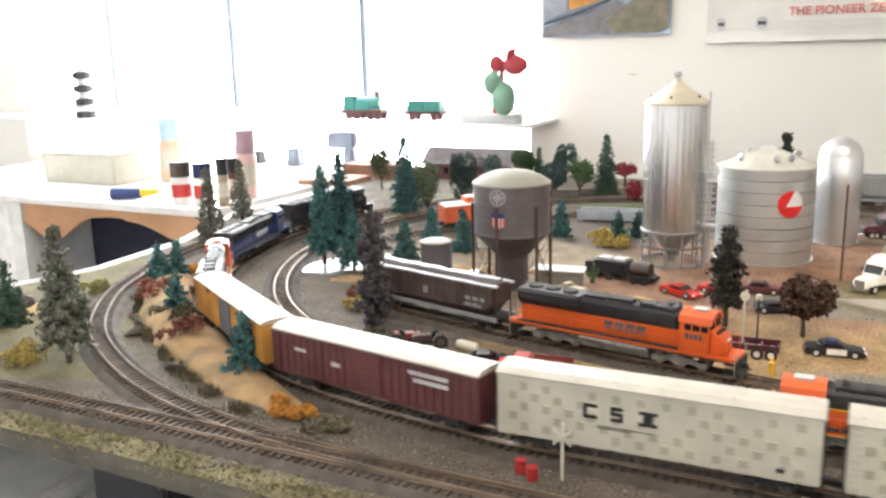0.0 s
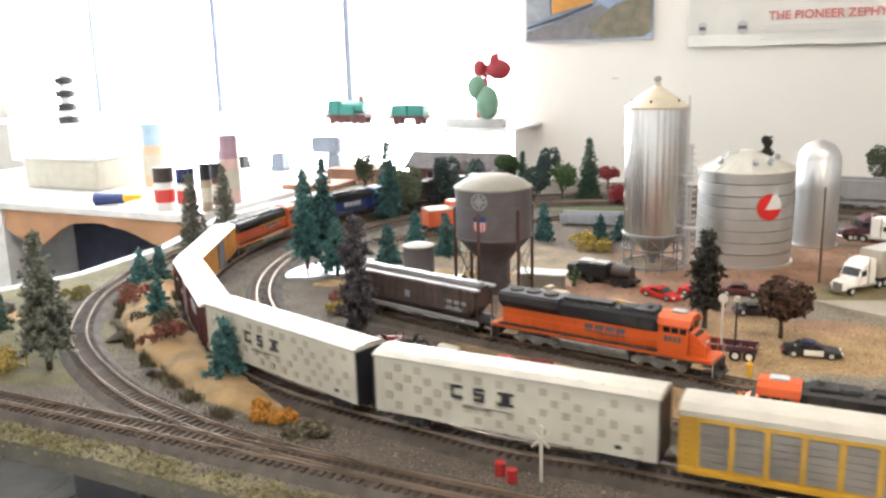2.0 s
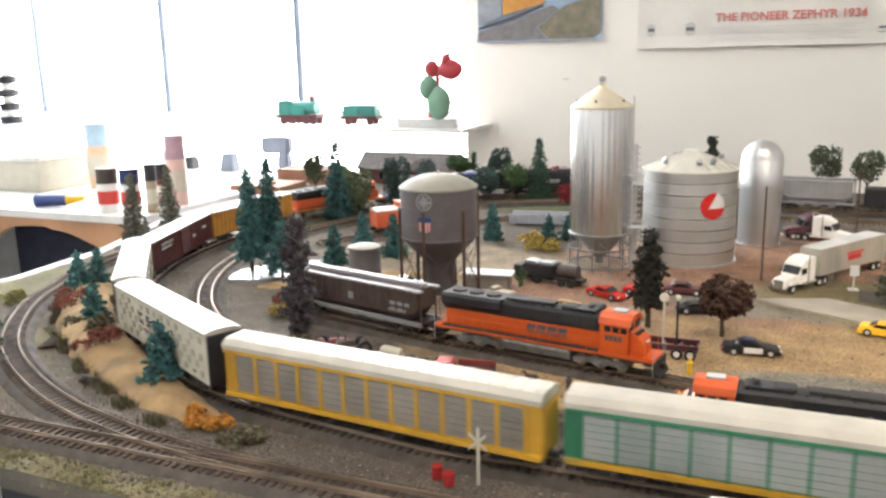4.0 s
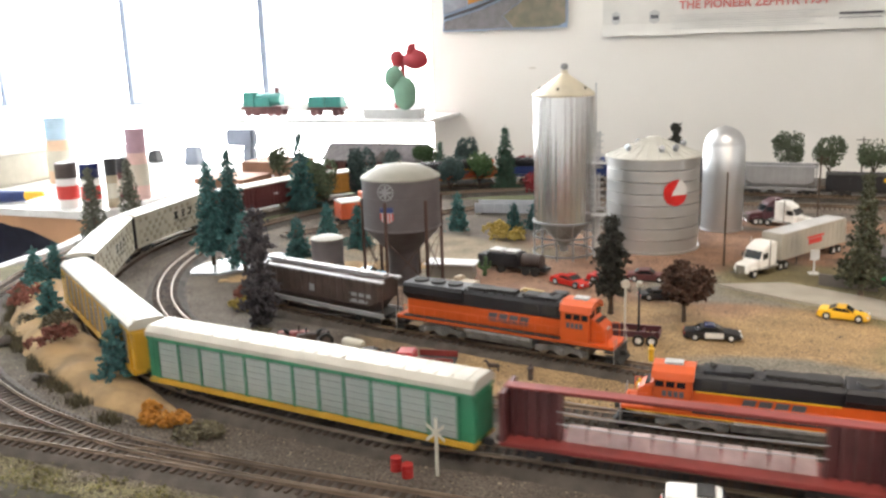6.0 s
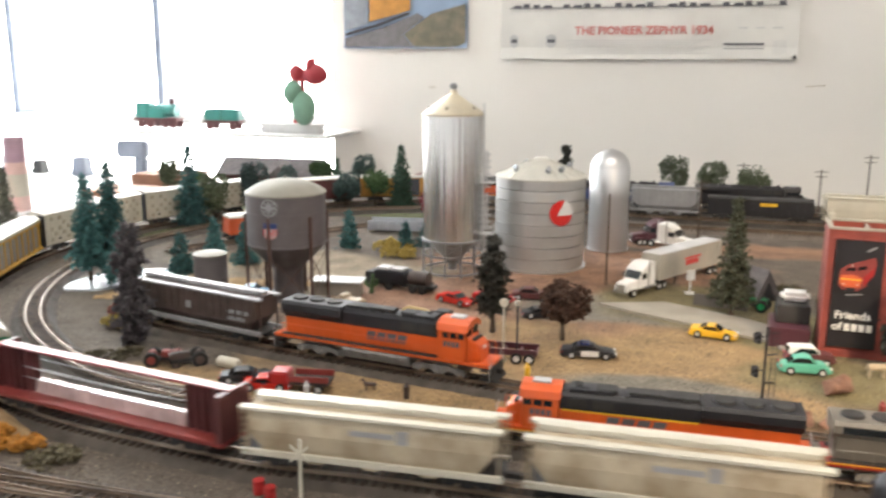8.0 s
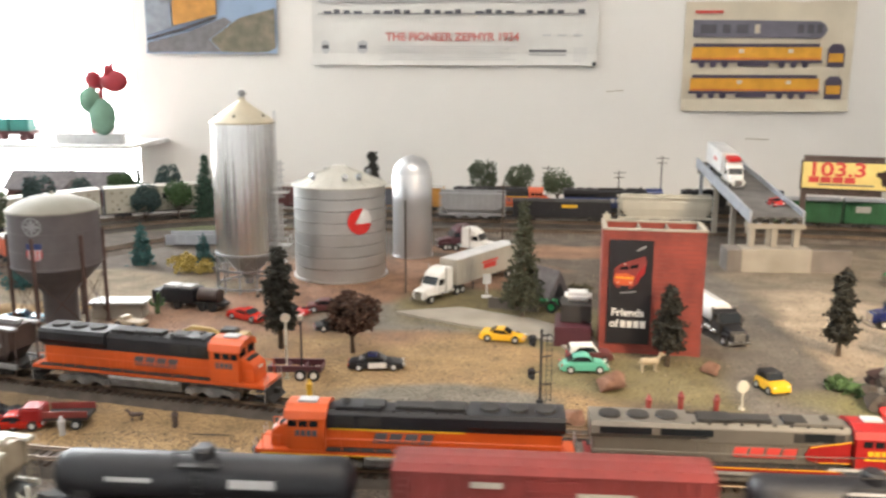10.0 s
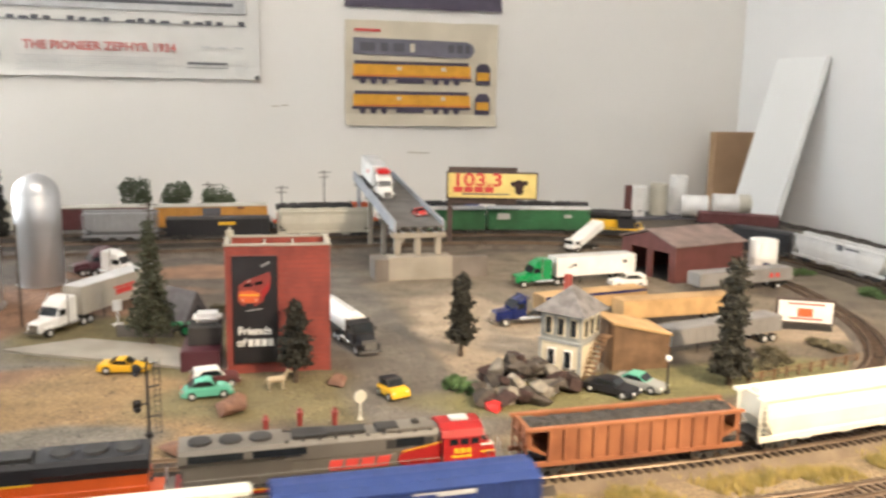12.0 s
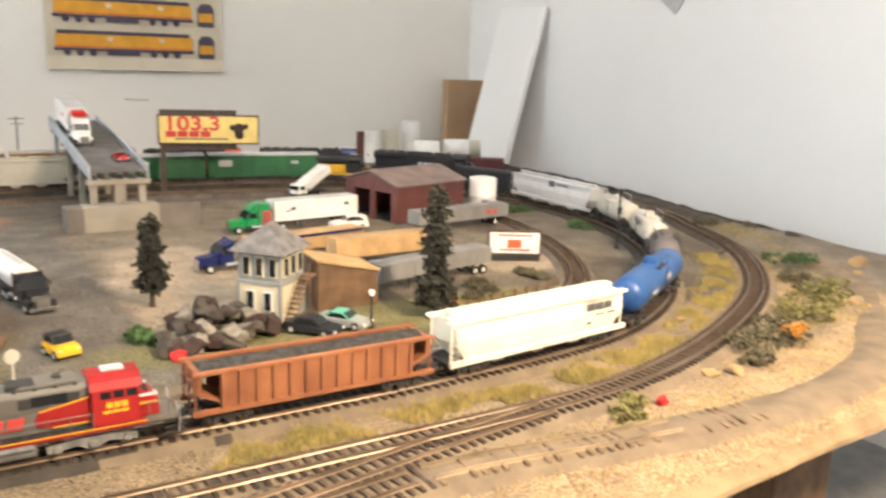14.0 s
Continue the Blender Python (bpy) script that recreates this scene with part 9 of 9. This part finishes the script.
# photograph of a train
t = poster("photo_poster", "large colour photograph of a train on a track", -0.858, -0.498, 0.338, 0.60, "photo_sky", 0.004)
shape(t, "brush", [(-0.65, 0.343), (-0.503, 0.340), (-0.503, 0.455), (-0.60, 0.43), (-0.68, 0.375)], "photo_brush")
shape(t, "track_bed", [(-0.853, 0.342), (-0.652, 0.342), (-0.682, 0.375), (-0.62, 0.42), (-0.64, 0.432), (-0.74, 0.395), (-0.853, 0.366)], "photo_track")
shape(t, "rail_line", [(-0.853, 0.372), (-0.75, 0.398), (-0.66, 0.430), (-0.668, 0.434), (-0.76, 0.404), (-0.853, 0.379)], "photo_dark", 1)
shape(t, "yellow_train", [(-0.78, 0.41), (-0.69, 0.432), (-0.66, 0.44), (-0.66, 0.50), (-0.78, 0.50)], "box_yellow")
shape(t, "grey_train", [(-0.853, 0.385), (-0.785, 0.405), (-0.785, 0.52), (-0.853, 0.52)], "photo_grey")
shape(t, "sky_band", [(-0.853, 0.53), (-0.503, 0.51), (-0.503, 0.595), (-0.853, 0.595)], "photo_blue")

# line drawing poster with its red title
t = poster("line_drawing_poster", "white poster with a train drawing and red title", -0.405, 0.342, 0.310, 0.575, "paper")
lettering("title", "THE PIONEER ZEPHYR 1934", 0.0285, "inkfaded", t, pose(-0.034, PY - 0.0006, 0.3815, 90, 0, 0))
ink(t, "train_drawing", -0.385, 0.31, 0.470, 0.505, "ltgrey")
ink(t, "train_windows", -0.30, 0.28, 0.486, 0.495, "ink", 1)
ink(t, "track_line", -0.385, 0.31, 0.4395, 0.4415, "ink")
for i in range(26):
    x = -0.372 + i * 0.0265
    if i % 5 != 4:
        ink(t, "train_wheel", x, x + 0.016 + 0.006 * ((i * 7) % 3 == 0), 0.4415, 0.4475 + 0.002 * ((i * 5) % 3), "ink")
for x, w in ((-0.380, 0.022), (-0.283, 0.026)):
    shape(t, "emblem", [(x, 0.345), (x + w * 0.5, 0.338), (x + w, 0.345), (x + w, 0.368), (x + w * 0.5, 0.374), (x, 0.368)], "ltgrey")
    ink(t, "emblem_bar", x + 0.003, x + w - 0.003, 0.352, 0.361, "ink", 1)
ink(t, "diagram", 0.166, 0.262, 0.3445, 0.3495, "ink")
ink(t, "diagram_line", 0.166, 0.262, 0.3355, 0.3370, "ink")
for i in range(7):
    z = 0.357 - i * 0.0055
    ink(t, "small_print", -0.225 + 0.01 * (i % 2), 0.135 - 0.02 * (i % 3), z, z + 0.0011, "ltgrey")
    ink(t, "small_print", 0.282, 0.318 - 0.004 * (i % 2), z - 0.004, z - 0.0029, "ltgrey")
for i, x in enumerate((0.20, 0.24, 0.28)):
    ink(t, "small_print", x, x + 0.022, 0.385, 0.388, "ltgrey")
bm = B()
bmesh.ops.create_uvsphere(bm, u_segments=10, v_segments=8, radius=0.006)
solid("wall_tack", bm, "dark", "dark tack at the corner of the poster", "tack", smooth=True, m=pose(0.335, WALL_Y - 0.014, 0.314))

# locomotive side views
t = poster("locomotive_chart", "aged poster with rows of yellow and grey locomotives", 0.562, 0.982, 0.196, 0.470, "paper_old")
ink(t, "red_mark", 0.585, 0.655, 0.4405, 0.4475, "inkred")


def side_view(z, x0, x1, body, h):
    ink(t, "engine_body", x0, x1, z, z + h, body)
    ink(t, "engine_roof", x0 + 0.004, x1 - 0.006, z + h, z + h + 0.009, "inkpurple")
    ink(t, "engine_frame", x0 - 0.003, x1 + 0.003, z - 0.007, z, "inkpurple")
    for k in (0.08, 0.17, 0.26, 0.70, 0.79, 0.88):
        cx = x0 + (x1 - x0) * k
        bm = B()
        rod(bm, (cx, PY - 0.0008, z - 0.011), (cx, PY, z - 0.011), 0.0085, seg=14)
        part("engine_wheel", bm, "inkpurple", t)
    ink(t, "fuel_tank", x0 + (x1 - x0) * 0.36, x0 + (x1 - x0) * 0.6, z - 0.016, z - 0.007, "inkpurple")
    for k in range(9):
        cx = x0 + (x1 - x0) * (0.08 + 0.095 * k)
        ink(t, "grille", cx, cx + 0.012, z + h * 0.55, z + h * 0.85, "paper_old" if k % 4 == 3 else "inkorange", 1)
    ink(t, "stripe", x0, x1, z + h * 0.06, z + h * 0.13, "inkred", 1)


bm = B()
prism(bm, [(0.582, 0.382), (0.895, 0.378), (0.908, 0.385), (0.915, 0.399), (0.908, 0.414), (0.895, 0.421), (0.582, 0.425)], PY - 0.0006, PY)
part("engine_top_view", bm, "inkviolet", t)
for i, (a, b) in enumerate(((0.60, 0.64), (0.655, 0.675), (0.69, 0.72), (0.735, 0.748), (0.84, 0.856), (0.865, 0.881), (0.888, 0.902))):
    ink(t, "roof_detail", a, b, 0.391, 0.413, "paper_old" if i == 3 else "ink", 1)
side_view(0.325, 0.582, 0.905, "inkorange", 0.032)
side_view(0.247, 0.582, 0.905, "inkorange", 0.032)
for z in (0.308, 0.228):
    shape(t, "engine_end", [(0.920, z), (0.962, z), (0.962, z + 0.045), (0.952, z + 0.057), (0.930, z + 0.057), (0.920, z + 0.045)], "inkpurple")
    ink(t, "end_panel", 0.923, 0.959, z + 0.012, z + 0.034, "inkorange", 1)
t = poster("dark_poster", "dark framed poster above the chart", 0.56, 0.99, 0.502, 0.74, "inkpurple", 0.002)
for x, z in ((0.395, 0.245), (0.37, 0.243), (0.735, 0.123), (0.755, 0.122), (0.775, 0.1215), (-0.61, 0.232)):
    bm = B()
    box(bm, x, x + 0.02, WALL_Y - 0.0008, WALL_Y - 0.0001, z, z + 0.002)
    solid("wall_scuff", bm, "tan", "short scuff mark on the wall", "scuff", group="scuffs")

# ---- sill toys and the ornament ----
t = thing("toy_locomotive", "old green tank engine toy on the sill", "toy train", m=pose(-1.345, 2.15, WZ0 + 0.014))
boxpart("frame", "maroon", t, (-0.068, 0.068, -0.02, 0.02, 0.012, 0.020), bevel=0.001)
boxpart("cab", "toygreen", t, (-0.062, -0.02, -0.02, 0.02, 0.0201, 0.062), bevel=0.003)
bm = B()
rod(bm, (-0.0199, 0, 0.04), (0.06, 0, 0.04), 0.018, seg=18)
part("boiler", bm, "toygreen", t)
boxpart("side_tank", "toygreen", t, (-0.0195, 0.03, -0.021, 0.021, 0.0201, 0.046), bevel=0.002)
bm = B()
rod(bm, (0.045, 0, 0.055), (0.045, 0, 0.072), 0.006, 0.007, 12)
part("chimney", bm, "maroon", t)
for x in (-0.045, -0.015, 0.03, 0.055):
    for y in (-0.017, 0.017):
        bm = B()
        rod(bm, (x, y - 0.002, 0.004), (x, y + 0.002, 0.004), 0.012, seg=14)
        part("wheel", bm, "maroon", t)
t = thing("toy_wagon", "old green toy wagon with two crates on the sill", "toy train", m=pose(-1.14, 2.15, WZ0 + 0.012))
boxpart("frame", "maroon", t, (-0.056, 0.056, -0.02, 0.02, 0.012, 0.019), bevel=0.001)
for x in (-0.027, 0.027):
    boxpart("crate", "toygreen", t, (x - 0.025, x + 0.025, -0.018, 0.018, 0.0191, 0.05), bevel=0.002)
for x in (-0.035, 0.035):
    for y in (-0.017, 0.017):
        bm = B()
        rod(bm, (x, y - 0.002, 0.004), (x, y + 0.002, 0.004), 0.011, seg=14)
        part("wheel", bm, "maroon", t)
bm = B()
box(bm, -1.02, -0.845, 2.13, 2.155, WZ0 + 0.0, WZ0 + 0.026)
solid("grey_strip", bm, "ltgrey", "grey bar lying on the sill", "bar", bevel=0.002)


def ornament():
    bm = B()
    for cx, cz, rx, rz in ((0.0, 0.045, 0.034, 0.045), (-0.03, 0.085, 0.026, 0.032)):
        ball = bmesh.ops.create_uvsphere(bm, u_segments=20, v_segments=12, radius=1)
        for v in ball["verts"]:
            v.co = Vector((cx + v.co.x * rx, v.co.y * 0.025, cz + 0.02 + v.co.z * rz))
    solid("green_ornament", bm, "skin_green", "rounded sage green ornament on the sill, plain shape", "ornament", smooth=True, m=pose(-0.888, 2.12, WZ0 + 0.004))
    bm = B()
    for cx, cz, rx, rz in ((0.018, 0.155, 0.036, 0.028), (-0.036, 0.158, 0.020, 0.024), (0.006, 0.178, 0.012, 0.020)):
        ball = bmesh.ops.create_uvsphere(bm, u_segments=20, v_segments=12, radius=1)
        for v in ball["verts"]:
            v.co = Vector((cx + v.co.x * rx, v.co.y * 0.022, cz + v.co.z * rz))
    for x0, x1 in ((-0.028, -0.030), (-0.045, -0.05)):
        rod(bm, (x0, 0.02, 0.15), (x1, 0.02, 0.002), 0.007, 0.009, 8)
    rod(bm, (0.012, 0, 0.185), (0.018, 0, 0.206), 0.008, 0.002, 10)
    solid("red_ornament", bm, "ornred", "rounded red wooden ornament behind a green one, plain shape", "ornament", smooth=True, m=pose(-0.888, 2.16, WZ0 + 0.0))


ornament()

# ---- hobby desk by the window ----
DY = 1.30
d = thing("desk", "cluttered pale hobby desk with a scalloped wooden apron", "desk")
# plain white puts the window's overexposure into the top's colour
boxpart("top", "white", d, (-2.35, -1.19, DY, 2.05, -0.016, 0.0), "desk top, white for the glare on it", bevel=0.002)
bm = B()
pts = [(-1.78, -0.017), (-1.78, -0.065)]
for i in range(13):
    a = i / 12
    pts.append((-1.70 + 0.16 * a, -0.07 + 0.036 * math.sin(math.pi * (a - 0.5)) * 0.9 + 0.0))
pts += [(-1.50, -0.034), (-1.46, -0.034)]
for i in range(13):
    a = i / 12
    pts.append((-1.44 + 0.20 * a, -0.040 - 0.045 * (0.5 - 0.5 * math.cos(math.pi * a))))
pts += [(-1.195, -0.09), (-1.195, -0.017)]
prism(bm, pts, DY + 0.008, DY + 0.022)
part("apron", bm, "apronwood", d, "tan scalloped wooden apron")
boxpart("side_panel", "white", d, (-1.83, -1.785, DY + 0.004, 2.0, FLOOR, -0.017))
boxpart("drawer_case", "white", d, (-2.35, -1.831, DY + 0.006, 2.0, FLOOR, -0.017))
boxpart("leg", "apronwood", d, (-1.235, -1.2, DY + 0.03, DY + 0.07, FLOOR, -0.017))
# dark sheet added to stand for the shade inside the kneehole
boxpart("back_panel", "shadeblue", d, (-1.784, -1.21, DY + 0.20, DY + 0.22, FLOOR, -0.017), "dark blue panel added for the shade in the kneehole")


def bottle(x, y, r, h, col, cap, label, z=0.0):
    t = thing("paint_bottle", label, "bottle", "bottles and cans", m=pose(x, y, z))
    bm = B()
    lathe(bm, [(0, 0), (r, 0), (r, h * 0.6), (r * 0.9, h * 0.66), (0, h * 0.66)], 20)
    part("body", bm, col, t, smooth=True)
    bm = B()
    lathe(bm, [(r * 0.96, h * 0.661), (r * 0.96, h), (0, h)], 20)
    part("cap", bm, cap, t, smooth=True)
    bm = B()
    lathe(bm, [(r * 1.01, h * 0.2), (r * 1.01, h * 0.5)], 20)
    part("label_band", bm, "inkred" if col == "white" else "csx", t)


bottle(-1.305, 1.34, 0.022, 0.092, "white", "hop_dark", "white spray can with red label and dark cap")
bottle(-1.250, 1.345, 0.020, 0.092, "white", "trkblue", "white paint bottle with dark blue cap")
bottle(-1.208, 1.36, 0.012, 0.10, "tan", "black", "slim tan bottle with black cap")
# window glare is put into the pale colours of the next two bottles
bottle(-1.225, 1.46, 0.022, 0.15, "glarepink", "glaremauve", "tall orange bottle with maroon cap, both paled for glare")
bottle(-1.60, 1.62, 0.03, 0.16, "glarepeach", "paleblue", "orange bottle paled for glare, with a light blue cap")
bottle(-1.19 - 0.06, 1.30 + 0.14, 0.014, 0.09, "maroon", "black", "small dark red bottle")
t = thing("hobby_drill", "dark blue and yellow rotary tool lying on the desk", "tool", m=pose(-1.47, 1.36, 0.014, 0, 0, 20))
bm = B()
rod(bm, (-0.05, 0, 0), (0.02, 0, 0), 0.014, 0.012, 14)
part("body", bm, "navy", t)
bm = B()
rod(bm, (0.0205, 0, 0), (0.06, 0, 0.004), 0.011, 0.006, 12)
part("nose", bm, "yellow", t)
t = thing("storage_box", "pale beige box on the desk", "box", m=pose(-1.78, 1.5, 0))
boxpart("box_body", "csx", t, (-0.16, 0.10, 0, 0.2, 0.0, 0.075), bevel=0.003)
boxpart("lid", "white", t, (-0.163, 0.103, -0.003, 0.203, 0.0752, 0.088), bevel=0.003)
t = thing("desk_ornament", "black striped small figure block on the window ledge", "ornament", m=pose(-2.5, 2.14, WZ0))
for i in range(4):
    bm = B()
    lathe(bm, [(0, 0.045 * i), (0.035 - 0.004 * (i % 2), 0.045 * i), (0.035, 0.045 * i + 0.024), (0, 0.045 * i + 0.026)], 16)
    part("black_disc", bm, "black", t)
bm = B()
rod(bm, (0, 0, 0), (0, 0, 0.17), 0.02, seg=12)
part("white_core", bm, "white", t)
# dark clutter by the window, and the wooden boxes at the end of the layout
# blue box and hand tool take a greyer blue that holds window glare
for x, y, sx, sz, col, lab in ((-1.70, 1.98, 0.03, 0.05, "ltgrey", "small grey gadget on the desk"), (-1.62, 1.99, 0.015, 0.035, "black", "small black gadget on the desk"), (-1.47, 1.97, 0.022, 0.05, "frame", "small blue box on the desk, greyed for glare")):
    bm = B()
    box(bm, -sx, sx, -0.02, 0.02, 0, sz, sx * 0.15)
    solid("gadget", bm, col, lab, "gadget", bevel=0.003, m=pose(x, y, 0.0), group="desk clutter")
t = thing("glue_gun", "dark blue hand tool standing by the layout, greyed for glare", "tool", m=pose(-1.29, 1.95, 0.0))
boxpart("head", "frame", t, (-0.05, 0.04, -0.015, 0.015, 0.055, 0.10), bevel=0.006)
boxpart("grip", "frame", t, (0.0, 0.035, -0.014, 0.014, 0.0, 0.0548), bevel=0.005)
for x0, x1, y0, y1, z0, z1, lab in ((-1.24, -1.10, 1.66, 1.78, -0.10, 0.012, "brown wooden crate at the end of the layout"), (-1.20, -1.06, 1.80, 1.92, -0.10, 0.034, "taller brown wooden crate at the end of the layout")):
    bm = B()
    box(bm, x0, x1, y0, y1, z0, z1)
    t = solid("crate", bm, "cratewood", lab, "crate", bevel=0.002, group="crates")
bm = B()
box(bm, -1.28, -1.0, 1.62, 1.97, -0.12, -0.1005)
solid("side_shelf", bm, "cratewood", "wooden shelf beside the layout", "shelf")

# ---- things leaning and standing in the corner ----
bm = B()
prism(bm, [(1.757, 0.396), (1.741, 0.396), (1.375, FLOOR), (1.391, FLOOR)], 1.963, 2.160)
solid("white_board", bm, "boardwhite", "tall white board leaning against the end wall", "board", bevel=0.001)
bm = B()
box(bm, 1.605, 1.735, 2.22, 2.25, FLOOR, 0.19)
solid("cardboard_box", bm, "cardboard", "flat brown cardboard box in the corner", "box", bevel=0.002)
t = thing("license_plate", "grey metal plate with dark bars on the wall", "sign", m=pose(WALL_X - 0.002, 1.565, 0.465, 0, 0, -90))
bm = B()
prism(bm, [(-0.09, -0.0), (0.055, -0.10), (0.105, -0.03), (-0.04, 0.075)], -0.004, 0.0)
part("plate", bm, "ltgrey", t, bevel=0.0008)
for k in range(3):
    bm = B()
    a = Vector((-0.052 + k * 0.042, 0.010 - k * 0.029))
    prism(bm, [(a.x, a.y), (a.x + 0.026, a.y - 0.018), (a.x + 0.044, a.y + 0.008), (a.x + 0.018, a.y + 0.026)], -0.0046, -0.0041)
    part("marking", bm, "ink", t)


def roll(x, y, z, r, h, col, label, lying=None):
    bm = B()
    lathe(bm, [(r * 0.5, 0.001), (r, 0.0), (r, h), (r * 0.5, h), (r * 0.5, 0.001)], 22)
    m = pose(x, y, z) if lying is None else pose(x, y, z, 90, 0, lying)
    solid("white_canister", bm, col, label, "canister", smooth=True, m=m, group="white canisters")


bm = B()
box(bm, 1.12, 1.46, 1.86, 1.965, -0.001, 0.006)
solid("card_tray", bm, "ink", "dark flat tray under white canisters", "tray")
roll(1.196, 1.905, 0.006, 0.021, 0.07, "white", "upright white canister behind the rear track")
roll(1.256, 1.91, 0.006, 0.021, 0.075, "csx", "upright cream canister behind the rear track")
roll(1.318, 1.925, 0.006, 0.021, 0.092, "white", "tall upright white canister behind the rear track")
roll(1.30, 1.875, 0.032, 0.026, 0.06, "white", "white canister lying on its side", 60)
roll(1.39, 1.885, 0.032, 0.026, 0.06, "white", "white canister lying beside another", 65)
roll(1.445, 1.90, 0.030, 0.024, 0.05, "csx", "cream canister lying on its side", 72)
boxpart_t = thing("panel", "thin dark red upright panel behind the rear track", "panel", m=pose(1.166, 1.885, 0))
boxpart("sheet", "shedred", boxpart_t, (-0.012, 0.006, 0, 0.004, 0.006, 0.08))

# ---- below the layout ----
for x0, x1, y0, y1, z1, col, lab in ((-1.05, -0.68, 0.44, 0.80, -0.10, "white", "pale plastic storage bin under the table"), (-0.52, -0.30, 0.47, 0.8, -0.13, "csx", "pale carton under the table"), (-1.5, -1.08, 0.62, 1.0, -0.16, "white", "white storage bin under the table")):
    t = thing("storage_bin", lab, "bin", "storage bins")
    boxpart("bin_body", col, t, (x0, x1, y0, y1, FLOOR, z1 - 0.021), bevel=0.006)
    boxpart("lid", col, t, (x0 - 0.006, x1 + 0.006, y0 - 0.006, y1 + 0.006, z1 - 0.02, z1), bevel=0.004)
bm = B()
box(bm, 0.60, 1.45, 0.30, 0.80, -0.30, -0.28)
solid("lower_shelf", bm, "trailgrey", "grey shelf below the layout", "shelf", bevel=0.002)
t = thing("screwdriver", "screwdriver with a red handle standing in a holder", "tool", m=pose(0.82, 0.418, -0.2795))
bm = B()
rod(bm, (0, 0, 0), (0, 0, 0.085), 0.0025, seg=8)
part("shaft", bm, "chrome", t)
bm = B()
lathe(bm, [(0, 0.085), (0.004, 0.085), (0.0075, 0.092), (0.006, 0.098), (0.0075, 0.108), (0.0065, 0.13), (0.003, 0.134), (0, 0.134)], 14)
part("handle", bm, "orange_w", t, smooth=True)
for x, y, r, h, c, lab in ((0.66, 0.455, 0.026, 0.075, "white", "jar with a white lid below the layout"), (0.595, 0.45, 0.024, 0.072, "teal", "small teal lidded jar below the layout"), (0.745, 0.43, 0.025, 0.062, "white", "jar with a pale lid below the layout")):
    t = thing("jar", lab, "jar", "jars", m=pose(x, y, -0.2795))
    bm = B()
    lathe(bm, [(0, 0), (r * 0.9, 0), (r * 0.92, h * 0.7), (r * 0.8, h * 0.76), (0, h * 0.76)], 20)
    part("glass_body", bm, "dark", t, smooth=True)
    bm = B()
    lathe(bm, [(r, h * 0.761), (r, h), (r * 0.9, h + 0.002), (0, h + 0.001)], 20)
    part("lid", bm, c, t, smooth=True)
# small red valve on the front slope
bm = B()
bmesh.ops.create_icosphere(bm, subdivisions=2, radius=0.0045)
for v in bm.verts:
    v.co *= 1 + 0.5 * noise.noise(v.co * 420)
    v.co.z = max(v.co.z, -0.003) + 0.003
solid("red_marker", bm, "red", "small bright red marker on the slope", "marker", m=pose(0.755, 0.530, 0))

# ---- track ----
track("main_track", MAIN, "main loop of model railway track on dark ballast")
track("inner_track", INNER, "inner loop of model railway track on dark ballast")
track("curved_track", OUTER_LEFT, "rusty curved track joining the front line at a switch", "rust_rail", "ballast")
track("edge_track", EDGE_TRACK, "rusty track along the front rim, half buried at its end", "rust_rail", "ballast", buried=0.53)
track("yard_track", YARD, "yard track under the orange locomotive", "rust_rail", "ballast")
track("siding_track", RIGHT_SIDING, "inner siding curving behind the buildings", "rust_rail", "ballast_grey")


# ---- motion ----
def motions():
    for ob, u, L in MOVING:
        rows = []
        for i in range(57):
            t = i * 0.25
            rows.append((t, settle(ob, MAIN, u + gone(t), L)))
        walk(ob, rows)


motions()
